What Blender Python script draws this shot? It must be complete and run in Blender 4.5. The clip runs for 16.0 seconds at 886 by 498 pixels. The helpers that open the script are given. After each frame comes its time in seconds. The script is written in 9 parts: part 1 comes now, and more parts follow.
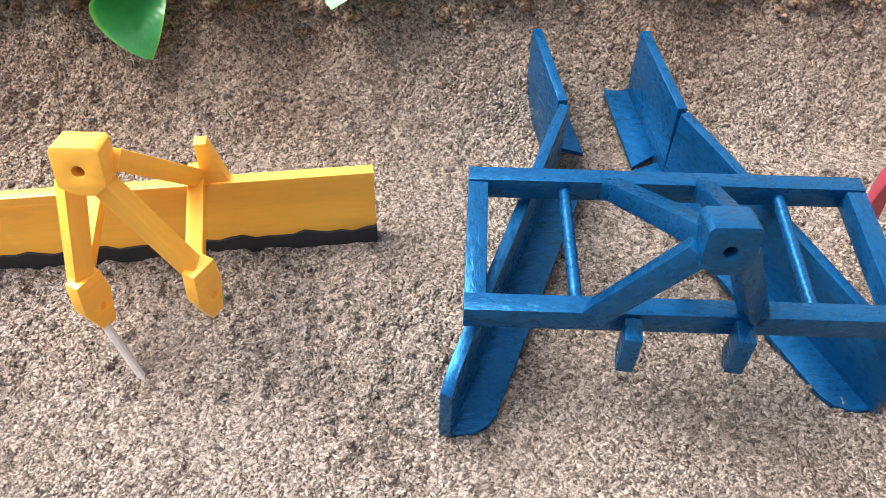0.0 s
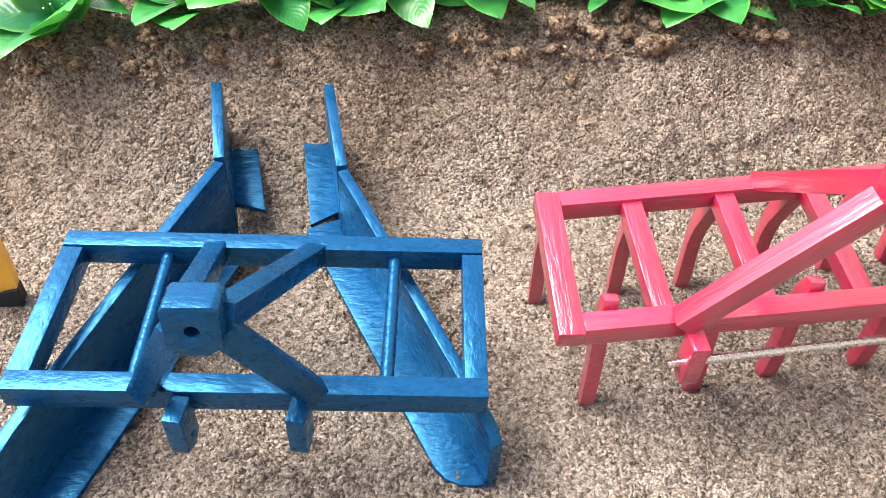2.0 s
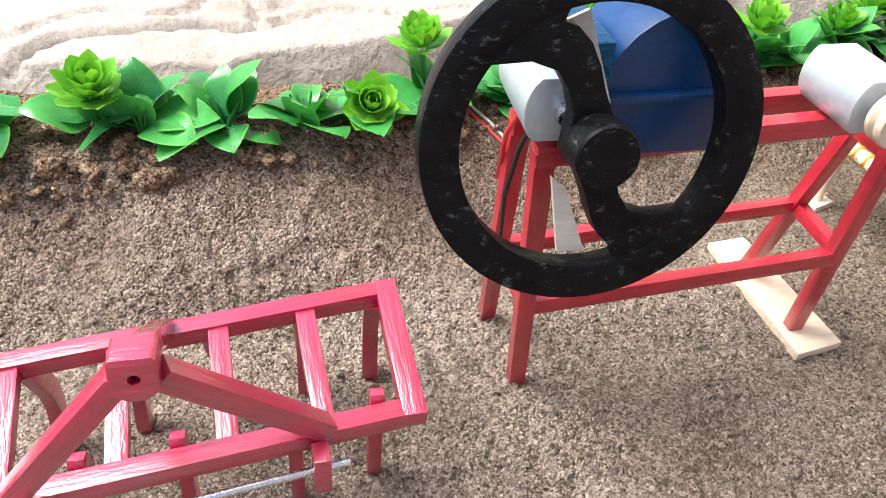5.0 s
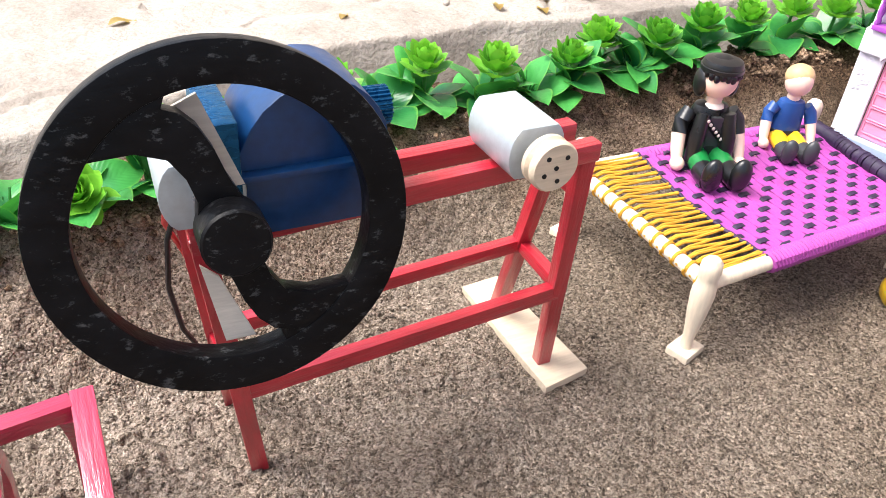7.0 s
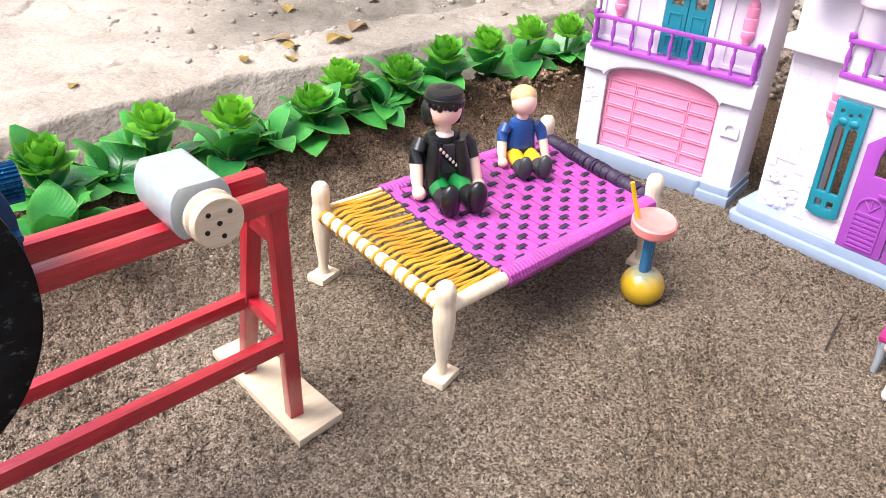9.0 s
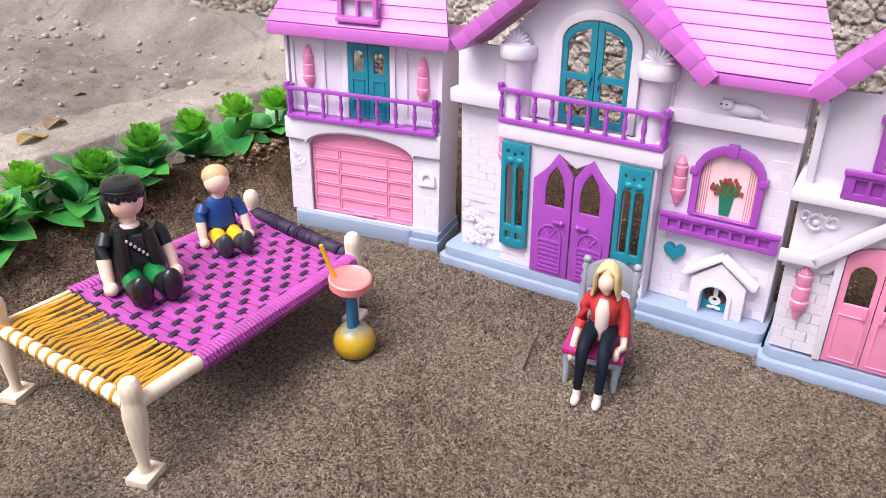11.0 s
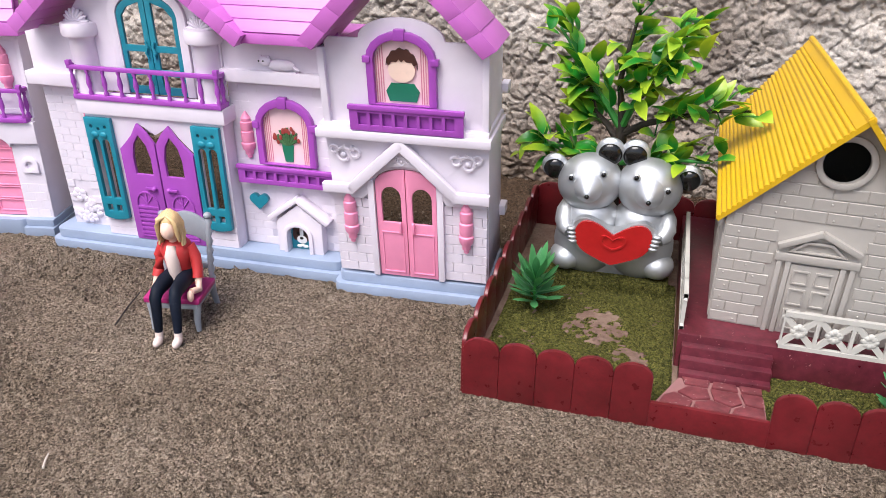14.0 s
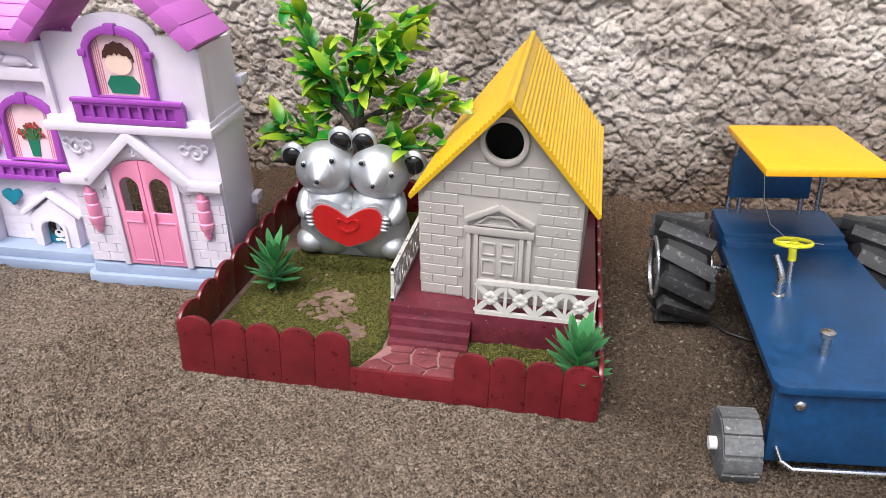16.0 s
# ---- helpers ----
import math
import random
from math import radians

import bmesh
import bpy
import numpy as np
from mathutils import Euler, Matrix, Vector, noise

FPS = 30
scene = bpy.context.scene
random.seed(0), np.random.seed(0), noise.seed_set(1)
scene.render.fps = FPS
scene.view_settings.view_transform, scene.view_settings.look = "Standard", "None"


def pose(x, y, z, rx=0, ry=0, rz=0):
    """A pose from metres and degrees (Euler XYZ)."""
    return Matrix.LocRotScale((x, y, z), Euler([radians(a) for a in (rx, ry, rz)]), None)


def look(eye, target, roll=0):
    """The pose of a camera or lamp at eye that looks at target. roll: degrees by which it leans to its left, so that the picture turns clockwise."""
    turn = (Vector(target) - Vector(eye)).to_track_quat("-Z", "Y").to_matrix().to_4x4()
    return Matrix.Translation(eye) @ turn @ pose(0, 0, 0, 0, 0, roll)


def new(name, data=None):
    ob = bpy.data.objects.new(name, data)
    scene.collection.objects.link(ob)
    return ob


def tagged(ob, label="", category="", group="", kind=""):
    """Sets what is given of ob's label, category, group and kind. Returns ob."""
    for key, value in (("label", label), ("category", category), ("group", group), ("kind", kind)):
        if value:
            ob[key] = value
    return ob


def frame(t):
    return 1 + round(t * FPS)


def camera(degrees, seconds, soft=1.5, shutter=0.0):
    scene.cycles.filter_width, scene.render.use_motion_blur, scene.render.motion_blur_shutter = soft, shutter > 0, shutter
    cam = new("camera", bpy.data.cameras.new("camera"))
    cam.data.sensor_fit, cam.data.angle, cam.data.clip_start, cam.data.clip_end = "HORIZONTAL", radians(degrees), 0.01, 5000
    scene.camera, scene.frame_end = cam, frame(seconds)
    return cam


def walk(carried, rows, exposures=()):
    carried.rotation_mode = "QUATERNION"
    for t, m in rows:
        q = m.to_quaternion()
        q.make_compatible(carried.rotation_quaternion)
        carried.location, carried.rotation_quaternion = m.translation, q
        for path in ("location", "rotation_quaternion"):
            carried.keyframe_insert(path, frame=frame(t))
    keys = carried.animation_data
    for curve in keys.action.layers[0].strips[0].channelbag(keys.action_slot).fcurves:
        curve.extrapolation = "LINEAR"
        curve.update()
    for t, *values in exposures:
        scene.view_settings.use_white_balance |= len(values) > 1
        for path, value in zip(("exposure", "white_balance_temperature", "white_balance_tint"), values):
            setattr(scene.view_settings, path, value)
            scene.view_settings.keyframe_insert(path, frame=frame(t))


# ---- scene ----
cam = camera(58.9, 16.0, soft=0.7)
PATH = [
    (0, (0.023, -0.019, 0.21), (0.05, 1.336, -1.26), 1.9),
    (0.5, (0.048, -0.014, 0.21), (0.092, 1.358, -1.244), 2.3),
    (1, (0.076, -0.011, 0.212), (0.142, 1.374, -1.229), 2.9),
    (1.5, (0.103, -0.006, 0.21), (0.152, 1.396, -1.216), 2.3),
    (2, (0.136, -0.005, 0.211), (0.226, 1.415, -1.194), 3.2),
    (2.5, (0.166, 0.0, 0.213), (0.286, 1.452, -1.157), 2.4),
    (3, (0.194, 0.0, 0.215), (0.342, 1.46, -1.144), 2.6),
    (3.5, (0.216, 0.0, 0.222), (0.394, 1.489, -1.101), 3.4),
    (4, (0.241, 0.0, 0.227), (0.512, 1.501, -1.065), 5.4),
    (4.5, (0.265, 0.0, 0.235), (0.615, 1.503, -1.037), 5.9),
    (4.7, (0.275, -0.001, 0.236), (0.652, 1.498, -1.033), 5.7),
    (6.8, (0.337, -0.005, 0.244), (1.066, 1.458, -0.91), 5.0),
    (7, (0.343, -0.007, 0.244), (1.109, 1.441, -0.904), 4.9),
    (7.5, (0.357, -0.014, 0.246), (1.212, 1.407, -0.872), 4.5),
    (8, (0.369, -0.02, 0.243), (1.315, 1.355, -0.858), 4.3),
    (8.2, (0.374, -0.022, 0.243), (1.353, 1.346, -0.837), 3.9),
    (10.3, (0.41, -0.056, 0.253), (1.773, 1.048, -0.707), 1.8),
    (10.5, (0.415, -0.063, 0.252), (1.818, 1.009, -0.686), 1.3),
    (11, (0.422, -0.076, 0.255), (1.921, 0.91, -0.63), 1.2),
    (11.5, (0.423, -0.09, 0.256), (1.975, 0.823, -0.615), 0.7),
    (12, (0.42, -0.115, 0.246), (2.022, 0.698, -0.633), 0.6),
    (12.5, (0.426, -0.142, 0.246), (2.088, 0.568, -0.61), 0.5),
    (13, (0.431, -0.161, 0.243), (2.121, 0.451, -0.635), 0.8),
    (13.5, (0.431, -0.185, 0.246), (2.14, 0.378, -0.626), 0.6),
    (14, (0.422, -0.211, 0.246), (2.155, 0.286, -0.622), 0.7),
    (14.5, (0.419, -0.238, 0.248), (2.175, 0.171, -0.616), 0.9),
    (15, (0.416, -0.266, 0.247), (2.186, 0.091, -0.614), 1.1),
    (15.5, (0.419, -0.295, 0.247), (2.198, 0.038, -0.605), 1.3),
    (16, (0.417, -0.323, 0.247), (2.205, -0.04, -0.604), 1.8),
]
walk(cam, [(t, look(eye, target, roll)) for t, eye, target, roll in PATH], [(0.0, 1.51, 6150, 9), (0.5, 1.54, 6220, 9), (1.5, 1.78, 6400, 9), (3.0, 1.60, 6420, 9), (4.5, 1.52, 6300, 9), (8.0, 1.36, 6350, 10), (10.5, 0.97, 6300, 12), (11.5, 0.77, 6250, 14), (13.0, 0.77, 6250, 13), (14.5, 0.79, 6220, 12), (16.0, 0.87, 6200, 11)])

# ---- light ----
world = bpy.data.worlds.new("sky")
scene.world = world
world.use_nodes = True
_n = world.node_tree.nodes
_bg = _n["Background"]
_sky = _n.new("ShaderNodeTexSky")
_sky.sky_type = "NISHITA"
_sky.sun_disc = False
_sky.sun_elevation = radians(58)
_sky.sun_rotation = radians(287)
_sky.air_density = 1.0
_sky.dust_density = 4.0
_sky.ozone_density = 1.0
world.node_tree.links.new(_sky.outputs[0], _bg.inputs[0])
_bg.inputs[1].default_value = 0.12
_sun = new("sun", bpy.data.lights.new("sun", "SUN"))
_sun.data.energy = 2.6
_sun.data.angle = radians(40)
_sun.data.color = (1.0, 0.97, 0.93)
_sun.matrix_world = look((-2.3, 0.7, 4.0), (0, 0, 0))


# ---- mesh helpers ----
def frame_of(p0, p1, up=(0, 0, 1)):
    """A pose at p0 whose x axis points to p1."""
    x = (Vector(p1) - Vector(p0)).normalized()
    z = Vector(up) - x * x.dot(Vector(up))
    if z.length < 1e-6:
        z = Vector((0, 1, 0)) - x * x.y
    z.normalize()
    y = z.cross(x)
    m = Matrix((x, y, z)).transposed().to_4x4()
    m.translation = Vector(p0)
    return m


def done(bm, n0, mi, m=None):
    fs = bm.faces[:][n0:]
    for f in fs:
        f.material_index = mi
    if m is not None:
        vs = {v for f in fs for v in f.verts}
        bmesh.ops.transform(bm, matrix=m, verts=list(vs))


def box(bm, lo, hi, mi=0, m=None):
    n0 = len(bm.faces)
    c = [(a + b) / 2 for a, b in zip(lo, hi)]
    s = [abs(b - a) for a, b in zip(lo, hi)]
    k = Matrix.LocRotScale(c, None, s)
    made = bmesh.ops.create_cube(bm, size=1, matrix=m @ k if m is not None else k)
    if mi:
        for f in {f for v in made["verts"] for f in v.link_faces}:
            f.material_index = mi


def tube(bm, p0, p1, r0, r1=None, seg=16, mi=0, caps=True):
    n0 = len(bm.faces)
    r1 = r0 if r1 is None else r1
    ln = (Vector(p1) - Vector(p0)).length
    m = frame_of(p0, p1) @ pose(0, 0, 0, 0, 90, 0) @ pose(0, 0, ln / 2)
    bmesh.ops.create_cone(bm, cap_ends=caps, segments=seg, radius1=r0, radius2=r1, depth=ln, matrix=m)
    done(bm, n0, mi)


def ball(bm, c, r, seg=16, rings=10, mi=0, rot=(0, 0, 0)):
    n0 = len(bm.faces)
    r = (r, r, r) if isinstance(r, (int, float)) else r
    m = Matrix.Translation(c) @ pose(0, 0, 0, *rot) @ Matrix.Diagonal((*r, 1))
    bmesh.ops.create_uvsphere(bm, u_segments=seg, v_segments=rings, radius=1, matrix=m)
    done(bm, n0, mi)


def lathe(bm, prof, c=(0, 0, 0), seg=20, mi=0, m=None):
    """A turned solid: prof lists (radius, height)."""
    n0 = len(bm.faces)
    rings = []
    for r, z in prof:
        rings.append([bm.verts.new((c[0] + r * math.cos(2 * math.pi * i / seg), c[1] + r * math.sin(2 * math.pi * i / seg), c[2] + z)) for i in range(seg)])
    for a, b in zip(rings, rings[1:]):
        for i in range(seg):
            j = (i + 1) % seg
            bm.faces.new((a[i], a[j], b[j], b[i]))
    bm.faces.new(rings[0][::-1])
    bm.faces.new(rings[-1])
    done(bm, n0, mi, m)


def path_tube(bm, pts, r, seg=8, mi=0):
    """A round rod along points; r is one radius or a list."""
    n0 = len(bm.faces)
    pts = [Vector(p) for p in pts]
    rs = r if isinstance(r, (list, tuple)) else [r] * len(pts)
    rings, ref = [], Vector((0.3, 0.2, 1)).normalized()
    for i, p in enumerate(pts):
        d = (pts[min(i + 1, len(pts) - 1)] - pts[max(i - 1, 0)]).normalized()
        a = d.cross(ref)
        if a.length < 0.05:
            a = d.cross(Vector((1, 0, 0)))
        a.normalize()
        b = d.cross(a)
        rings.append([bm.verts.new(p + (a * math.cos(2 * math.pi * k / seg) + b * math.sin(2 * math.pi * k / seg)) * rs[i]) for k in range(seg)])
    for a, b in zip(rings, rings[1:]):
        for k in range(seg):
            j = (k + 1) % seg
            bm.faces.new((a[k], a[j], b[j], b[k]))
    bm.faces.new(rings[0][::-1])
    bm.faces.new(rings[-1])
    bmesh.ops.recalc_face_normals(bm, faces=bm.faces[:][n0:])
    done(bm, n0, mi)


def plate(bm, outer, holes=(), y0=0.0, y1=0.002, mi=0, m=None):
    """An upright plate: outline and holes given as (x, z), thick from y0 to y1."""
    n0 = len(bm.faces)
    edges = []
    for loop in (outer, *holes):
        vs = [bm.verts.new((x, y0, z)) for x, z in loop]
        edges += [bm.edges.new((vs[i], vs[(i + 1) % len(vs)])) for i in range(len(vs))]
    bmesh.ops.triangle_fill(bm, use_beauty=True, use_dissolve=False, edges=edges)
    front = bm.faces[:][n0:]
    ext = bmesh.ops.extrude_face_region(bm, geom=front)
    moved = [v for v in ext["geom"] if isinstance(v, bmesh.types.BMVert)]
    bmesh.ops.translate(bm, vec=(0, y1 - y0, 0), verts=moved)
    bm.faces.index_update()
    bmesh.ops.recalc_face_normals(bm, faces=bm.faces[:][n0:])
    done(bm, n0, mi, m)


def rect(x0, z0, x1, z1):
    return [(x0, z0), (x1, z0), (x1, z1), (x0, z1)]


def arch(x0, z0, x1, z1, rise, n=10):
    """A rectangle whose top edge is an arch that rises above z1."""
    c, w = (x0 + x1) / 2, (x1 - x0) / 2
    return [(x0, z0), (x1, z0)] + [(c + w * math.cos(math.pi * i / n), z1 + rise * math.sin(math.pi * i / n)) for i in range(n + 1)]


def circle(cx, cz, r, n=20, rz=None):
    rz = rz or r
    return [(cx + r * math.cos(2 * math.pi * i / n), cz + rz * math.sin(2 * math.pi * i / n)) for i in range(n)]


def pointed(x0, z0, x1, z1, rise, n=6):
    """A rectangle with a pointed gothic top."""
    c = (x0 + x1) / 2
    right = [(x1 - (x1 - c) * (1 - math.cos(math.pi / 2 * i / n)), z1 + rise * math.sin(math.pi / 2 * i / n)) for i in range(n + 1)]
    left = [(2 * c - x, z) for x, z in right[-2::-1]]
    return [(x0, z0), (x1, z0)] + right + left


def part(name, bm, material, parent=None, label="", bevel=0.0, smooth=38, m=None):
    if bevel:
        sharp = [e for e in bm.edges if len(e.link_faces) == 2 and e.calc_face_angle(0) > 0.5]
        bmesh.ops.bevel(bm, geom=sharp, offset=bevel, segments=2, affect="EDGES", profile=0.6, clamp_overlap=True)
    me = bpy.data.meshes.new(name)
    bm.to_mesh(me)
    bm.free()
    for one in material if isinstance(material, (list, tuple)) else (material,):
        me.materials.append(one)
    if smooth:
        me.shade_smooth()
        me.set_sharp_from_angle(angle=radians(smooth))
    ob = new(name, me)
    if parent is not None:
        ob.parent = parent
    if m is not None:
        ob.matrix_basis = m
    if label:
        ob["label"] = label
    return ob


def thing(name, label, category, m=None, group="", kind=""):
    ob = new(name)
    ob.empty_display_size = 0.01
    if m is not None:
        ob.matrix_basis = m
    return tagged(ob, label, category, group, kind)


def bar(name, p0, p1, w, h, material, parent, label="", up=(0, 0, 1), bevel=0.0005, over=0.0):
    """A straight wooden bar between two points, with its own axis along its length."""
    bm = bmesh.new()
    ln = (Vector(p1) - Vector(p0)).length
    box(bm, (-over, -w / 2, -h / 2), (ln + over, w / 2, h / 2))
    return part(name, bm, material, parent, label, bevel, m=frame_of(p0, p1, up))


# ---- noise for relief ----
def _hash(ix, iy, seed):
    h = (ix.astype(np.int64) * 374761393 + iy.astype(np.int64) * 668265263 + seed * 1442695041) & 0xFFFFFFFF
    h = ((h ^ (h >> 13)) * 1274126177) & 0xFFFFFFFF
    return ((h ^ (h >> 16)) & 0xFFFFFF) / float(0xFFFFFF)


def vnoise(x, y, seed=0):
    ix, iy = np.floor(x), np.floor(y)
    fx, fy = x - ix, y - iy
    fx, fy = fx * fx * (3 - 2 * fx), fy * fy * (3 - 2 * fy)
    a, b = _hash(ix, iy, seed), _hash(ix + 1, iy, seed)
    c, d = _hash(ix, iy + 1, seed), _hash(ix + 1, iy + 1, seed)
    return (a * (1 - fx) + b * fx) * (1 - fy) + (c * (1 - fx) + d * fx) * fy - 0.5


def fbm(x, y, octaves=4, seed=0):
    out, amp = 0, 1.0
    for k in range(octaves):
        out = out + amp * vnoise(x * 2**k, y * 2**k, seed + k)
        amp *= 0.5
    return out


def worley(x, y, seed=0):
    ix, iy = np.floor(x), np.floor(y)
    f1 = np.full(np.shape(x), 9.0)
    f2, who = f1.copy(), np.zeros(np.shape(x))
    for dx in (-1, 0, 1):
        for dy in (-1, 0, 1):
            jx, jy = ix + dx, iy + dy
            d = np.hypot(jx + _hash(jx, jy, seed) - x, jy + _hash(jx, jy, seed + 7) - y)
            near = d < f1
            f2 = np.where(near, f1, np.minimum(f2, d))
            who = np.where(near, _hash(jx, jy, seed + 13), who)
            f1 = np.where(near, d, f1)
    return f1, f2, who


def step(a, b, x):
    t = np.clip((x - a) / (b - a), 0, 1)
    return t * t * (3 - 2 * t)


def sheet(name, us, vs, place, material, smooth=True):
    """A relief sheet over a grid; place(U, V) gives the three coordinates."""
    U, V = np.meshgrid(us, vs)
    P = np.stack([np.broadcast_to(c, U.shape) for c in place(U, V)], -1).reshape(-1, 3)
    nu, nv = len(us), len(vs)
    a = (np.arange(nv - 1)[:, None] * nu + np.arange(nu - 1)[None, :]).ravel()
    quads = np.stack([a, a + 1, a + nu + 1, a + nu], 1)
    me = bpy.data.meshes.new(name)
    me.vertices.add(len(P))
    me.vertices.foreach_set("co", P.astype(np.float32).ravel())
    me.loops.add(quads.size)
    me.loops.foreach_set("vertex_index", quads.ravel().astype(np.int32))
    me.polygons.add(len(quads))
    me.polygons.foreach_set("loop_start", np.arange(0, quads.size, 4, dtype=np.int32))
    me.update(calc_edges=True)
    me.materials.append(material)
    if smooth:
        me.shade_smooth()
    return new(name, me)


# ---- materials ----
def nodes(name):
    mt = bpy.data.materials.new(name)
    mt.use_nodes = True
    return mt, mt.node_tree.nodes, mt.node_tree.links, mt.node_tree.nodes["Principled BSDF"]


def texcoord(nd, lk, scale=(1, 1, 1), which="Object"):
    tc, mp = nd.new("ShaderNodeTexCoord"), nd.new("ShaderNodeMapping")
    mp.inputs["Scale"].default_value = scale
    lk.new(tc.outputs[which], mp.inputs[0])
    return mp.outputs[0]


def noise_tex(nd, lk, vec, scale, detail=3, rough=0.6):
    n = nd.new("ShaderNodeTexNoise")
    n.inputs["Scale"].default_value, n.inputs["Detail"].default_value, n.inputs["Roughness"].default_value = scale, detail, rough
    lk.new(vec, n.inputs["Vector"])
    return n.outputs[0]


def ramp(nd, lk, fac, stops):
    r = nd.new("ShaderNodeValToRGB")
    while len(r.color_ramp.elements) < len(stops):
        r.color_ramp.elements.new(0.5)
    for e, (p, c) in zip(r.color_ramp.elements, stops):
        e.position, e.color = p, (*c, 1) if len(c) == 3 else c
    lk.new(fac, r.inputs[0])
    return r.outputs[0]


def mixc(nd, lk, fac, a, b, mode="MIX"):
    m = nd.new("ShaderNodeMix")
    m.data_type, m.blend_type = "RGBA", mode
    for sock, val in ((m.inputs["Factor"], fac), (m.inputs[6], a), (m.inputs[7], b)):
        if isinstance(val, bpy.types.NodeSocket):
            lk.new(val, sock)
        else:
            sock.default_value = val if isinstance(val, (int, float)) else (*val, 1)
    return m.outputs[2]


def bump(nd, lk, bsdf, height, strength, dist):
    b = nd.new("ShaderNodeBump")
    b.inputs["Strength"].default_value, b.inputs["Distance"].default_value = strength, dist
    lk.new(height, b.inputs["Height"])
    if bsdf.inputs["Normal"].links:
        lk.new(bsdf.inputs["Normal"].links[0].from_socket, b.inputs["Normal"])
    lk.new(b.outputs[0], bsdf.inputs["Normal"])


def dull(c, k):
    return tuple(min(1.0, v * k) for v in c)


def paint(name, col, rough=0.4, stretch=(1, 1, 1), brush=350, depth=0.35, var=0.22, chips=None, chip=0.72, dist=0.0006, wear=420, soft=0.03):
    """Brushed or sprayed paint: tone varies at two scales, brush marks in relief, chips down to another colour."""
    mt, nd, lk, b = nodes(name)
    v = texcoord(nd, lk, stretch)
    v0 = texcoord(nd, lk)
    fine, broad = noise_tex(nd, lk, v, brush, 4), noise_tex(nd, lk, v0, 45, 3)
    c = mixc(nd, lk, ramp(nd, lk, fine, [(0.3, (0, 0, 0)), (0.7, (1, 1, 1))]), dull(col, 1 - var), dull(col, 1 + var))
    c = mixc(nd, lk, ramp(nd, lk, broad, [(0.35, (0, 0, 0)), (0.7, (1, 1, 1))]), c, mixc(nd, lk, 1.0, c, dull((1, 1, 1), 1 - var), "MULTIPLY"))
    if chips:
        spots = noise_tex(nd, lk, v if soft > 0.03 else v0, wear, 5, 0.7)
        c = mixc(nd, lk, ramp(nd, lk, spots, [(chip, (0, 0, 0)), (chip + soft, (1, 1, 1))]), c, chips)
    lk.new(c, b.inputs["Base Color"])
    r = nd.new("ShaderNodeMapRange")
    r.inputs[3].default_value, r.inputs[4].default_value = max(0.05, rough - 0.12), min(1, rough + 0.15)
    lk.new(fine, r.inputs[0])
    lk.new(r.outputs[0], b.inputs["Roughness"])
    bump(nd, lk, b, fine, depth, dist)
    return mt


def plastic(name, col, rough=0.35, var=0.05, sss=0.0, grime=0.25):
    """Moulded plastic: nearly even colour, slight unevenness, a little dust."""
    mt, nd, lk, b = nodes(name)
    v = texcoord(nd, lk)
    broad, fine = noise_tex(nd, lk, v, 60, 4), noise_tex(nd, lk, v, 900, 3)
    c = mixc(nd, lk, ramp(nd, lk, broad, [(0.35, (0, 0, 0)), (0.7, (1, 1, 1))]), dull(col, 1 - var), dull(col, 1 + var))
    c = mixc(nd, lk, ramp(nd, lk, noise_tex(nd, lk, v, 150, 6, 0.75), [(0.58, (0, 0, 0)), (0.85, (grime, grime, grime))]), c, (0.33, 0.27, 0.21))
    lk.new(c, b.inputs["Base Color"])
    r = nd.new("ShaderNodeMapRange")
    r.inputs[3].default_value, r.inputs[4].default_value = rough - 0.08, rough + 0.12
    lk.new(broad, r.inputs[0])
    lk.new(r.outputs[0], b.inputs["Roughness"])
    if sss:
        b.inputs["Subsurface Weight"].default_value = sss
        b.inputs["Subsurface Radius"].default_value = (0.004, 0.003, 0.003)
        b.inputs["Subsurface Scale"].default_value = 0.5
    bump(nd, lk, b, fine, 0.06, 0.0003)
    return mt


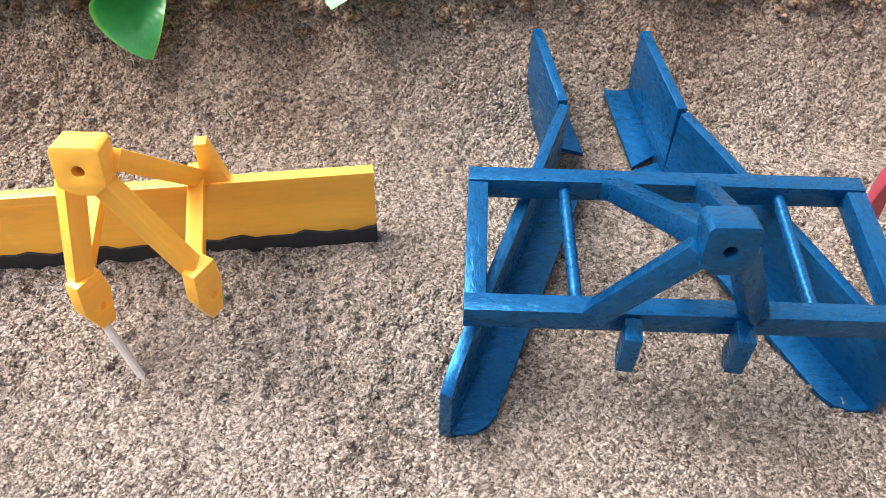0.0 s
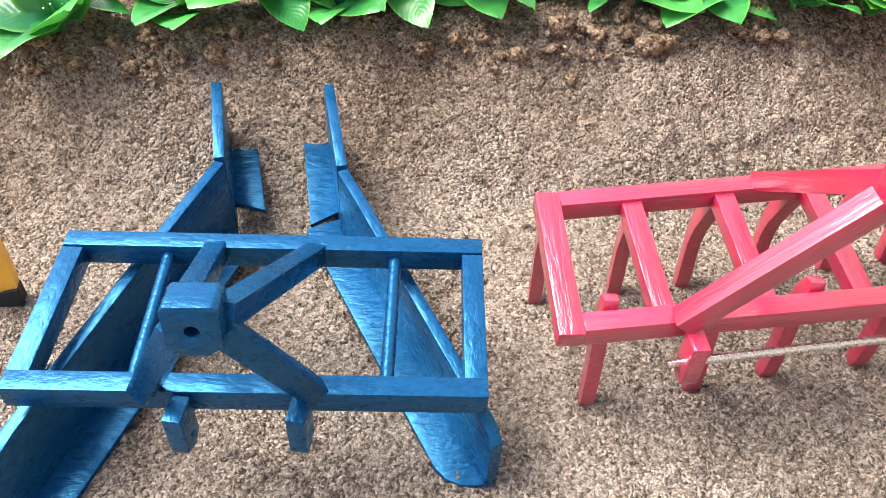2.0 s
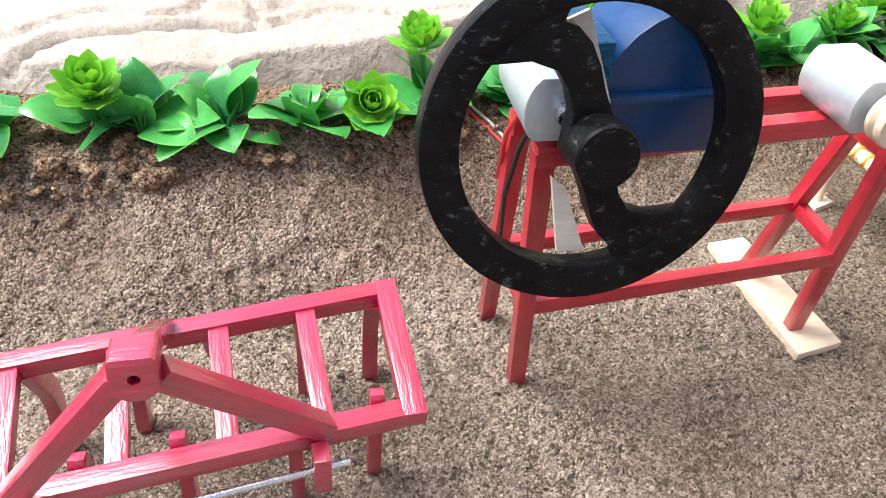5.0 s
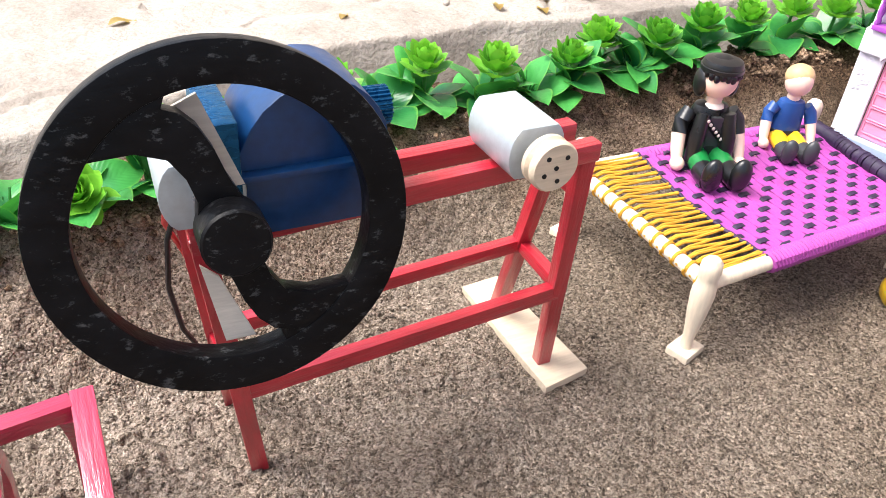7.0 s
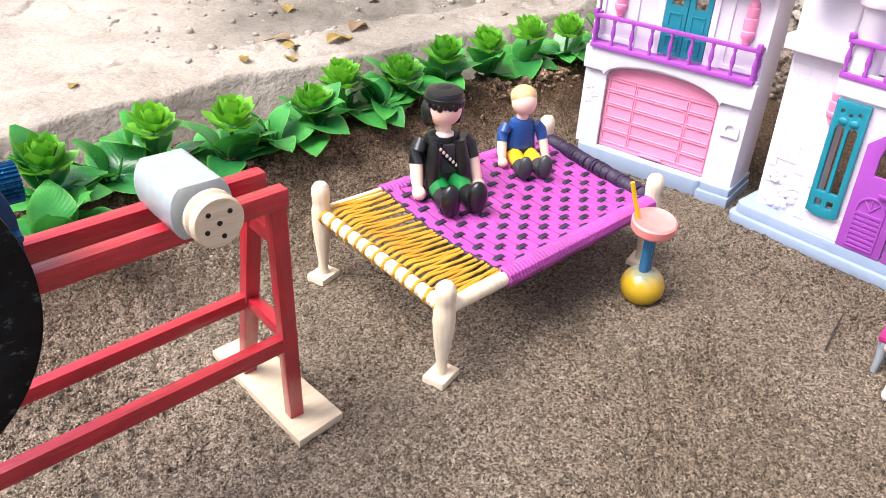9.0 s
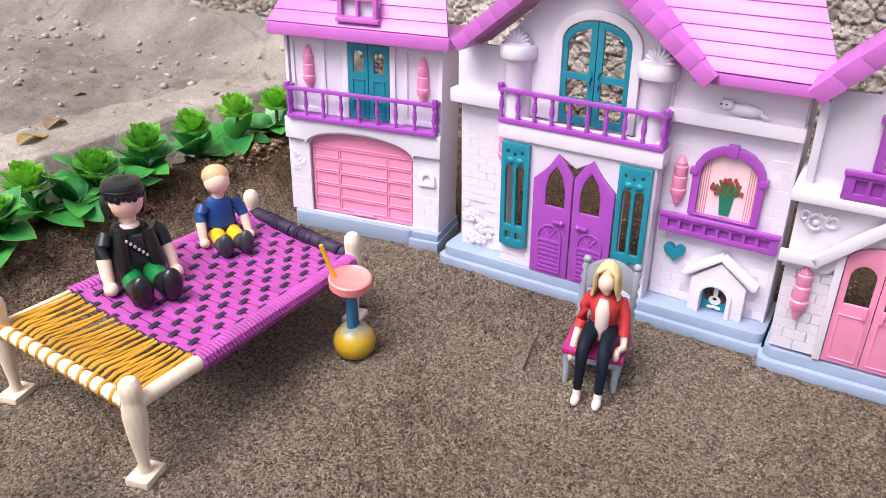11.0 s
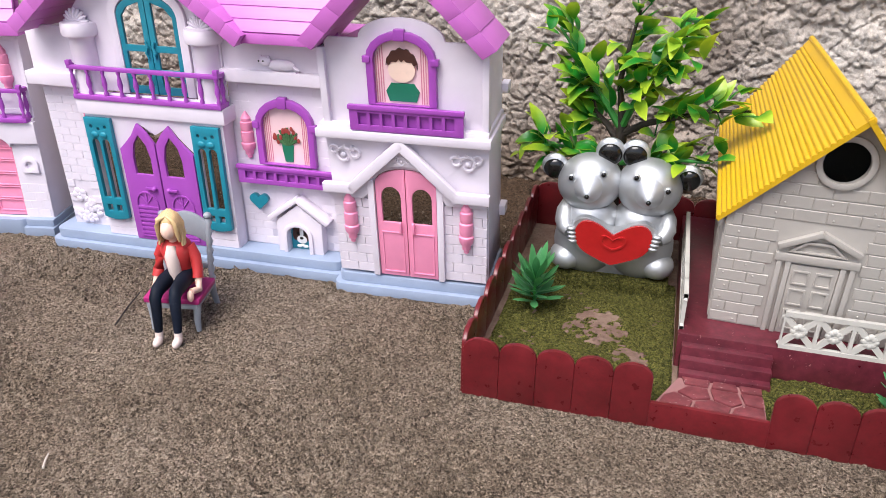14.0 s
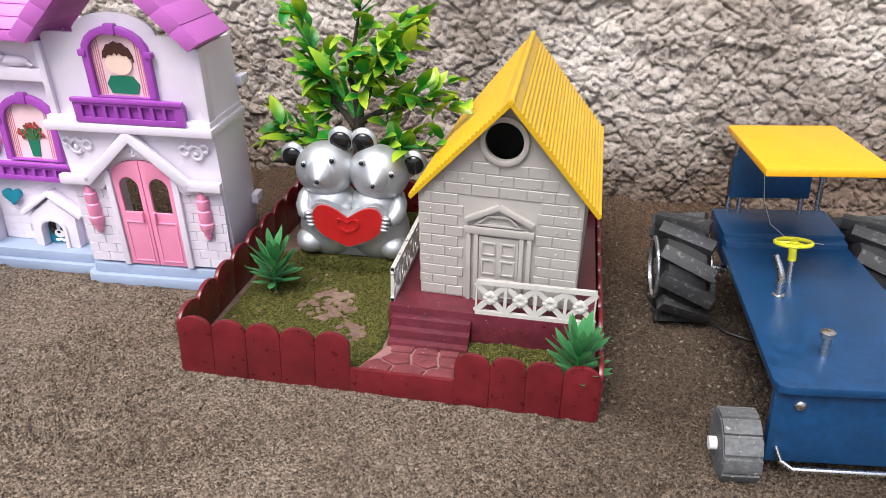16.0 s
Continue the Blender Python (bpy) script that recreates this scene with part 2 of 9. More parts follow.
def earth(name, dry, damp=None, soil=None, grain=720, depth=1.0, fine=1.0):
    """Loose coarse sand: rounded grains in relief, each of its own tone; darker and soily where the sheet says so. Each
    colour is (dark, middle, pale).
    """
    mt, nd, lk, b = nodes(name)
    v = texcoord(nd, lk)
    wob = nd.new("ShaderNodeVectorMath")
    wob.operation = "MULTIPLY_ADD"
    wn = nd.new("ShaderNodeTexNoise")
    wn.inputs["Scale"].default_value = grain * 0.45
    lk.new(v, wn.inputs["Vector"])
    lk.new(wn.outputs["Color"], wob.inputs[0])
    wob.inputs[1].default_value = (0.0016, 0.0016, 0.0016)
    lk.new(v, wob.inputs[2])

    def cells(scale):
        vo = nd.new("ShaderNodeTexVoronoi")
        vo.inputs["Scale"].default_value = scale
        lk.new(wob.outputs[0], vo.inputs["Vector"])
        sep = nd.new("ShaderNodeSeparateColor")
        lk.new(vo.outputs["Color"], sep.inputs[0])
        flip = nd.new("ShaderNodeMath")
        flip.operation = "MULTIPLY"
        flip.inputs[1].default_value = -1.0
        lk.new(vo.outputs["Distance"], flip.inputs[0])
        return sep.outputs[0], flip.outputs[0]

    big_tone, big_dome = cells(grain)
    small_tone, small_dome = cells(grain * 1.9)
    g1 = noise_tex(nd, lk, v, grain * 2.6, 2, 0.6)
    tone = nd.new("ShaderNodeMath")
    tone.operation = "MULTIPLY_ADD"
    tone.inputs[1].default_value = 0.34
    lk.new(big_tone, tone.inputs[0])
    more = nd.new("ShaderNodeMath")
    more.operation = "MULTIPLY_ADD"
    more.inputs[1].default_value = 0.24
    lk.new(small_tone, more.inputs[0])
    half = nd.new("ShaderNodeMath")
    half.operation = "MULTIPLY"
    half.inputs[1].default_value = 0.42
    lk.new(g1, half.inputs[0])
    lk.new(half.outputs[0], more.inputs[2])
    lk.new(more.outputs[0], tone.inputs[2])

    def trio(c):
        return ramp(nd, lk, tone.outputs[0], [(0.27, c[0]), (0.47, c[1]), (0.74, c[2])])

    c = trio(dry)
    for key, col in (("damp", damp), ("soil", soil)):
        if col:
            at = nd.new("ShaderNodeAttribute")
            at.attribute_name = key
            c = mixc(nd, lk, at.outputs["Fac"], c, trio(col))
    # multiplies the sand darker: wet soil, and shade put into its colour
    if soil:
        at = nd.new("ShaderNodeAttribute")
        at.attribute_name = "wet"
        c = mixc(nd, lk, at.outputs["Fac"], c, mixc(nd, lk, 1.0, c, (0.42, 0.39, 0.36), "MULTIPLY"))
    mid = noise_tex(nd, lk, v, 170, 4, 0.7)
    big = noise_tex(nd, lk, v, 8, 5, 0.65)
    c = mixc(nd, lk, ramp(nd, lk, big, [(0.42, (0, 0, 0)), (0.6, (1, 1, 1))]), c, mixc(nd, lk, 1.0, c, (0.82, 0.80, 0.78), "MULTIPLY"))
    lk.new(c, b.inputs["Base Color"])
    b.inputs["Roughness"].default_value = 0.9
    b.inputs["Specular IOR Level"].default_value = 0.2
    bump(nd, lk, b, g1, 0.6 * depth, 0.0008)
    bump(nd, lk, b, small_dome, 0.8 * depth, 0.0011)
    bump(nd, lk, b, big_dome, 1.0 * depth, 0.0034)
    # crumbly patches between trodden, finer ones
    loose = nd.new("ShaderNodeMapRange")
    for k, val in ((1, 0.40), (2, 0.60), (3, 0.30), (4, 1.0)):
        loose.inputs[k].default_value = val
    lk.new(noise_tex(nd, lk, v, 26, 4, 0.6), loose.inputs[0])
    for tex, dist in ((noise_tex(nd, lk, v, 330, 3, 0.65), 0.0042), (mid, 0.0050)):
        bump(nd, lk, b, tex, depth, dist)
        lk.new(loose.outputs[0], b.inputs["Normal"].links[0].from_node.inputs["Strength"])
    return mt


DRYSAND = ((0.135, 0.100, 0.074), (0.366, 0.291, 0.230), (0.61, 0.505, 0.42))
DARKSAND = ((0.070, 0.052, 0.037), (0.240, 0.184, 0.134), (0.47, 0.38, 0.29))
BROWNSOIL = ((0.075, 0.041, 0.023), (0.300, 0.193, 0.120), (0.53, 0.375, 0.258))
SAND = earth("sand", DRYSAND, DARKSAND, BROWNSOIL, grain=830)
SOIL = earth("soil", BROWNSOIL, grain=420)


def dusty(name, cols, big=9.0, depth=0.8, grain=330, darkto=None):
    mt, nd, lk, b = nodes(name)
    v = texcoord(nd, lk)
    a, f = noise_tex(nd, lk, v, big, 6, 0.65), noise_tex(nd, lk, v, grain, 5, 0.7)
    c = ramp(nd, lk, a, [(0.3, cols[0]), (0.5, cols[1]), (0.72, cols[2])])
    if darkto:
        # this value mixes in the second, darker set of colours
        at = nd.new("ShaderNodeAttribute")
        at.attribute_name = "worn"
        c = mixc(nd, lk, at.outputs["Fac"], c, ramp(nd, lk, a, [(0.3, darkto[0]), (0.5, darkto[1]), (0.72, darkto[2])]))
    c = mixc(nd, lk, ramp(nd, lk, f, [(0.38, (0.7, 0.7, 0.7)), (0.6, (0, 0, 0))]), c, mixc(nd, lk, 1.0, c, (0.72, 0.69, 0.66), "MULTIPLY"))
    s = noise_tex(nd, lk, v, 60, 3)
    c = mixc(nd, lk, ramp(nd, lk, s, [(0.66, (0, 0, 0)), (0.74, (0.6, 0.6, 0.6))]), c, cols[2])
    lk.new(c, b.inputs["Base Color"])
    b.inputs["Roughness"].default_value = 0.93
    b.inputs["Specular IOR Level"].default_value = 0.25
    bump(nd, lk, b, f, 0.6 * depth, 0.0015)
    bump(nd, lk, b, noise_tex(nd, lk, v, 55, 5, 0.65), 0.7 * depth, 0.008)
    return mt


CONCRETE = dusty("dusty_concrete", [(0.275, 0.239, 0.204), (0.385, 0.341, 0.297), (0.47, 0.425, 0.376)], darkto=[(0.12, 0.106, 0.09), (0.20, 0.178, 0.154), (0.29, 0.262, 0.23)])
STUCCO = dusty("rough_stucco", [(0.33, 0.285, 0.243), (0.48, 0.430, 0.378), (0.60, 0.555, 0.500)], big=10, grain=700, depth=0.9, darkto=[(0.085, 0.060, 0.043), (0.165, 0.120, 0.090), (0.26, 0.205, 0.160)])

# ---- ground, kerb, yard floor and wall ----
GX = np.r_[-12, -5, -2, -1, -0.6, np.arange(-0.4, 1.1, 0.00175), 1.3, 2, 5, 12]
GY = np.r_[-12, -5, -2, -1.2, -0.8, np.arange(-0.62, 0.47, 0.00175), 0.6, 1, 3, 12]


def shift(x):
    """How far the planted bank lies back from its line at the blue plough."""
    return 0.062 * step(0.36, 0.56, x) - 0.03 * step(0.05, -0.15, x)


def bank_line(x):
    """Where the bank's slope is two thirds up."""
    return np.interp(x, [-0.4, -0.014, 0.03, 0.1, 0.16, 0.235, 0.29, 0.325, 0.37, 0.56, 0.72, 1.1], [0.250, 0.256, 0.259, 0.266, 0.274, 0.280, 0.288, 0.290, 0.294, 0.352, 0.372, 0.380])


def ground_height(x, y):
    near = step(-0.5, -0.38, x) * step(1.12, 1.05, x) * step(-0.7, -0.6, y) * step(0.5, 0.44, y)
    d = y - shift(x)
    e = y - bank_line(x) + 0.008 * fbm(x * 14, y * 14, 3, 5)
    bank = np.interp(x, [0.37, 0.56], [0.044, 0.034]) * step(-0.042, 0.028, e) + 0.004 * step(0.004, 0.016, e + 0.012 * fbm(x * 40, y * 40, 3, 6))
    far = 1 - step(0.355, 0.40, d)
    rough = 0.0009 * fbm(x * 55, y * 55, 3, 1) + 0.0013 * fbm(x * 190, y * 190, 3, 2)
    crumbly = 0.30 + 0.70 * step(-0.05, 0.30, fbm(x * 16, y * 16, 3, 61))
    rough = rough + crumbly * (0.0042 * fbm(x * 270, y * 270, 2, 62) + 0.0030 * np.clip(fbm(x * 120, y * 120, 3, 63) - 0.12, 0, 1))
    lumpy = np.clip(step(0.2, 0.3, d), 0, 1)
    rough = rough + lumpy * (0.005 * np.abs(fbm(x * 45, y * 45, 4, 9)) + 0.0022 * fbm(x * 110, y * 110, 3, 4))
    back = step(0.90, 1.05, x)
    rough = rough + back * 0.006 * fbm(x * 40, y * 40, 4, 31)
    # two scuffed lines in the sand before the bank
    for cx, cy, w, ln in ((0.20, 0.242, 0.006, 0.09), (-0.13, 0.238, 0.006, 0.09), (-0.03, 0.262, 0.004, 0.05), (0.46, 0.255, 0.010, 0.05), (0.34, 0.262, 0.008, 0.04)):
        rough = rough - 0.003 * np.exp(-(((y - cy - 0.01 * np.sin(30 * x)) / w) ** 2)) * np.exp(-(((x - cx) / ln) ** 4)) * (0.5 + vnoise(x * 120, y * 120, 3))
    return near * (bank * far + rough) - 0.0006


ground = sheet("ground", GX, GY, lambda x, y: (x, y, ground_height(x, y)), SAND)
_gx, _gy = (c.ravel() for c in np.meshgrid(GX, GY))
_d = _gy - shift(_gx)


def darker_at(x, y):
    """How dark the sand is: pale by the ploughs, darker towards the houses."""
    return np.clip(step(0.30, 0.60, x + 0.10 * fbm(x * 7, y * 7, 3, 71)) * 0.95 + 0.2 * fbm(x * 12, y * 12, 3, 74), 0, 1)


# sand colour goes over to the darker set with x
_darker = darker_at(_gx, _gy)
_soil = 0.62 * step(0.205, 0.29, _d - 0.035 * step(0.05, 0.25, _gx) + 0.03 * fbm(_gx * 30, _gy * 30, 4, 72)) + 0.7 * step(0.30, 0.33, _d) + 0.75 * step(0.90, 0.99, _gx + 0.05 * fbm(_gx * 20, _gy * 20, 3, 73))
# wet soil plus painted shade behind the houses, under plants, by the tractor
_wet_shade = step(0.835, 0.90, _gx + 0.05 * fbm(_gx * 16, _gy * 16, 4, 75)) + 0.8 * step(0.29, 0.33, _d + 0.02 * fbm(_gx * 25, _gy * 25, 4, 76)) * step(0.40, 0.56, _gx) + 0.9 * step(-0.28, -0.36, _gy + 0.03 * fbm(_gx * 20, _gy * 20, 3, 77)) * step(0.70, 0.84, _gx) + 0.62 * step(-0.24, -0.36, _gy + 0.05 * fbm(_gx * 14, _gy * 14, 3, 78)) * step(0.50, 0.66, _gx)
for _key, _val in (("damp", _darker), ("soil", _soil), ("wet", _wet_shade)):
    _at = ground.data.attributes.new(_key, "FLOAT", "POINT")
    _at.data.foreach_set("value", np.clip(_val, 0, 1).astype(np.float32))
tagged(ground, "coarse brown sand, damp and crumbly towards the bank", "sand", kind="structure")


def kerb_line(x):
    return np.interp(x, [-0.4, -0.1, 0.1, 0.26, 0.36, 0.5, 0.62, 1.2], [0.335, 0.345, 0.350, 0.352, 0.378, 0.43, 0.445, 0.452])


GROOVE = [(0.171, 0.383), (0.1745, 0.398), (0.194, 0.413), (0.215, 0.4155), (0.229, 0.4200), (0.251, 0.4225), (0.283, 0.4195)]


def groove(u, y):
    """A shallow worn groove in the floor that curls round at one end."""
    d = np.full(np.shape(u), 9.0)
    for (ax, ay), (bx, by) in zip(GROOVE, GROOVE[1:]):
        f = np.clip(((u - ax) * (bx - ax) + (y - ay) * (by - ay)) / ((bx - ax) ** 2 + (by - ay) ** 2), 0, 1)
        d = np.minimum(d, np.hypot(u - ax - f * (bx - ax), y - ay - f * (by - ay)))
    return step(0.0060, 0.0025, d + 0.003 * fbm(u * 120, y * 120, 3, 29))


def floor_place(u, v):
    """Yard floor with a rounded rim along the planted strip: v runs from the rim's foot backwards."""
    y = kerb_line(u) + np.where(v < 0.04, 0.75 * v, v - 0.010) + 0.006 * fbm(u * 18, v * 0 + 3, 3, 21)
    top = 0.052 + 0.004 * fbm(u * 14, y * 14, 3, 22)
    rim = np.clip(v / 0.040, 0, 1) ** 0.6
    wide = step(0.02, 0.05, v) * step(0.13, 0.09, v)
    z = -0.02 + (top + 0.02) * rim + 0.004 * wide * step(0.35, 0.5, u)
    z = z - 0.010 * step(0.11, 0.135, v + 0.02 * fbm(u * 9, v * 9, 3, 24)) * step(0.40, 0.55, u)
    z = z + 0.0025 * fbm(u * 60, y * 60, 4, 23)
    rubble = step(0.60, 0.85, u) * step(0.10, 0.16, v)
    z = z + rubble * (0.006 * fbm(u * 30, y * 30, 5, 26) + 0.006 * np.clip(vnoise(u * 70, y * 70, 27) - 0.22, 0, 1) * 4 * 0.5) - 0.006 * (np.abs(fbm(u * 6, y * 6, 4, 28)) < 0.015) * step(0.04, 0.06, v)
    z = z - 0.007 * groove(u, y)
    # the plaster skirt that runs up to the wall's foot
    z = z + 0.05 * step(0.93, 1.08, u) ** 2 + 0.02 * step(0.55, 0.9, y) * step(0.6, 1.0, u)
    return u, y, z


FU = np.r_[-8, -3, -1.2, np.arange(-0.5, 1.09, 0.004), 1.2]
FV = np.r_[np.arange(0, 0.06, 0.002), np.arange(0.06, 0.8, 0.004), np.arange(0.8, 1.3, 0.02), 2, 4, 8]
yard = sheet("yard_floor", FU, FV, floor_place, CONCRETE)
_yu, _yv = (c.ravel() for c in np.meshgrid(FU, FV))
# the floor goes darker towards high x, more so back from the rim
_floor_tone = step(0.52, 0.80, _yu + 0.12 * fbm(_yu * 6, _yv * 6, 3, 81)) * (0.55 + 0.45 * step(0.10, 0.14, _yv + 0.03 * fbm(_yu * 9, _yv * 9, 3, 82)))
_co = np.array([v.co[:2] for v in yard.data.vertices])
_floor_tone = np.maximum(_floor_tone, 0.85 * groove(_co[:, 0], _co[:, 1]))
_at = yard.data.attributes.new("worn", "FLOAT", "POINT")
_at.data.foreach_set("value", np.clip(_floor_tone, 0, 1).astype(np.float32))
tagged(yard, "dusty grey-beige concrete yard floor with a worn rounded rim", "floor", kind="structure")


def wall_place(u, w):
    wx, wy = u + 0.0045 * fbm(u * 90, w * 90, 4, 41), w + 0.0045 * fbm(u * 90 + 40, w * 90, 4, 43)
    f1, f2, who = worley(wx * 75, wy * 75, 40)
    g1, g2, whog = worley(wx * 190, wy * 190, 50)
    lump = np.clip((f2 - f1) * 8, 0, 1) ** 0.6 * (0.75 + 0.4 * who)
    small = np.clip((g2 - g1) * 6, 0, 1) ** 0.6 * (0.6 + 0.6 * whog)
    pits = step(0.10, 0.32, fbm(u * 32, w * 32, 4, 47))
    foot = step(0.12, 0.0, w)
    plain = step(0.62, 0.8, u)
    rough = 0.0050 * lump + 0.0026 * small - 0.0030 * pits + 0.0014 * fbm(u * 260, w * 260, 2, 46)
    rough = rough * (1 - 0.7 * plain) + 0.006 * fbm(u * 7, w * 7, 3, 44) + plain * 0.007 * fbm(u * 40, w * 40, 4, 48)
    rough = rough - 0.012 * foot * (0.5 + fbm(u * 15, w * 15, 4, 45))
    return 1.076 - rough - 0.05 * step(0.7, 1.3, u), u, w - 0.03


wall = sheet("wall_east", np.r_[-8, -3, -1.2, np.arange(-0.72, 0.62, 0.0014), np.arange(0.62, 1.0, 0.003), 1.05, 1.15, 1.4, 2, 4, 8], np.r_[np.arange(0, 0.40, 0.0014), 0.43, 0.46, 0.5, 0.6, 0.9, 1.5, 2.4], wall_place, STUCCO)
_wu, _ww = np.array([v.co[1] for v in wall.data.vertices]), np.array([v.co[2] for v in wall.data.vertices])
# the wall goes browner and darker towards its foot and in random patches
_at = wall.data.attributes.new("worn", "FLOAT", "POINT")
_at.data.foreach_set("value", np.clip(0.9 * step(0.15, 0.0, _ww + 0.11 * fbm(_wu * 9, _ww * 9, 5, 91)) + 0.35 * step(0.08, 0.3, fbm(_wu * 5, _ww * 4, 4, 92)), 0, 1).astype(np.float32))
tagged(wall, "rough pebbly grey-beige stucco wall, darker and browner at its foot", "wall", kind="structure")


# ---- paints for the hand-made wooden machines ----
ALONG = (0.12, 1, 1)
YELLOW = paint("yellow_gloss_paint", (0.93, 0.455, 0.048), 0.34, ALONG, 500, 0.12, 0.06)
BLUE = paint("blue_gloss_paint", (0.005, 0.058, 0.160), 0.27, (0.45, 1, 1), 420, 0.6, 0.12, dist=0.0007)
NAVY = paint("navy_gloss_paint", (0.005, 0.042, 0.140), 0.33, (1, 1, 1), 260, 0.15, 0.2)
RED = paint("red_paint_on_wood", (0.39, 0.008, 0.046), 0.33, (0.12, 1, 1), 420, 0.8, 0.18, chips=(0.16, 0.006, 0.014), chip=0.62, wear=330, soft=0.10, dist=0.0007)
BLACKPAINT = paint("worn_black_paint", (0.0042, 0.0042, 0.005), 0.38, (0.6, 1, 1), 170, 0.6, 0.4, chips=(0.050, 0.052, 0.054), chip=0.580, wear=460, soft=0.11)
BLACKPAINT.node_tree.nodes["Principled BSDF"].inputs["Specular IOR Level"].default_value = 0.13
BLUE.node_tree.nodes["Principled BSDF"].inputs["Specular IOR Level"].default_value = 0.9
BLUE.node_tree.nodes["Principled BSDF"].inputs["Metallic"].default_value = 0.35
BLUE.node_tree.nodes["Principled BSDF"].inputs["Specular Tint"].default_value = (0.25, 0.78, 1.0, 1)
RED.node_tree.nodes["Principled BSDF"].inputs["Specular IOR Level"].default_value = 0.75
CUTTER_RED = paint("scarlet_paint_on_wood", (0.43, 0.014, 0.030), 0.33, (0.12, 1, 1), 420, 0.8, 0.18, chips=(0.16, 0.006, 0.014), chip=0.62, wear=330, soft=0.10, dist=0.0007)
_rb = CUTTER_RED.node_tree.nodes["Principled BSDF"]
_rb.inputs["Coat Weight"].default_value = 0.6
_rb.inputs["Coat Roughness"].default_value = 0.15
CUTTER_RED.node_tree.links.new(_rb.inputs["Normal"].links[0].from_socket, _rb.inputs["Coat Normal"])
_rb = RED.node_tree.nodes["Principled BSDF"]
_rb.inputs["Coat Weight"].default_value = 1.0
_rb.inputs["Coat IOR"].default_value = 1.62
_rb.inputs["Coat Roughness"].default_value = 0.13
RED.node_tree.links.new(_rb.inputs["Normal"].links[0].from_socket, _rb.inputs["Coat Normal"])
RUBBER = paint("black_rubber_edge", (0.02, 0.018, 0.018), 0.7, (1, 1, 1), 400, 0.4, 0.3)
RAWWOOD = paint("pale_raw_wood", (0.60, 0.49, 0.36), 0.6, (0.1, 1, 1), 420, 0.4, 0.13, chips=(0.10, 0.06, 0.04), chip=0.735)
STEEL = paint("bright_steel", (0.62, 0.61, 0.6), 0.25, (1, 1, 1), 900, 0.05, 0.08)
STEEL.node_tree.nodes["Principled BSDF"].inputs["Metallic"].default_value = 1.0
MOTOR = paint("grey_motor_case", (0.50, 0.57, 0.62), 0.38, (1, 1, 1), 300, 0.1, 0.08)
MOTOR.node_tree.nodes["Principled BSDF"].inputs["Metallic"].default_value = 0.55
HOLE = plastic("dark_hole", (0.01, 0.008, 0.007), 0.9)
STICK = paint("bare_grey_stick", (0.56, 0.50, 0.43), 0.7, ALONG, 400, 0.4, 0.15)
WIRE_RED = plastic("red_wire", (0.55, 0.03, 0.03), 0.4)
WIRE_BLACK = plastic("black_wire", (0.01, 0.01, 0.01), 0.4)


def outline_part(name, loop, holes, y0, y1, material, parent, m, label="", bevel=0.0004):
    bm = bmesh.new()
    plate(bm, loop, holes, y0, y1)
    return part(name, bm, material, parent, label, bevel, m=m)


def headstock(parent, c, w, h, d, material, tilt=0, label=""):
    """The bored block at the top of a three-point linkage, its hole really cut through."""
    loop = [(-w / 2, -h * 0.32), (-w * 0.2, -h / 2), (w * 0.22, -h / 2), (w / 2, -h * 0.3), (w / 2, h * 0.42), (w * 0.4, h / 2), (-w * 0.42, h / 2), (-w / 2, h * 0.4)]
    m = pose(*c, tilt, 0, 0)
    ob = outline_part("headstock", loop, [circle(0, 0, w * 0.13, 12)], -d / 2, d / 2, material, parent, m, label, 0.0006)
    # near-black plug that paints the shade deep in the hole
    bm = bmesh.new()
    tube(bm, (0, d * 0.3, 0), (0, d * 0.45, 0), w * 0.125, seg=12)
    part("bore", bm, HOLE, ob)
    return ob


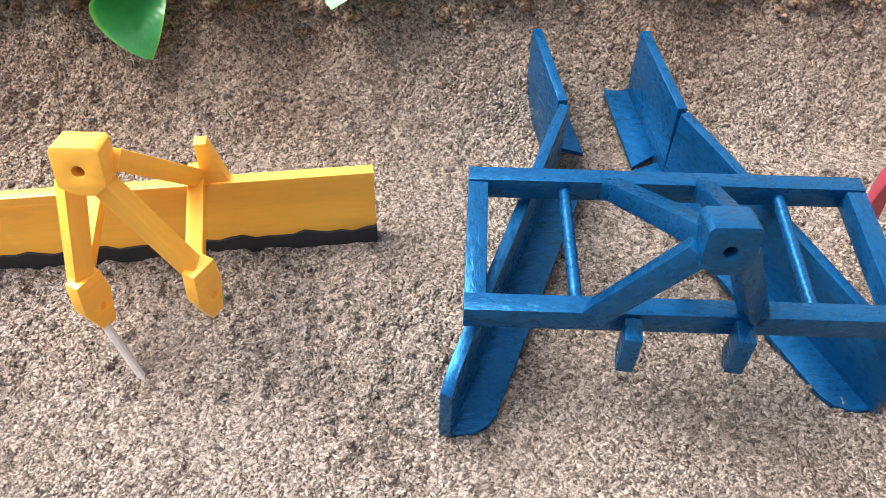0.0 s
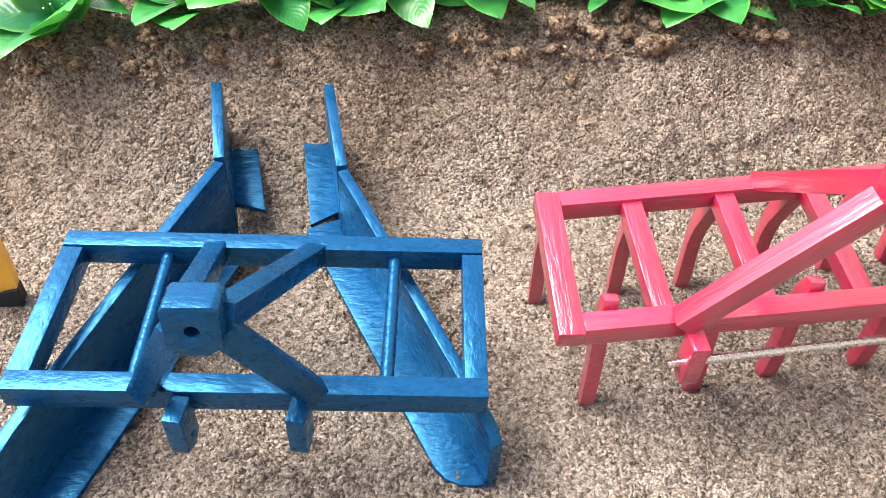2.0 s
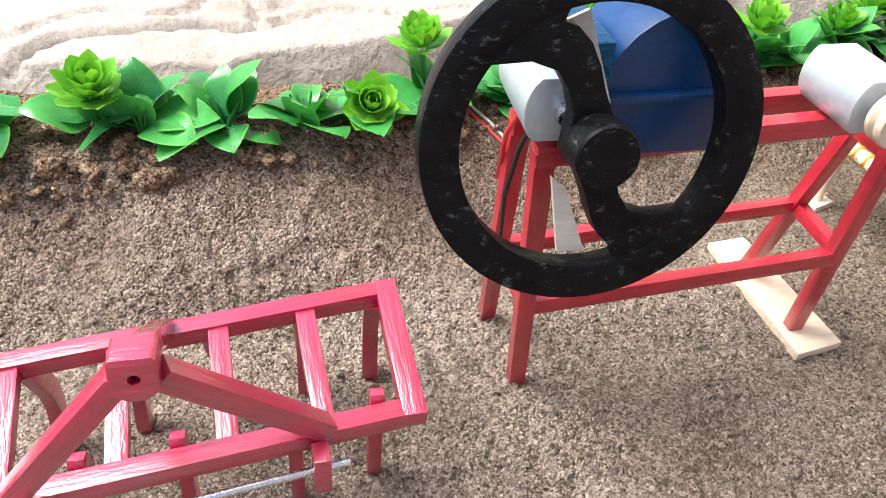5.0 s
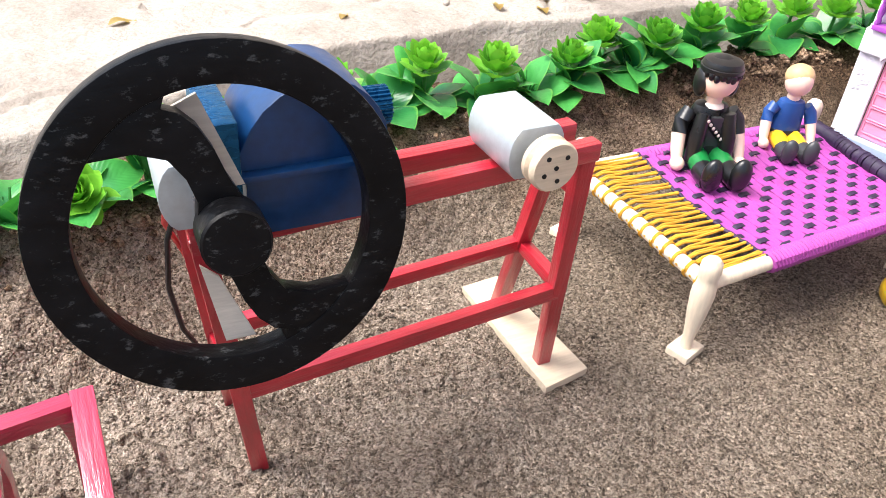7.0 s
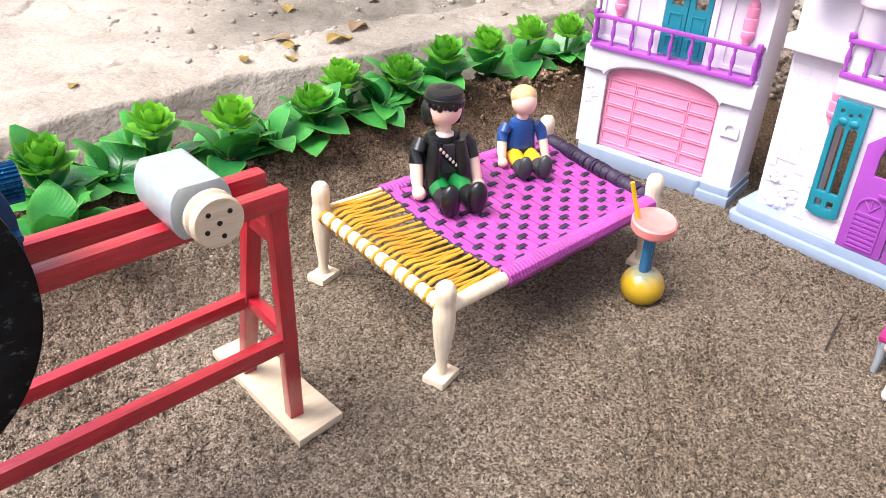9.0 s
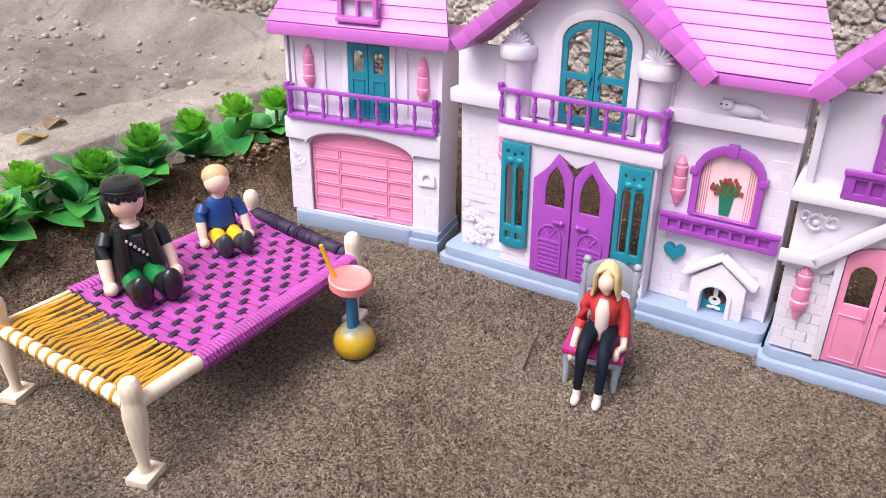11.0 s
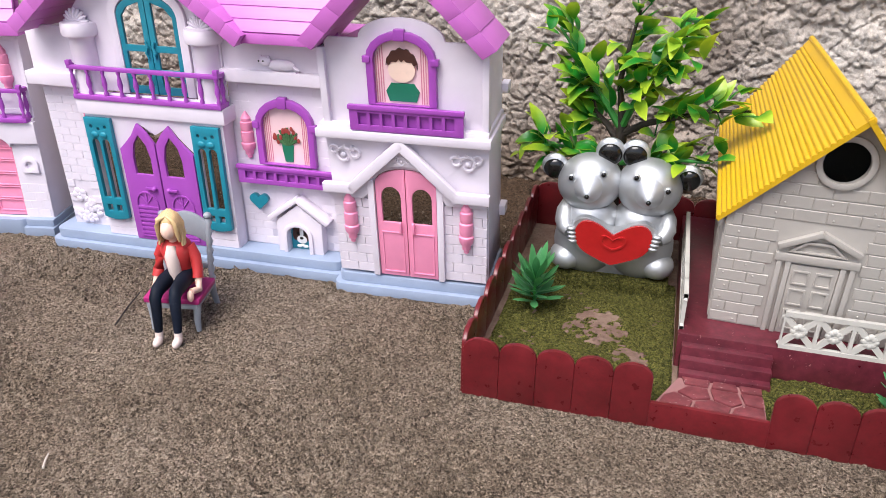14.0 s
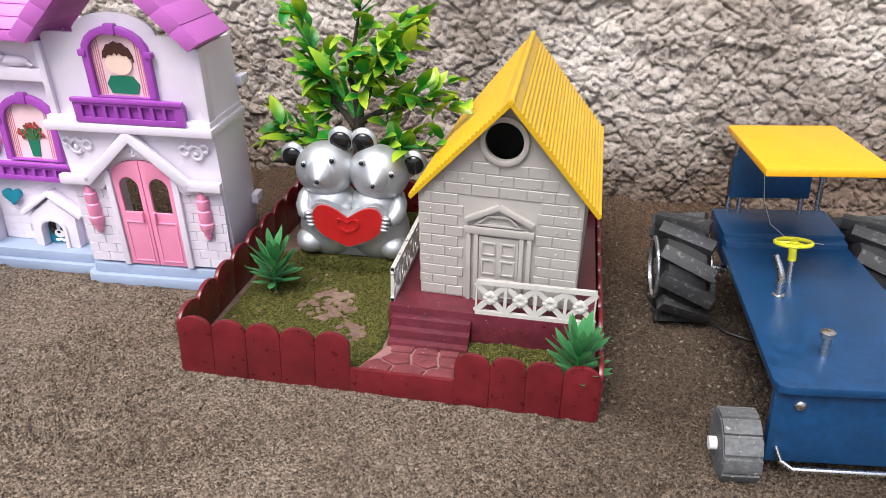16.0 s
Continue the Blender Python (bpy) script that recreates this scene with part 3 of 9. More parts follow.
# ---- yellow grader blade ----
def yellow_blade():
    t = thing("grader_blade", "yellow painted toy grader blade with black rubber edge, propped on sand", "farm tool")
    a, b = Vector((0.0025, 0.1815, 0)), Vector((-0.168, 0.158, 0))
    m = frame_of(b, a)
    ln = (a - b).length
    bm = bmesh.new()
    prof = [(-0.0022, 0.005), (-0.0012, 0.012), (-0.0006, 0.02), (-0.0010, 0.026), (-0.0022, 0.0322), (0.0022, 0.0322), (0.0034, 0.026), (0.0038, 0.02), (0.0032, 0.012), (0.002, 0.005)]
    loops = [[bm.verts.new((x, y, z)) for y, z in prof] for x in (0, ln)]
    k = len(prof)
    for i in range(k):
        bm.faces.new((loops[0][i], loops[0][(i + 1) % k], loops[1][(i + 1) % k], loops[1][i]))
    bm.faces.new(loops[0])
    bm.faces.new(loops[1][::-1])
    bmesh.ops.recalc_face_normals(bm, faces=bm.faces[:])
    part("blade", bm, YELLOW, t, bevel=0.0005, m=m)
    bm = bmesh.new()
    n = 40
    top = [(ln * i / n, 0.0062 + 0.0012 * math.sin(i * 1.7) * math.sin(i * 0.6)) for i in range(n + 1)]
    plate(bm, [(ln, -0.001), *top[::-1], (0, -0.001)][::-1], (), -0.003, 0.0025)
    part("rubber_edge", bm, RUBBER, t, "black rubber scraper edge", m=m)
    hs = (-0.0675, 0.1345, 0.0735)
    headstock(t, hs, 0.0128, 0.0142, 0.009, YELLOW, tilt=-12)
    rt, lf = (-0.0470, 0.1335, 0.0335), (-0.0790, 0.1285, 0.0335)
    bar("lower_arm", (-0.0560, 0.177, 0.0330), rt, 0.0052, 0.0055, YELLOW, t, over=0.002)
    bar("lower_arm", (-0.0865, 0.172, 0.0345), lf, 0.0052, 0.0055, YELLOW, t, over=0.002)
    bar("strut", (-0.0645, 0.1345, 0.0665), rt, 0.006, 0.0052, YELLOW, t, over=0.001)
    bar("strut", (-0.0735, 0.1345, 0.0665), lf, 0.0055, 0.006, YELLOW, t, over=0.001)
    bar("back_brace", (-0.0620, 0.1380, 0.0725), (-0.0545, 0.1725, 0.0345), 0.005, 0.006, YELLOW, t)
    bm = bmesh.new()
    plate(bm, [(-0.0022, 0), (0.0070, 0), (0.0020, 0.0175), (-0.0020, 0.0175)], (), -0.0022, 0.0022)
    part("gusset", bm, YELLOW, t, bevel=0.0004, m=pose(-0.0515, 0.1750, 0.0310, 0, 0, 7))
    for c in (rt, lf):
        bm = bmesh.new()
        plate(bm, [(-0.0045, 0.003), (0.0045, 0.003), (0.0055, -0.006), (0.003, -0.0185), (-0.002, -0.0185), (-0.0055, -0.008)], [circle(0.001, -0.010, 0.0013, 8)], -0.0024, 0.0024)
        part("lug", bm, YELLOW, t, bevel=0.0005, m=pose(c[0] + 0.0015, c[1] - 0.001, c[2], 0, 0, 62))
    bm = bmesh.new()
    tube(bm, (-0.0775, 0.1270, 0.0170), (-0.0665, 0.1175, -0.003), 0.0014, 0.0013, 8)
    part("prop_stick", bm, STICK, t, "bare grey wooden stick")


# ---- blue ridger ----
def blue_ridger():
    t = thing("ridger_plough", "blue glossy painted wooden ridger plough with two angled mouldboards on sand", "farm tool")
    zt = 0.0405
    TL, TR, BL, BR = (0.0372, 0.1662, zt + 0.0005), (0.1555, 0.1645, zt + 0.0005), (0.0350, 0.1172, zt - 0.003), (0.1545, 0.1152, zt - 0.003)
    for n, p, q in (("rear_bar", TL, TR), ("front_bar", BL, BR)):
        bar(n, p, q, 0.0062, 0.0078, BLUE, t, over=0.0031)
    for p, q in ((TL, BL), (TR, BR)):
        bar("side_bar", p, q, 0.0062, 0.0074, BLUE, t, over=-0.0031)
    for p, q in (((0.0644, 0.1640, zt), (0.0639, 0.1190, zt - 0.003)), ((0.1323, 0.1636, zt), (0.1307, 0.1180, zt - 0.003))):
        bm = bmesh.new()
        tube(bm, p, q, 0.0019, seg=12)
        part("round_rod", bm, BLUE, t)
    headstock(t, (0.0907, 0.1055, 0.0795), 0.0125, 0.0140, 0.0085, BLUE, tilt=-8)
    for q, w in (((0.0785, 0.1645, 0.0415), 0.0062), ((0.1090, 0.1655, 0.0405), 0.0062)):
        bar("rear_brace", (0.0907 + (q[0] - 0.0907) * 0.3, 0.1085, 0.0785), q, 0.0062, 0.0062, BLUE, t, over=0.002)
    for q in ((0.0685, 0.1148, 0.0405), (0.1120, 0.1145, 0.0405)):
        bar("front_brace", (0.0907 + (q[0] - 0.0907) * 0.25, 0.1055, 0.0755), q, 0.0056, 0.0066, BLUE, t, over=0.002)
    for x in (0.0778, 0.1085):
        bm = bmesh.new()
        plate(bm, [(-0.0035, 0.006), (0.0045, 0.006), (0.0045, -0.008), (0.001, -0.0105), (-0.0035, -0.0085)], [circle(0.0005, -0.005, 0.0009, 8)], -0.0024, 0.0024)
        part("lug", bm, BLUE, t, bevel=0.0004, m=pose(x, 0.1085, 0.0345, 0, 0, 82))
    for side, near, knee, tip in (("left", (0.0275, 0.0985), (0.0700, 0.2125), (0.0625, 0.2535)), ("right", (0.1612, 0.1092), (0.1130, 0.2090), (0.1050, 0.2535))):
        s = 1 if side == "left" else -1
        p, q = Vector((*near, 0)), Vector((*knee, 0))
        ln = (q - p).length
        bm = bmesh.new()
        plate(bm, [(0, 0.0), (ln, 0.004), (ln, 0.0375), (ln * 0.80, 0.0362), (0.012, 0.0285), (0.004, 0.0262), (0, 0.0225)], (), -0.0019, 0.0019)
        board = part("mouldboard", bm, BLUE, t, bevel=0.0005, m=frame_of(p, q))
        p, q = Vector((*knee, 0)), Vector((*tip, 0))
        ln = (q - p).length
        bm = bmesh.new()
        plate(bm, [(-0.001, 0.003), (ln - 0.004, 0.009), (ln, 0.020), (ln, 0.0432), (0.002, 0.0378)], (), -0.0019, 0.0019)
        part("wing_tip", bm, BLUE, t, bevel=0.0005, m=frame_of(p, q))
        # the flat share along the board's foot
        d = (Vector((*knee, 0)) - Vector((*near, 0))).normalized()
        nrm = Vector((d.y, -d.x, 0)) * s
        n0 = Vector((*near, 0))
        edge = [n0 + d * 0.001, *[n0 + nrm * (0.0125 * math.sin(a)) - d * (0.012 * math.cos(a) - 0.013) for a in (0.3, 0.7, 1.1, 1.5)]]
        ln = 0.117
        far = [n0 + d * ln + nrm * 0.0135, n0 + d * ln]
        bm = bmesh.new()
        rise = lambda v: 0.0012 + 0.008 * ((v - n0).dot(d) / ln) ** 2
        vs = [bm.verts.new((v.x, v.y, rise(v))) for v in edge + far]
        f = bm.faces.new(vs)
        ext = bmesh.ops.extrude_face_region(bm, geom=[f])
        bmesh.ops.translate(bm, vec=(0, 0, -0.0022), verts=[v for v in ext["geom"] if isinstance(v, bmesh.types.BMVert)])
        bmesh.ops.recalc_face_normals(bm, faces=bm.faces[:])
        part("share", bm, BLUE, t, bevel=0.0004)
        k0, k1 = Vector((*knee, 0)), Vector((*tip, 0))
        e = (k1 - k0).normalized()
        nr = Vector((e.y, -e.x, 0)) * s
        vs4 = [k0 + e * 0.010 + nr * 0.001, k0 + e * 0.004 + nr * 0.0128, k1 + nr * 0.0115 + e * 0.002, k1 + nr * 0.001 + e * 0.001]
        bm = bmesh.new()
        f = bm.faces.new([bm.verts.new((v.x, v.y, 0.0095 + 0.006 * i)) for v, i in zip(vs4, (0, 0, 1, 1))])
        ext = bmesh.ops.extrude_face_region(bm, geom=[f])
        bmesh.ops.translate(bm, vec=(0, 0, -0.002), verts=[v for v in ext["geom"] if isinstance(v, bmesh.types.BMVert)])
        bmesh.ops.recalc_face_normals(bm, faces=bm.faces[:])
        part("share_tip", bm, BLUE, t, bevel=0.0004)


# ---- red cultivator ----
def tine(parent, x, y, top, lean, flat=0.0048, head=False, back=0.0):
    """A bent tine: down, back and forward to its point, which may trail back."""
    bm = bmesh.new()
    pts = [(-0.0032, top), (0.0038, top), (0.0112, top * 0.66), (0.0118, top * 0.50), (0.0092, top * 0.10), (0.0080, 0.0), (0.0038, 0.0), (0.0030, top * 0.08), (0.0058, top * 0.45), (0.0045, top * 0.62)]
    if head:
        pts = [(0.0045, top + 0.0092), (0.0085, top + 0.0080), (0.0108, top + 0.002), (0.0100, top * 0.75), (0.0062, top * 0.38), (0.0042, top * 0.10), (0.0036, 0.0), (-0.0008, 0.0), (-0.0014, top * 0.12), (0.0008, top * 0.42), (0.0045, top * 0.78), (0.0050, top + 0.001), (0.0032, top + 0.0050)]
        pts = pts[::-1]
    plate(bm, [(px + back * max(0, 1 - pz / top), pz) for px, pz in pts], (), -flat / 2, flat / 2)
    return part("tine", bm, RED, parent, bevel=0.0005, m=pose(x, y, -0.001, 0, 0, lean))


def red_cultivator():
    t = thing("cultivator", "red painted wooden toy cultivator with curved tines and a steel rod", "farm tool")
    TL, TR, BL, BR = (Vector(p) for p in ((0.1795, 0.1785, 0.0485), (0.3255, 0.2015, 0.0475), (0.1815, 0.1345, 0.0415), (0.3265, 0.1515, 0.0425)))
    for n, p, q in (("rear_bar", TL, TR), ("front_bar", BL, BR)):
        bar(n, p, q, 0.0068, 0.0065, RED, t, over=-0.0036)
    for p, q in ((TL, BL), (TR, BR)):
        bar("side_bar", p, q, 0.0076, 0.0066, RED, t, over=0.0034)
    for f in (0.182, 0.395, 0.605, 0.80):
        bar("cross_bar", TL.lerp(TR, f), BL.lerp(BR, f + 0.01), 0.0066, 0.0052, RED, t, over=-0.002)
    hs = Vector((0.2543, 0.1330, 0.0946))
    headstock(t, hs, 0.0112, 0.0124, 0.010, RED, tilt=-8)
    bar("front_brace", hs + Vector((-0.005, 0.001, -0.004)), (0.2130, 0.1345, 0.0460), 0.0068, 0.0066, RED, t, over=0.001)
    bar("front_brace", hs + Vector((0.005, 0.001, -0.004)), (0.2985, 0.1470, 0.0460), 0.0068, 0.0066, RED, t, over=0.001)
    bar("rear_brace", hs + Vector((-0.001, 0.003, 0.001)), TL.lerp(TR, 0.49) + Vector((0, 0, 0.003)), 0.0068, 0.0066, RED, t, over=0.001)
    for x, y in ((0.2162, 0.1290), (0.2968, 0.1395)):
        bm = bmesh.new()
        plate(bm, [(-0.004, 0.008), (0.0035, 0.008), (0.0035, -0.006), (0.001, -0.0085), (-0.004, -0.0075)], (), -0.0026, 0.0026)
        part("lug", bm, RED, t, bevel=0.0006, m=pose(x, y, 0.0365, 0, 0, 92))
    bm = bmesh.new()
    tube(bm, (0.2095, 0.1285, 0.0340), (0.3055, 0.1415, 0.0348), 0.00135, seg=12)
    part("steel_rod", bm, STEEL, t, "bright steel rod")
    for f, flat in ((0.002, 0.0048), (0.215, 0.0048), (0.395, 0.0048), (0.585, 0.0048), (0.79, 0.0048), (0.965, 0.0060)):
        p = TL.lerp(TR, f)
        tine(t, p.x + (0.0015 if f < 0.1 else 0.0), p.y - 0.001, p.z - 0.002, 84, flat)
    for f, back in ((0.085, 0.0025), (0.33, 0.004), (0.515, 0.0065), (0.745, 0.0075), (0.925, 0.010)):
        p = BL.lerp(BR, f)
        tine(t, p.x, p.y + 0.0005, p.z - 0.003, 88, 0.0046, True, back)


yellow_blade()
blue_ridger()
red_cultivator()


# ---- chaff cutter: red trestle, flywheel, blue housing and two motors ----
def chaff_cutter():
    t = thing("chaff_cutter", "toy chaff cutter with black flywheel and blue housing on red trestle", "machine")
    legs = []
    FL, FR, KL, KR = (0.3785, 0.1950, 0), (0.5090, 0.2035, 0.003), (0.3765, 0.2330, 0), (0.5065, 0.2420, 0.003)
    tFL, tFR, tKL, tKR = (0.3655, 0.1775, 0.1195), (0.4985, 0.1875, 0.1215), (0.3640, 0.1955, 0.1185), (0.4985, 0.2030, 0.1215)
    for p, q in ((FL, tFL), (FR, tFR), (KL, tKL), (KR, tKR)):
        bar("leg", p, q, 0.0056, 0.0064, CUTTER_RED, t, up=(1, 0, 0), over=0.001)
    bar("top_rail", (tFL[0] - 0.003, tFL[1], 0.1185), (tFR[0] + 0.004, tFR[1], 0.1195), 0.0058, 0.0070, CUTTER_RED, t)
    bar("top_rail", (tKL[0] - 0.003, tKL[1], 0.1185), (tKR[0] + 0.004, tKR[1], 0.1195), 0.0058, 0.0070, CUTTER_RED, t)
    at = lambda p, q, f: Vector(p).lerp(Vector(q), f)
    bar("lower_rail", at(FL, tFL, 0.40), at(FR, tFR, 0.39), 0.0050, 0.0066, CUTTER_RED, t)
    bar("lower_rail", at(KL, tKL, 0.44), at(KR, tKR, 0.44), 0.0050, 0.0060, CUTTER_RED, t)
    bar("tie", at(FL, tFL, 0.42), at(KL, tKL, 0.44), 0.005, 0.0055, CUTTER_RED, t)
    bar("tie", at(FR, tFR, 0.42), at(KR, tKR, 0.44), 0.005, 0.0055, CUTTER_RED, t)
    bar("tie", at(FR, tFR, 0.84), at(KR, tKR, 0.84), 0.005, 0.007, CUTTER_RED, t)
    # flywheel with two sickle spokes
    hub = Vector((0.3707, 0.1604, 0.1331))
    R, r = 0.0461, 0.0358
    ring_out = circle(0, 0, R, 72)
    c = lambda a, q: (q * math.cos(radians(a)), q * math.sin(radians(a)))
    upper = [c(-75, 0.006), c(10, 0.0075), (0.0035, 0.0085), (0.0010, 0.0139), (-0.0012, 0.0204), (-0.0042, 0.0262), (-0.008, 0.0300), (-0.0117, 0.0313), c(106, r + 0.001)]
    upper += [c(a, r + 0.001) for a in range(112, 144, 6)] + [c(145, r + 0.0005), (-0.0190, 0.0216), (-0.0120, 0.0192), (-0.0085, 0.0139), (-0.0067, 0.0079), (-0.0073, 0.0036), c(200, 0.0085)]
    lower = [(-x, -z) for x, z in upper]
    wheel = bpy.data.objects.new("flywheel", None)
    scene.collection.objects.link(wheel)
    wheel.empty_display_size = 0.01
    wheel.parent = t
    wheel.matrix_basis = Matrix.Translation(hub) @ pose(0, 0, 0, -10.8, 0, -2.2)
    bm = bmesh.new()
    plate(bm, ring_out, [circle(0, 0, r, 72)], -0.0038, 0.0038)
    part("rim", bm, BLACKPAINT, wheel, bevel=0.0005)
    for s in (upper, lower):
        bm = bmesh.new()
        plate(bm, s, (), -0.0034, 0.0034)
        part("spoke", bm, BLACKPAINT, wheel, bevel=0.0004)
    bm = bmesh.new()
    lathe(bm, [(0.0082, 0), (0.0086, 0.0007), (0.0086, 0.0125), (0.0080, 0.0132), (0.0025, 0.0134)], seg=28)
    part("hub_boss", bm, BLACKPAINT, wheel, m=pose(0, 0.0, 0, 90, 0, 0))
    for s in (1, -1):
        bm = bmesh.new()
        plate(bm, [(-0.0030 * s, 0.0080 * s), (0.0058 * s, 0.0085 * s), (-0.0030 * s, 0.0325 * s), (-0.0108 * s, 0.0290 * s)] if s > 0 else [(-0.0080, -0.0120), (-0.0035, -0.0160), (0.0040, -0.0350), (-0.0040, -0.0352)][::-1], (), 0.0040, 0.0056)
        part("knife", bm, STICK, wheel, "bare grey plywood knife")
    bm = bmesh.new()
    tube(bm, hub, hub + Vector((-0.006, 0.020, 0)), 0.0022, seg=10)
    part("axle", bm, STEEL, t)
    # small motor behind the wheel
    motor(t, Vector((0.3672, 0.1725, 0.1350)), 0.0112, 0.030, -2, False)
    motor(t, Vector((0.4665, 0.1705, 0.1325)), 0.0100, 0.026, 2, True)
    # blue housing
    bm = bmesh.new()
    prof = [(0.0, 0.0), (0.041, 0.0), (0.043, 0.010), (0.0430, 0.0240), (0.0420, 0.0290), (0.0400, 0.0335), (0.0370, 0.0375), (0.0330, 0.0408), (0.0285, 0.0428), (0.0235, 0.0434), (0.0180, 0.0424), (0.0130, 0.0400), (0.0085, 0.0365), (0.0050, 0.032), (0.002, 0.026), (-0.004, 0.024), (-0.004, 0.004)]
    plate(bm, prof, (), 0.0, 0.026)
    part("housing", bm, NAVY, t, "navy blue painted housing", bevel=0.0004, m=pose(0.3755, 0.1730, 0.1195))
    bm = bmesh.new()
    box(bm, (-0.003, -0.0035, 0.0185), (0.043, 0.0005, 0.0205))
    part("housing_ledge", bm, NAVY, t, bevel=0.0006, m=pose(0.3755, 0.1730, 0.1195))
    bm = bmesh.new()
    box(bm, (-0.006, -0.003, 0.0), (0.0015, 0.026, 0.036))
    part("housing_lip", bm, BLUE, t, bevel=0.0006, m=pose(0.3755, 0.1730, 0.1195))
    bm = bmesh.new()
    ribs = [((0.0058 if k % 4 < 2 else 0.0051) * math.cos(2 * math.pi * k / 104), (0.0058 if k % 4 < 2 else 0.0051) * math.sin(2 * math.pi * k / 104)) for k in range(104)]
    plate(bm, ribs, (), 0.0, 0.0085)
    part("ribbed_knob", bm, BLUE, t, "blue ribbed knob", m=pose(0.4235, 0.188, 0.1465, 0, 0, 90))
    # wires down the left leg
    bm = bmesh.new()
    path_tube(bm, [(0.362, 0.176, 0.136), (0.357, 0.175, 0.122), (0.3555, 0.177, 0.105), (0.358, 0.182, 0.085), (0.364, 0.187, 0.068)], 0.0008)
    part("black_wire", bm, WIRE_BLACK, t)
    bm = bmesh.new()
    path_tube(bm, [(0.362, 0.180, 0.138), (0.359, 0.183, 0.130), (0.358, 0.190, 0.118), (0.366, 0.215, 0.085), (0.392, 0.268, 0.052), (0.400, 0.302, 0.0415), (0.391, 0.318, 0.0455), (0.381, 0.334, 0.0500)], 0.0008)
    part("red_wire", bm, WIRE_RED, t)
    bm = bmesh.new()
    path_tube(bm, [(0.396, 0.266, 0.050), (0.404, 0.300, 0.0405), (0.396, 0.318, 0.0450), (0.384, 0.337, 0.0500)], 0.0008)
    part("grey_wire", bm, STICK, t, "dusty grey wire")
    # loose foot board
    f = thing("foot_board", "pale raw wooden foot board lying under the trestle legs", "board")
    bm = bmesh.new()
    c0 = [(0.5020, 0.1872), (0.5262, 0.1912), (0.5200, 0.2660), (0.4990, 0.2640)]
    fc = bm.faces.new([bm.verts.new((x, y, 0.0032)) for x, y in c0])
    ext = bmesh.ops.extrude_face_region(bm, geom=[fc])
    bmesh.ops.translate(bm, vec=(0, 0, -0.0042), verts=[v for v in ext["geom"] if isinstance(v, bmesh.types.BMVert)])
    bmesh.ops.recalc_face_normals(bm, faces=bm.faces[:])
    part("plank", bm, RAWWOOD, f, bevel=0.0005)


def motor(t, c, r, ln, turn, pulley):
    """A small flat-sided electric motor lying with its shaft towards the yard."""
    m = Matrix.Translation(c) @ pose(0, 0, 0, 0, 0, turn)
    sq = [(r * math.copysign(1, math.cos(a)) * abs(math.cos(a)) ** 0.85, 0.86 * r * math.copysign(1, math.sin(a)) * min(1, 1.3 * abs(math.sin(a)))) for a in [2 * math.pi * k / 28 + 0.01 for k in range(28)]]
    body = outline_part("motor", sq, (), 0, ln, MOTOR, t, m, "grey metal electric motor", 0.0014)
    bm = bmesh.new()
    tube(bm, (0, 0.001, 0), (0, -0.004, 0), 0.0028, seg=14)
    tube(bm, (0, -0.003, 0), (0, -0.010, 0), 0.001, seg=8)
    part("shaft", bm, STEEL, body)
    for s in (-1, 1):
        bm = bmesh.new()
        box(bm, (s * 0.004 - 0.0012, ln, 0.0035), (s * 0.004 + 0.0012, ln + 0.003, 0.0043))
        part("terminal", bm, STEEL, body)
    if pulley:
        bm = bmesh.new()
        lathe(bm, [(0.0077, 0), (0.0083, 0.0007), (0.0083, 0.0022), (0.0070, 0.0034), (0.0083, 0.0046), (0.0083, 0.0062), (0.0077, 0.007)], seg=28)
        pl = part("pulley", bm, RAWWOOD, body, "pale wooden pulley", m=pose(0, -0.0035, 0, 90, 0, 0))
        bm = bmesh.new()
        for x, z in ((0.0035, 0.003), (-0.0032, 0.0035), (0.001, -0.0045), (-0.004, -0.002), (0, 0)):
            tube(bm, (x, z, 0.0065), (x, z, 0.0073), 0.0008, seg=8)
        part("pin_hole", bm, HOLE, pl)
    return body


chaff_cutter()

# ---- toy houses ----
WHITE = plastic("white_plastic", (0.70, 0.642, 0.715), 0.42, 0.03, grime=0.05)
LILAC = plastic("pale_blue_plastic", (0.27, 0.33, 0.445), 0.4, 0.05, grime=0.2)
ORCHID = plastic("orchid_roof_plastic", (0.49, 0.135, 0.465), 0.38, 0.05, grime=0.08)
PURPLE = plastic("purple_plastic", (0.33, 0.068, 0.40), 0.36, 0.05, grime=0.08)
TEAL = plastic("teal_plastic", (0.015, 0.21, 0.285), 0.32, 0.06, grime=0.08)
PINK = plastic("pink_plastic", (0.80, 0.275, 0.435), 0.38, 0.04, grime=0.06)
PAPER = plastic("printed_pink_paper", (0.80, 0.55, 0.58), 0.6, 0.05)
PAPER_DARK = plastic("printed_rose_stripe", (0.62, 0.22, 0.30), 0.6, 0.05)
PRINT_GREEN = plastic("printed_green", (0.008, 0.17, 0.09), 0.5, 0.1)
PRINT_BROWN = plastic("printed_brown", (0.60, 0.21, 0.13), 0.5, 0.2)
PRINT_RED = plastic("printed_red", (0.30, 0.04, 0.035), 0.5, 0.1)
PRINT_BROWN = plastic("printed_brown", (0.055, 0.018, 0.012), 0.5, 0.1)
PRINT_SKIN = plastic("printed_cream", (0.83, 0.62, 0.50), 0.5, 0.04)
PRINT_LEAF = plastic("printed_leaf", (0.05, 0.14, 0.05), 0.5, 0.1)
PRINT_WHITE = plastic("printed_white", (0.8, 0.8, 0.78), 0.5, 0.04)


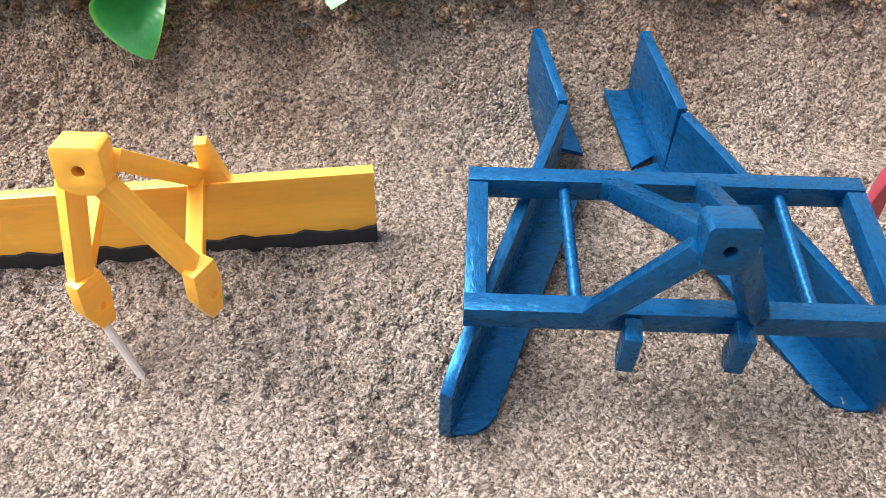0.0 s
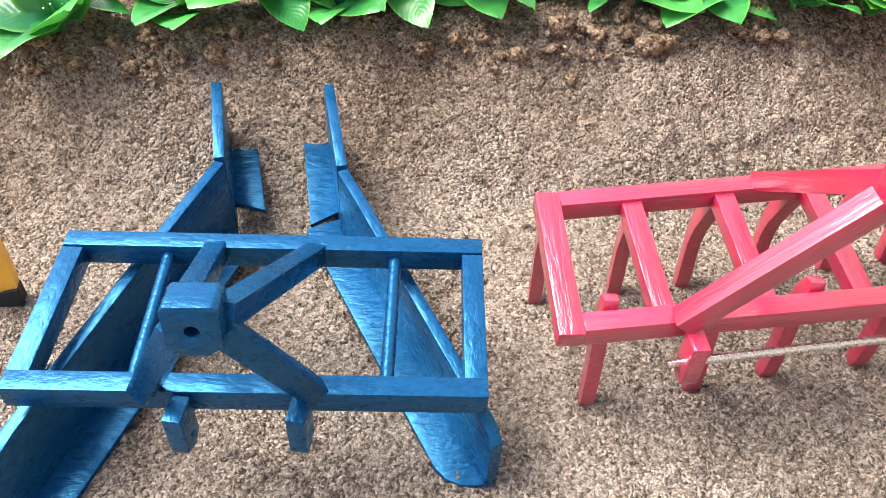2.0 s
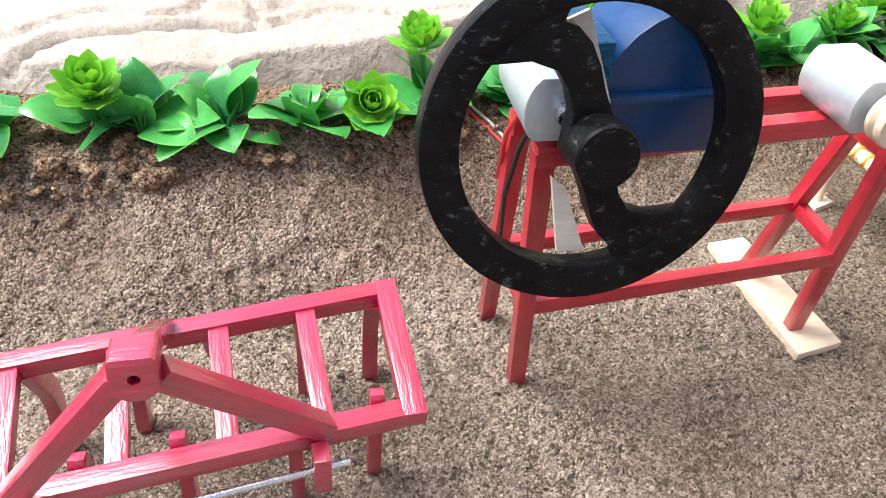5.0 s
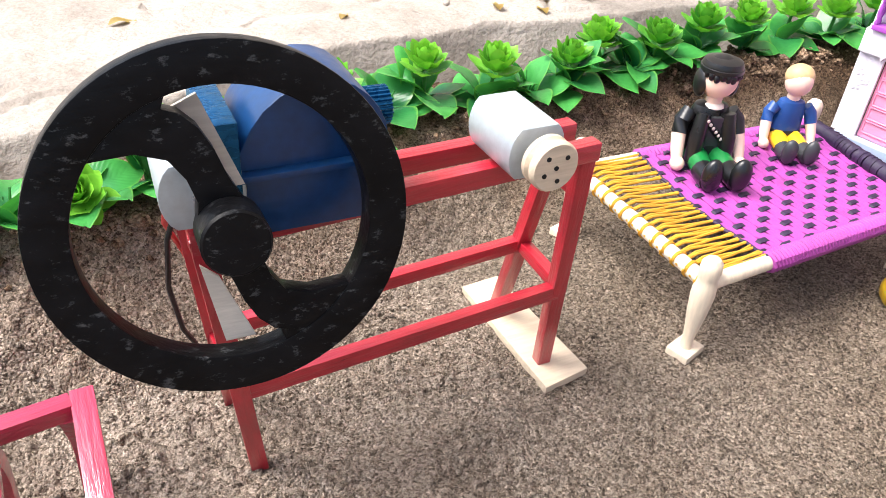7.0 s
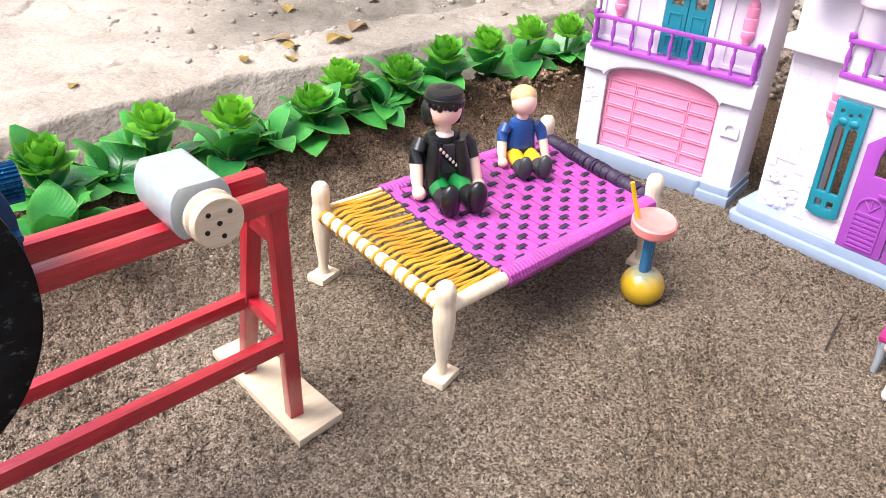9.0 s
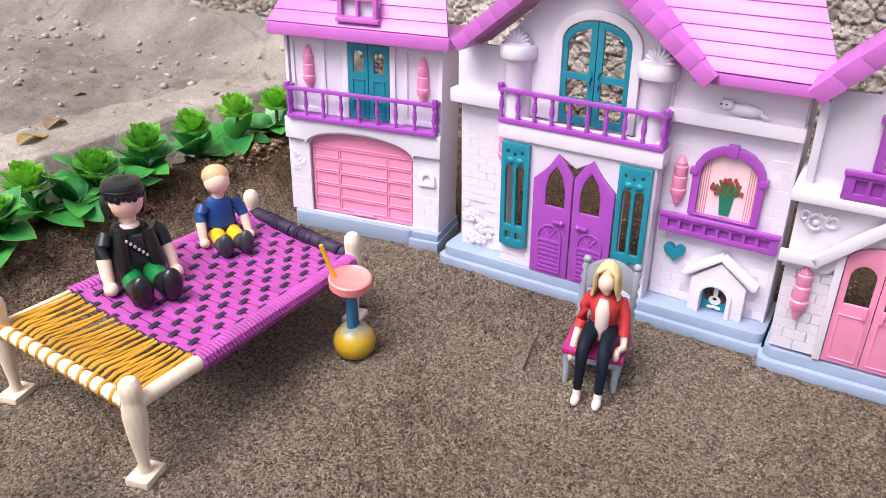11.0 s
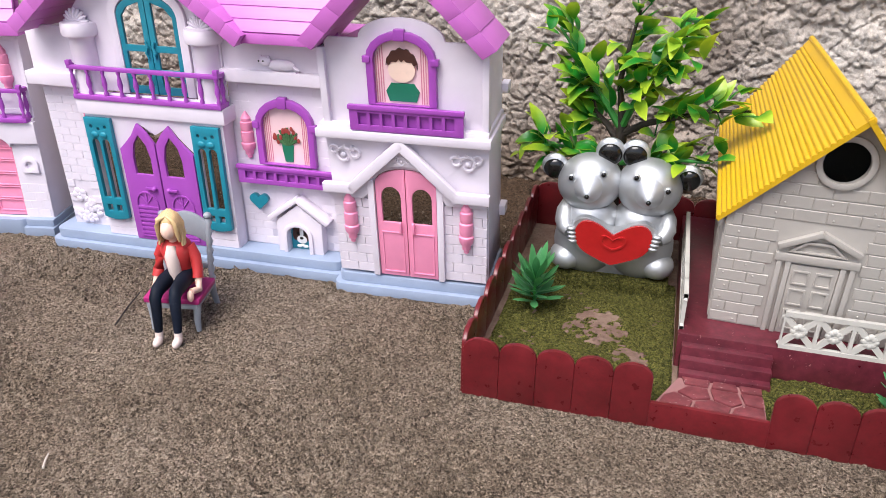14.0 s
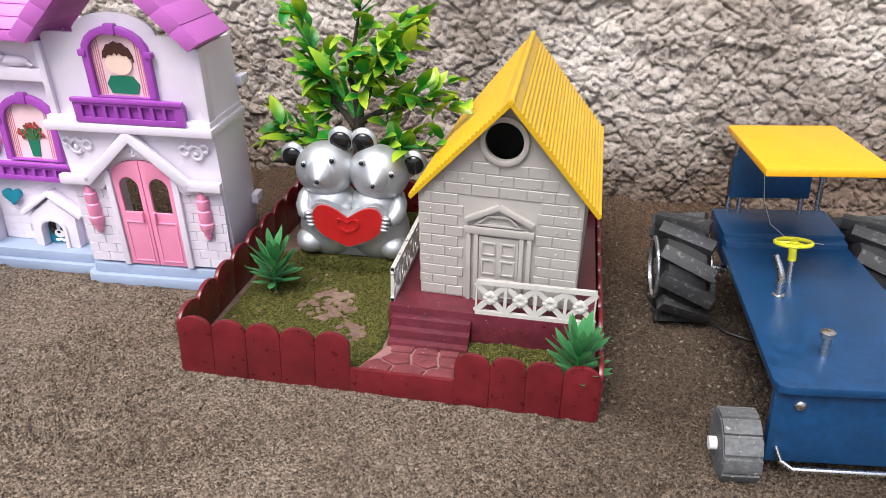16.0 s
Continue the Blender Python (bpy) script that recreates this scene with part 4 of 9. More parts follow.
def horseshoe(x0, z0, x1, z1, rise, f, n=14):
    """An arched band open at its foot, f wide."""
    return arch(x0, z0, x1, z1, rise, n)[1:] + [(x0, z0)] + [(x0 + f, z0)] + arch(x0 + f, z0, x1 - f, z1, rise - f, n)[2:][::-1] + [(x1 - f, z0)]


def house_frame(p, q):
    u = Vector((q[0] - p[0], q[1] - p[1], 0)).normalized()
    m = Matrix((u, Vector((-u.y, u.x, 0)), Vector((0, 0, 1)))).transposed().to_4x4()
    m.translation = Vector((*p, -0.001))
    return m


def slab(name, lo, hi, material, parent, bevel=0.0005, label=""):
    bm = bmesh.new()
    box(bm, lo, hi)
    return part(name, bm, material, parent, label, bevel)


def panel(name, outer, holes, y0, y1, material, parent, bevel=0.0, label=""):
    bm = bmesh.new()
    plate(bm, outer, holes, y0, y1)
    return part(name, bm, material, parent, label, bevel)


def bend(t, fn, lean=0.0, pick=None):
    """Moulds a built toy: fn moves each place of its own space; pieces that share a mesh are carried along and tilted."""
    done_ = []
    for ob in t.children_recursive:
        m, up = ob.matrix_basis.copy(), ob.parent
        while up is not t:
            m, up = up.matrix_basis @ m, up.parent
        done_.append((ob, m))
    for ob, m in done_:
        if ob.data is None or (pick and not pick(ob, m.translation)):
            continue
        if ob.data.users > 1:
            front = abs(m.to_3x3()[0][0]) > 0.7
            tall = (fn(m.translation + Vector((0, 0, 0.001))) - fn(m.translation)).z / 0.001
            ob.matrix_basis = Matrix.Translation(fn(m.translation)) @ (pose(0, 0, 0, math.degrees(lean), 0, 0) if front else Matrix.Identity(4)) @ m.to_3x3().to_4x4() @ Matrix.Diagonal((1, 1, tall, 1))
            if ob.parent is not t:
                up, k = ob.parent, Matrix.Identity(4)
                while up is not t:
                    k, up = up.matrix_basis @ k, up.parent
                ob.matrix_basis = k.inverted() @ ob.matrix_basis
        else:
            inv = m.inverted()
            for v in ob.data.vertices:
                v.co = inv @ fn(m @ v.co)


BRICKS = {}


def brickwork(parent, u0, u1, w0, w1, y, keep=lambda u, w: True, bw=0.0125, bh=0.0056):
    """Moulded bricks standing proud of a plastic wall, with narrow joints."""
    row, w = 0, w0
    while w + bh * 0.6 < w1:
        u = u0 - (bw / 2 if row % 2 else 0)
        while u < u1:
            a, b = max(u, u0) + 0.00015, min(u + bw, u1) - 0.00015
            if b - a > 0.002 and keep((a + b) / 2, w + bh / 2):
                size = (round(b - a, 4), round(min(w + bh, w1) - w - 0.0003, 4))
                if size not in BRICKS:
                    bm = bmesh.new()
                    box(bm, (0, -0.00014, 0), (size[0], 0.0008, size[1]))
                    front = [e for e in bm.edges if all(v.co.y < 0 for v in e.verts)]
                    bmesh.ops.bevel(bm, geom=front, offset=0.00010, segments=1, affect="EDGES")
                    me = bpy.data.meshes.new("brick")
                    bm.to_mesh(me)
                    bm.free()
                    me.materials.append(WHITE)
                    BRICKS[size] = me
                o = new("brick", BRICKS[size])
                o.parent = parent
                o.matrix_basis = Matrix.Translation((a, y, w + 0.0002))
            u += bw
        w += bh
        row += 1


def lantern(parent, u, w0, w1, y):
    """A pink moulded half-round wall lantern."""
    h = w1 - w0
    bm = bmesh.new()
    prof = [(0.0006, 0), (0.0018, 0.03), (0.0018, 0.08), (0.0030, 0.10), (0.0030, 0.16), (0.0046, 0.22), (0.0052, 0.30), (0.0052, 0.34), (0.0043, 0.36), (0.0047, 0.40), (0.0047, 0.58), (0.0038, 0.60), (0.0044, 0.64), (0.0044, 0.78), (0.0034, 0.80), (0.0036, 0.86), (0.0022, 0.92), (0.0012, 0.97), (0.0004, 1.0)]
    lathe(bm, [(r * 0.9, z * h) for r, z in prof], (u, y, w0), 16)
    return part("wall_lantern", bm, PINK, parent, "pink moulded wall lantern")


def balustrade(parent, u0, u1, w0, w1, y0, y1, n):
    """A purple balcony: floor, rail with turned-up ends, balusters."""
    ob = slab("balcony_floor", (u0, y0, w0), (u1, y1, w0 + 0.0034), PURPLE, parent, 0.0007)
    bm = bmesh.new()
    box(bm, (u0 + 0.001, y0, w1 - 0.0036), (u1 - 0.001, y0 + 0.0030, w1 - 0.0008))
    for a in (u0 - 0.0005, u1 - 0.0025):
        box(bm, (a, y0, w1 - 0.0034), (a + 0.003, y1, w1 - 0.0004))
        box(bm, (a - 0.0002, y0 - 0.0003, w1 - 0.001), (a + 0.0032, y0 + 0.003, w1 + 0.0022))
    part("handrail", bm, PURPLE, ob, bevel=0.0007)
    bm = bmesh.new()
    h = w1 - w0 - 0.0065
    lathe(bm, [(0.0013, 0), (0.0015, 0.1 * h), (0.0008, 0.2 * h), (0.0017, 0.45 * h), (0.0013, 0.68 * h), (0.0008, 0.82 * h), (0.0014, 0.92 * h), (0.0012, h)], seg=10)
    first = part("baluster", bm, PURPLE, ob)
    spots = [(u0 + 0.0016 + (u1 - u0 - 0.0032) * i / (n - 1), y0 + 0.0015) for i in range(n)]
    spots += [(u0 + 0.001, y0 + (y1 - y0) * 0.62), (u1 - 0.001, y0 + (y1 - y0) * 0.62)]
    for k, (u, y) in enumerate(spots):
        o = first if k == 0 else bpy.data.objects.new("baluster", first.data)
        if k:
            scene.collection.objects.link(o)
            o.parent = ob
        o.matrix_basis = Matrix.Translation((u, y, w0 + 0.0033))
    return ob


def curls(parent, u, w, y, s, flip=1):
    """Moulded white scrollwork."""
    bm = bmesh.new()
    for cx, cz, r, a0, a1 in ((0, 0, 0.0052, 20, 330), (0.0075 * flip, 0.002, 0.0034, 200, 500), (-0.006 * flip, 0.003, 0.0028, 0, 300), (0.004 * flip, 0.0062, 0.0036, 180, 360)):
        pts = []
        for k in range(12):
            a = radians(a0 + (a1 - a0) * k / 11)
            rr = r * s * (1 - 0.035 * k)
            pts.append((u + cx * s + flip * rr * math.cos(a), y, w + cz * s + rr * math.sin(a)))
        path_tube(bm, pts, 0.0011 * s, 6)
    ball(bm, (u, y, w), 0.0018 * s, 8, 6)
    for v in bm.verts:
        v.co.y = y + (v.co.y - y) * 0.6 + 0.0003
    return part("scrollwork", bm, WHITE, parent)


def flowers(parent, u, w, y, s=1.0):
    bm = bmesh.new()
    rnd = random.Random(int(u * 1e5))
    for k in range(3):
        cx, cz = u + (0.003 if k % 2 else -0.003) * s, w + k * 0.0065 * s
        for a in range(5):
            b = a * 2 * math.pi / 5 + rnd.random()
            ball(bm, (cx + 0.0026 * s * math.cos(b), y, cz + 0.0026 * s * math.sin(b)), (0.0021 * s, 0.0007, 0.0021 * s), 8, 6)
        ball(bm, (cx, y, cz), (0.0012 * s, 0.0008, 0.0012 * s), 8, 6)
    bmesh.ops.translate(bm, vec=(0, 0.0004, 0), verts=bm.verts[:])
    return part("flower_relief", bm, WHITE, parent)


def roof_shingles(parent, name, corners, rows, material=ORCHID):
    """A sloping roof face of overlapping moulded courses; corners: eave left, eave right, top right, top left."""
    a, b, c, d = (Vector(p) for p in corners)
    nrm = (b - a).cross(d - a).normalized()
    for k in range(rows):
        bm = bmesh.new()
        f0, f1 = k / rows, (k + 1.12) / rows
        f1 = min(f1, 1.0)
        lo = nrm * 0.0010
        vs = [a.lerp(d, f0) + lo, b.lerp(c, f0) + lo, b.lerp(c, f1) + nrm * 0.0002, a.lerp(d, f1) + nrm * 0.0002]
        top = [bm.verts.new(v) for v in vs]
        bot = [bm.verts.new(v - nrm * 0.0026) for v in vs]
        bm.faces.new(top)
        bm.faces.new(bot[::-1])
        for i in range(4):
            bm.faces.new((top[i], bot[i], bot[(i + 1) % 4], top[(i + 1) % 4]))
        bmesh.ops.recalc_face_normals(bm, faces=bm.faces[:])
        part("roof_course", bm, material, parent, bevel=0.0004)


def gable_band(parent, ridge, left, right, y0, y1, thick, rows=7):
    """Two sloping roof boards meeting at a ridge, with course lines along their edge; points are (u, w) of the upper face."""
    for e in (left, right):
        p, q = Vector((e[0], 0, e[1])), Vector((ridge[0], 0, ridge[1]))
        ln = (q - p).length
        m = frame_of(p, q, (0, 0, 1))
        s = m.to_3x3() @ Vector((0, 1, 0))
        if s.y < 0:
            m = m @ Matrix.Diagonal((1, -1, 1, 1))
        for k in range(rows):
            bm = bmesh.new()
            a, b = ln * k / rows, ln * (k + 1) / rows
            box(bm, (a, min(y0, y1), -thick), (b - 0.0001, max(y0, y1), 0.0004 * (k % 2)))
            ob = part("roof_tile", bm, ORCHID, parent, bevel=0.00018)
            if s.y < 0:
                ob.data.flip_normals()
            ob.matrix_basis = m


def framed_window(parent, u0, u1, w0, w1, rise, y, sill):
    """A purple arched frame with a printed card behind it and a trough sill."""
    f = 0.0042
    w = panel("window", arch(u0, w0, u1, w1, rise + 0.001), [arch(u0 + f, w0 + 0.001, u1 - f, w1, rise - f)], y - 0.0035, y + 0.001, PURPLE, parent, 0.0007, "purple arched window frame")
    c = (u0 + u1) / 2
    slab("keystone", (c - 0.0030, y - 0.0044, w1 + rise - 0.005), (c + 0.0030, y, w1 + rise + 0.0024), PURPLE, w, 0.0008)
    for a in (u0 - 0.0016, u1 - 0.0028):
        slab("impost", (a, y - 0.0044, w1 - 0.0022), (a + 0.0044, y, w1 + 0.0022), PURPLE, w, 0.0006)
    card = panel("printed_card", arch(u0 + f - 0.001, w0, u1 - f + 0.001, w1, rise - f + 0.001), (), y, y + 0.0012, PAPER, w, label="printed card with pink curtains")
    for k in range(4):
        for s in (0, 1):
            bm = bmesh.new()
            x = u0 + f + 0.0007 + k * 0.0013 if s == 0 else u1 - f - 0.0007 - k * 0.0013
            box(bm, (x - 0.00025, y - 0.0003, w0 + 0.0015), (x + 0.00025, y + 0.0003, w1 + rise * (0.15 + 0.12 * k)))
            part("curtain_stripe", bm, PAPER_DARK, card)
    s0, s1, sw0, sw1 = sill
    holes = []
    n = 8
    for k in range(n):
        a = s0 + 0.004 + (s1 - s0 - 0.008) * k / n
        holes.append(rect(a + 0.0010, sw0 + 0.0032, a + (s1 - s0 - 0.008) / n - 0.0010, sw1 - 0.0036))
    sl = panel("flower_trough", rect(s0, sw0, s1, sw1), holes, y - 0.0075, y - 0.0055, PURPLE, w, 0.0004, "purple pierced flower trough")
    slab("trough_back", (s0 + 0.001, y - 0.0052, sw0 + 0.001), (s1 - 0.001, y + 0.0005, sw1 - 0.0022), PURPLE, sl, 0.0005)
    slab("trough_rim", (s0 - 0.0006, y - 0.0084, sw1 - 0.0020), (s1 + 0.0006, y - 0.0048, sw1 + 0.0006), PURPLE, sl, 0.0006)
    return w, card


def plinth(parent, u0, u1, depth, h, tiers=2, front=0.0):
    for k in range(tiers):
        bm = bmesh.new()
        d = 0.0035 * k
        box(bm, (u0 + d * 0.7, front + d, h * k / tiers), (u1 - d * 0.7, depth, h * (k + 1) / tiers))
        vert = [e for e in bm.edges if abs(e.verts[0].co.z - e.verts[1].co.z) > 1e-4 and min(v.co.y for v in e.verts) < front + d + 1e-4]
        bmesh.ops.bevel(bm, geom=vert, offset=0.006, segments=5, affect="EDGES", profile=0.5)
        part("plinth_step", bm, LILAC, parent, "pale blue plastic plinth", bevel=0.0007)


def house_garage():
    t = thing("toy_house", "white plastic toy house with orchid roof and pink garage door", "toy house", house_frame((0.8215, 0.3275), (0.8475, 0.2085)), group="toy houses")
    W, D = 0.1200, 0.044
    plinth(t, 0.000, 0.100, D, 0.0120, 1, 0.003)
    slab("pier_foot", (0.0985, 0.0, 0), (0.1215, D, 0.0072), LILAC, t, 0.0007)
    slab("pier_foot", (0.0995, 0.003, 0.0072), (0.1205, D, 0.0125), LILAC, t, 0.0007)
    panel("front_wall", rect(-0.003, 0.012, W - 0.001, 0.088), [arch(0.0145, 0.0122, 0.0985, 0.0665, 0.0108, 14)], 0.008, 0.0105, WHITE, t, 0.0004)
    door = panel("garage_door", arch(0.0148, 0.0125, 0.0982, 0.0662, 0.0108, 14), (), 0.0115, 0.0130, PINK, t, label="pink panelled garage door")
    cols = [0.0160, 0.0375, 0.0770, 0.0970]
    rows = [0.0155, 0.0255, 0.0355, 0.0455, 0.0555, 0.0645]
    for a, b in zip(rows, rows[1:]):
        for c, d in zip(cols, cols[1:]):
            panel("door_panel", rect(c + 0.0003, a + 0.0003, d - 0.0003, b - 0.0003), [rect(c + 0.0012, a + 0.0012, d - 0.0012, b - 0.0012)], 0.0106, 0.0118, PINK, door, 0.0003)
    panel("door_top", arch(0.0165, 0.0650, 0.0965, 0.0672, 0.0085, 12), [arch(0.0185, 0.0660, 0.0945, 0.0672, 0.0072, 12)], 0.0108, 0.0118, PINK, door)
    slab("door_pull", (0.049, 0.0095, 0.0138), (0.066, 0.0120, 0.0156), PINK, door, 0.0005)
    # arched lintel band
    n = 14
    band = [(-0.0035, 0.0700), (-0.0035, 0.0860), (W + 0.0005, 0.0860), (W + 0.0005, 0.0700), (0.1005, 0.0700)]
    band += [(0.0565 + 0.0430 * math.cos(math.pi * k / n), 0.0668 + 0.0128 * math.sin(math.pi * k / n)) for k in range(n + 1)] + [(0.0120, 0.0700)]
    panel("lintel", band, (), 0.0045, 0.0088, WHITE, t, 0.0008)
    for u0, u1 in ((-0.003, 0.0138), (0.0992, W - 0.001)):
        brickwork(t, u0, u1, 0.0125, 0.042, 0.008, bw=0.009, bh=0.0066)
        curls(t, (u0 + u1) / 2, 0.0665, 0.0080, 0.62)
    flowers(t, 0.005, 0.046, 0.0078, 0.8)
    panel("niche", arch(0.1035, 0.0475, 0.1160, 0.0540, 0.0055), [circle(0.1097, 0.0530, 0.0030, 14)], 0.0062, 0.0085, WHITE, t, 0.0005)
    for u in (-0.003, W - 0.0035):
        slab("side_wall", (u, 0.0104, 0.0118), (u + 0.0025, D, 0.150), WHITE, t, 0.0004)
    # upper storey with open-worked double door
    panel("upper_wall", rect(0.0015, 0.086, W - 0.0035, 0.150), [rect(0.0475, 0.0905, 0.0795, 0.1425)], 0.0125, 0.0148, WHITE, t, 0.0003)
    for c in (0.0155, 0.1045):
        panel("wall_frame", rect(c - 0.0145, 0.090, c + 0.0135, 0.1455), [rect(c - 0.0115, 0.0935, c + 0.0105, 0.1405)], 0.0112, 0.0128, WHITE, t, 0.0005)
        lantern(t, c, 0.1055, 0.1385, 0.0118)
    for u0 in (0.0478, 0.0637):
        hole = arch(u0 + 0.0040, 0.1235, u0 + 0.0118, 0.1360, 0.0022)
        dl = panel("upper_door", rect(u0, 0.0905, u0 + 0.0155, 0.1428), [hole], 0.0105, 0.0128, TEAL, t, 0.0004, "teal glazed door leaf")
        for a, b in ((0.0940, 0.1040), (0.1070, 0.1190)):
            panel("leaf_panel", rect(u0 + 0.003, a, u0 + 0.0125, b), [rect(u0 + 0.0040, a + 0.001, u0 + 0.0115, b - 0.001)], 0.0098, 0.0107, TEAL, dl, 0.0002)
    for u0, u1 in ((0.0432, 0.0474), (0.0796, 0.0838)):
        slab("door_jamb", (u0, 0.0108, 0.0880), (u1, 0.0126, 0.1460), WHITE, t, 0.0004)
    balustrade(t, 0.0005, 0.1175, 0.0860, 0.1105, 0.0020, 0.0120, 9)
    # roof
    bm = bmesh.new()
    box(bm, (-0.0095, -0.0015, 0.1462), (W + 0.0075, 0.0475, 0.1548))
    roof = part("eave", bm, ORCHID, t, bevel=0.0012)
    roof_shingles(t, "roof", [(-0.0085, 0.0, 0.1550), (W + 0.0065, 0.0, 0.1550), (W - 0.010, 0.0330, 0.2000), (0.008, 0.0330, 0.2000)], 6)
    slab("roof_back", (0.006, 0.030, 0.154), (W - 0.009, 0.034, 0.2005), ORCHID, t, 0.0006)
    panel("dormer", rect(0.0470, 0.1600, 0.0760, 0.1790), [rect(0.0500, 0.1630, 0.0605, 0.1730), rect(0.0625, 0.1630, 0.0730, 0.1730)], -0.0005, 0.0035, ORCHID, t, 0.0005, "small dormer window frame")
    slab("dormer_sill", (0.0455, -0.0015, 0.1590), (0.0775, 0.012, 0.1620), ORCHID, t, 0.0006)
    slab("dormer_pane", (0.0495, 0.0035, 0.1610), (0.0735, 0.016, 0.1780), WHITE, t, 0.0003)
    for w in (0.04, 0.118):
        slab("clip", (-0.0085, 0.030, w), (-0.002, 0.036, w + 0.004), WHITE, t, 0.0005)


def house_main():
    t = thing("toy_house", "white plastic toy house with orchid gable, purple door, teal shutters", "toy house", house_frame((0.8345, 0.1975), (0.8435, -0.0190)), group="toy houses")
    D = 0.050
    plinth(t, -0.003, 0.2195, D, 0.0135, 2)
    # left wing
    slab("wing_wall", (0.0075, 0.0170, 0.0130), (0.0450, 0.0195, 0.120), WHITE, t, 0.0003)
    brickwork(t, 0.0080, 0.0445, 0.0140, 0.1165, 0.0170, lambda u, w: not (u > 0.012 and u < 0.031 and w < 0.046))
    flowers(t, 0.0205, 0.0205, 0.0160, 1.25)
    flowers(t, 0.0265, 0.0190, 0.0160, 1.0)
    slab("ledge", (0.0035, 0.0085, 0.1180), (0.0420, 0.0240, 0.1270), WHITE, t, 0.001)
    slab("wing_upper", (0.0060, 0.0150, 0.1260), (0.0420, 0.0180, 0.1560), WHITE, t, 0.0004)
    # middle bay
    door_hole = [(0.0608, 0.0136), (0.1188, 0.0136), (0.1188, 0.0800), (0.1135, 0.0845), (0.1080, 0.0900), (0.1020, 0.0975), (0.0895, 0.0905), (0.0775, 0.0975), (0.0715, 0.0900), (0.0660, 0.0845), (0.0608, 0.0800)]
    panel("bay_wall", rect(0.0350, 0.0134, 0.1435, 0.1165), [door_hole, rect(0.0390, 0.0300, 0.0550, 0.0970), rect(0.1235, 0.0300, 0.1390, 0.0970)], 0.0105, 0.0128, WHITE, t, 0.0003)
    for u in (0.0350, 0.1410):
        slab("bay_side", (u, 0.0124, 0.0130), (u + 0.0024, 0.0240, 0.1170), WHITE, t, 0.0003)
    brickwork(t, 0.0352, 0.0602, 0.0136, 0.0290, 0.0105)
    brickwork(t, 0.1195, 0.1434, 0.0136, 0.0290, 0.0105)
    for u0, u1, c in ((0.0608, 0.0893, 0.0775), (0.0903, 0.1188, 0.1020)):
        inner, outer = (u1, u0) if u0 < 0.07 else (u0, u1)
        d = 1 if outer > inner else -1
        loop = [(outer, 0.0138), (outer, 0.0800), (outer - d * 0.0055, 0.0848), (outer - d * 0.0110, 0.0902), (c, 0.0985), (c - d * 0.0062, 0.0925), (inner, 0.0850), (inner, 0.0138)]
        cc = (u0 + u1) / 2
        pc = cc - d * 0.0022
        pane = [(pc - 0.0070, 0.0630), (pc + 0.0070, 0.0630), (pc + 0.0070, 0.0750), (pc + 0.0048, 0.0840), (pc + (c - pc) * 0.7, 0.0905), (pc - 0.0048, 0.0840), (pc - 0.0070, 0.0750)]
        lf = panel("door_leaf", loop if d > 0 else loop[::-1], [pane], 0.0075, 0.0100, PURPLE, t, 0.0005, "purple pointed door leaf")
        panel("leaf_frame", arch(cc - 0.0092, 0.0165, cc + 0.0092, 0.0415, 0.0092), [arch(cc - 0.0080, 0.0175, cc + 0.0080, 0.0415, 0.0080)], 0.0066, 0.0078, PURPLE, lf, 0.0002)
        bm = bmesh.new()
        for k in range(7):
            box(bm, (cc - 0.0080, 0.0066, 0.0190 + 0.0032 * k), (cc + 0.0080, 0.0078, 0.0205 + 0.0032 * k))
        for a in (50, 90, 130):
            tube(bm, (cc, 0.0073, 0.0416), (cc + 0.0085 * math.cos(radians(a)), 0.0073, 0.0416 + 0.0085 * math.sin(radians(a))), 0.0005, seg=6)
        part("leaf_slat", bm, PURPLE, lf)
        hx = inner + d * 0.0055
        bm = bmesh.new()
        ball(bm, (hx, 0.0062, 0.0535), (0.0019, 0.0019, 0.0019), 12, 8)
        box(bm, (min(hx, hx + d * 0.0068), 0.0052, 0.0527), (max(hx, hx + d * 0.0068), 0.0068, 0.0545))
        part("door_handle", bm, PURPLE, lf, bevel=0.0003)
    flowers(t, 0.0895, 0.0935, 0.0100, 0.7)
    for u0, u1 in ((0.0358, 0.0568), (0.1200, 0.1415)):
        a, b = u0 + 0.0035, u1 - 0.0035
        mid = (u0 + u1) / 2
        holes = [arch(a, 0.0430, mid - 0.0012, 0.0825, 0.003), arch(mid + 0.0012, 0.0430, b, 0.0825, 0.003), rect(a + 0.001, 0.0330, mid - 0.0018, 0.0380), rect(mid + 0.0018, 0.0330, b - 0.001, 0.0380), circle(mid, 0.0925, 0.0012, 8), circle(mid - 0.0055, 0.0940, 0.0013, 8), circle(mid + 0.0055, 0.0940, 0.0013, 8)]
        bottom = [(u0 + (u1 - u0) * k / 8, 0.0285 - 0.0020 * math.sin(math.pi * k / 8)) for k in range(9)]
        sh = panel("shutter", bottom + [(u1, 0.1000), (u0, 0.1000)], holes, 0.0072, 0.0104, TEAL, t, 0.0005, "teal pierced shutter")
        bm = bmesh.new()
        for dx in (-0.0035, 0.0035):
            ball(bm, (mid + dx, 0.0070, 0.0885), (0.0030, 0.0010, 0.0022), 10, 6)
        part("shutter_bow", bm, TEAL, sh)
    slab("balcony_apron", (0.0410, 0.0045, 0.1020), (0.1460, 0.0240, 0.1125), WHITE, t, 0.0009)
    balustrade(t, 0.0410, 0.1455, 0.1120, 0.1350, 0.0035, 0.0150, 10)
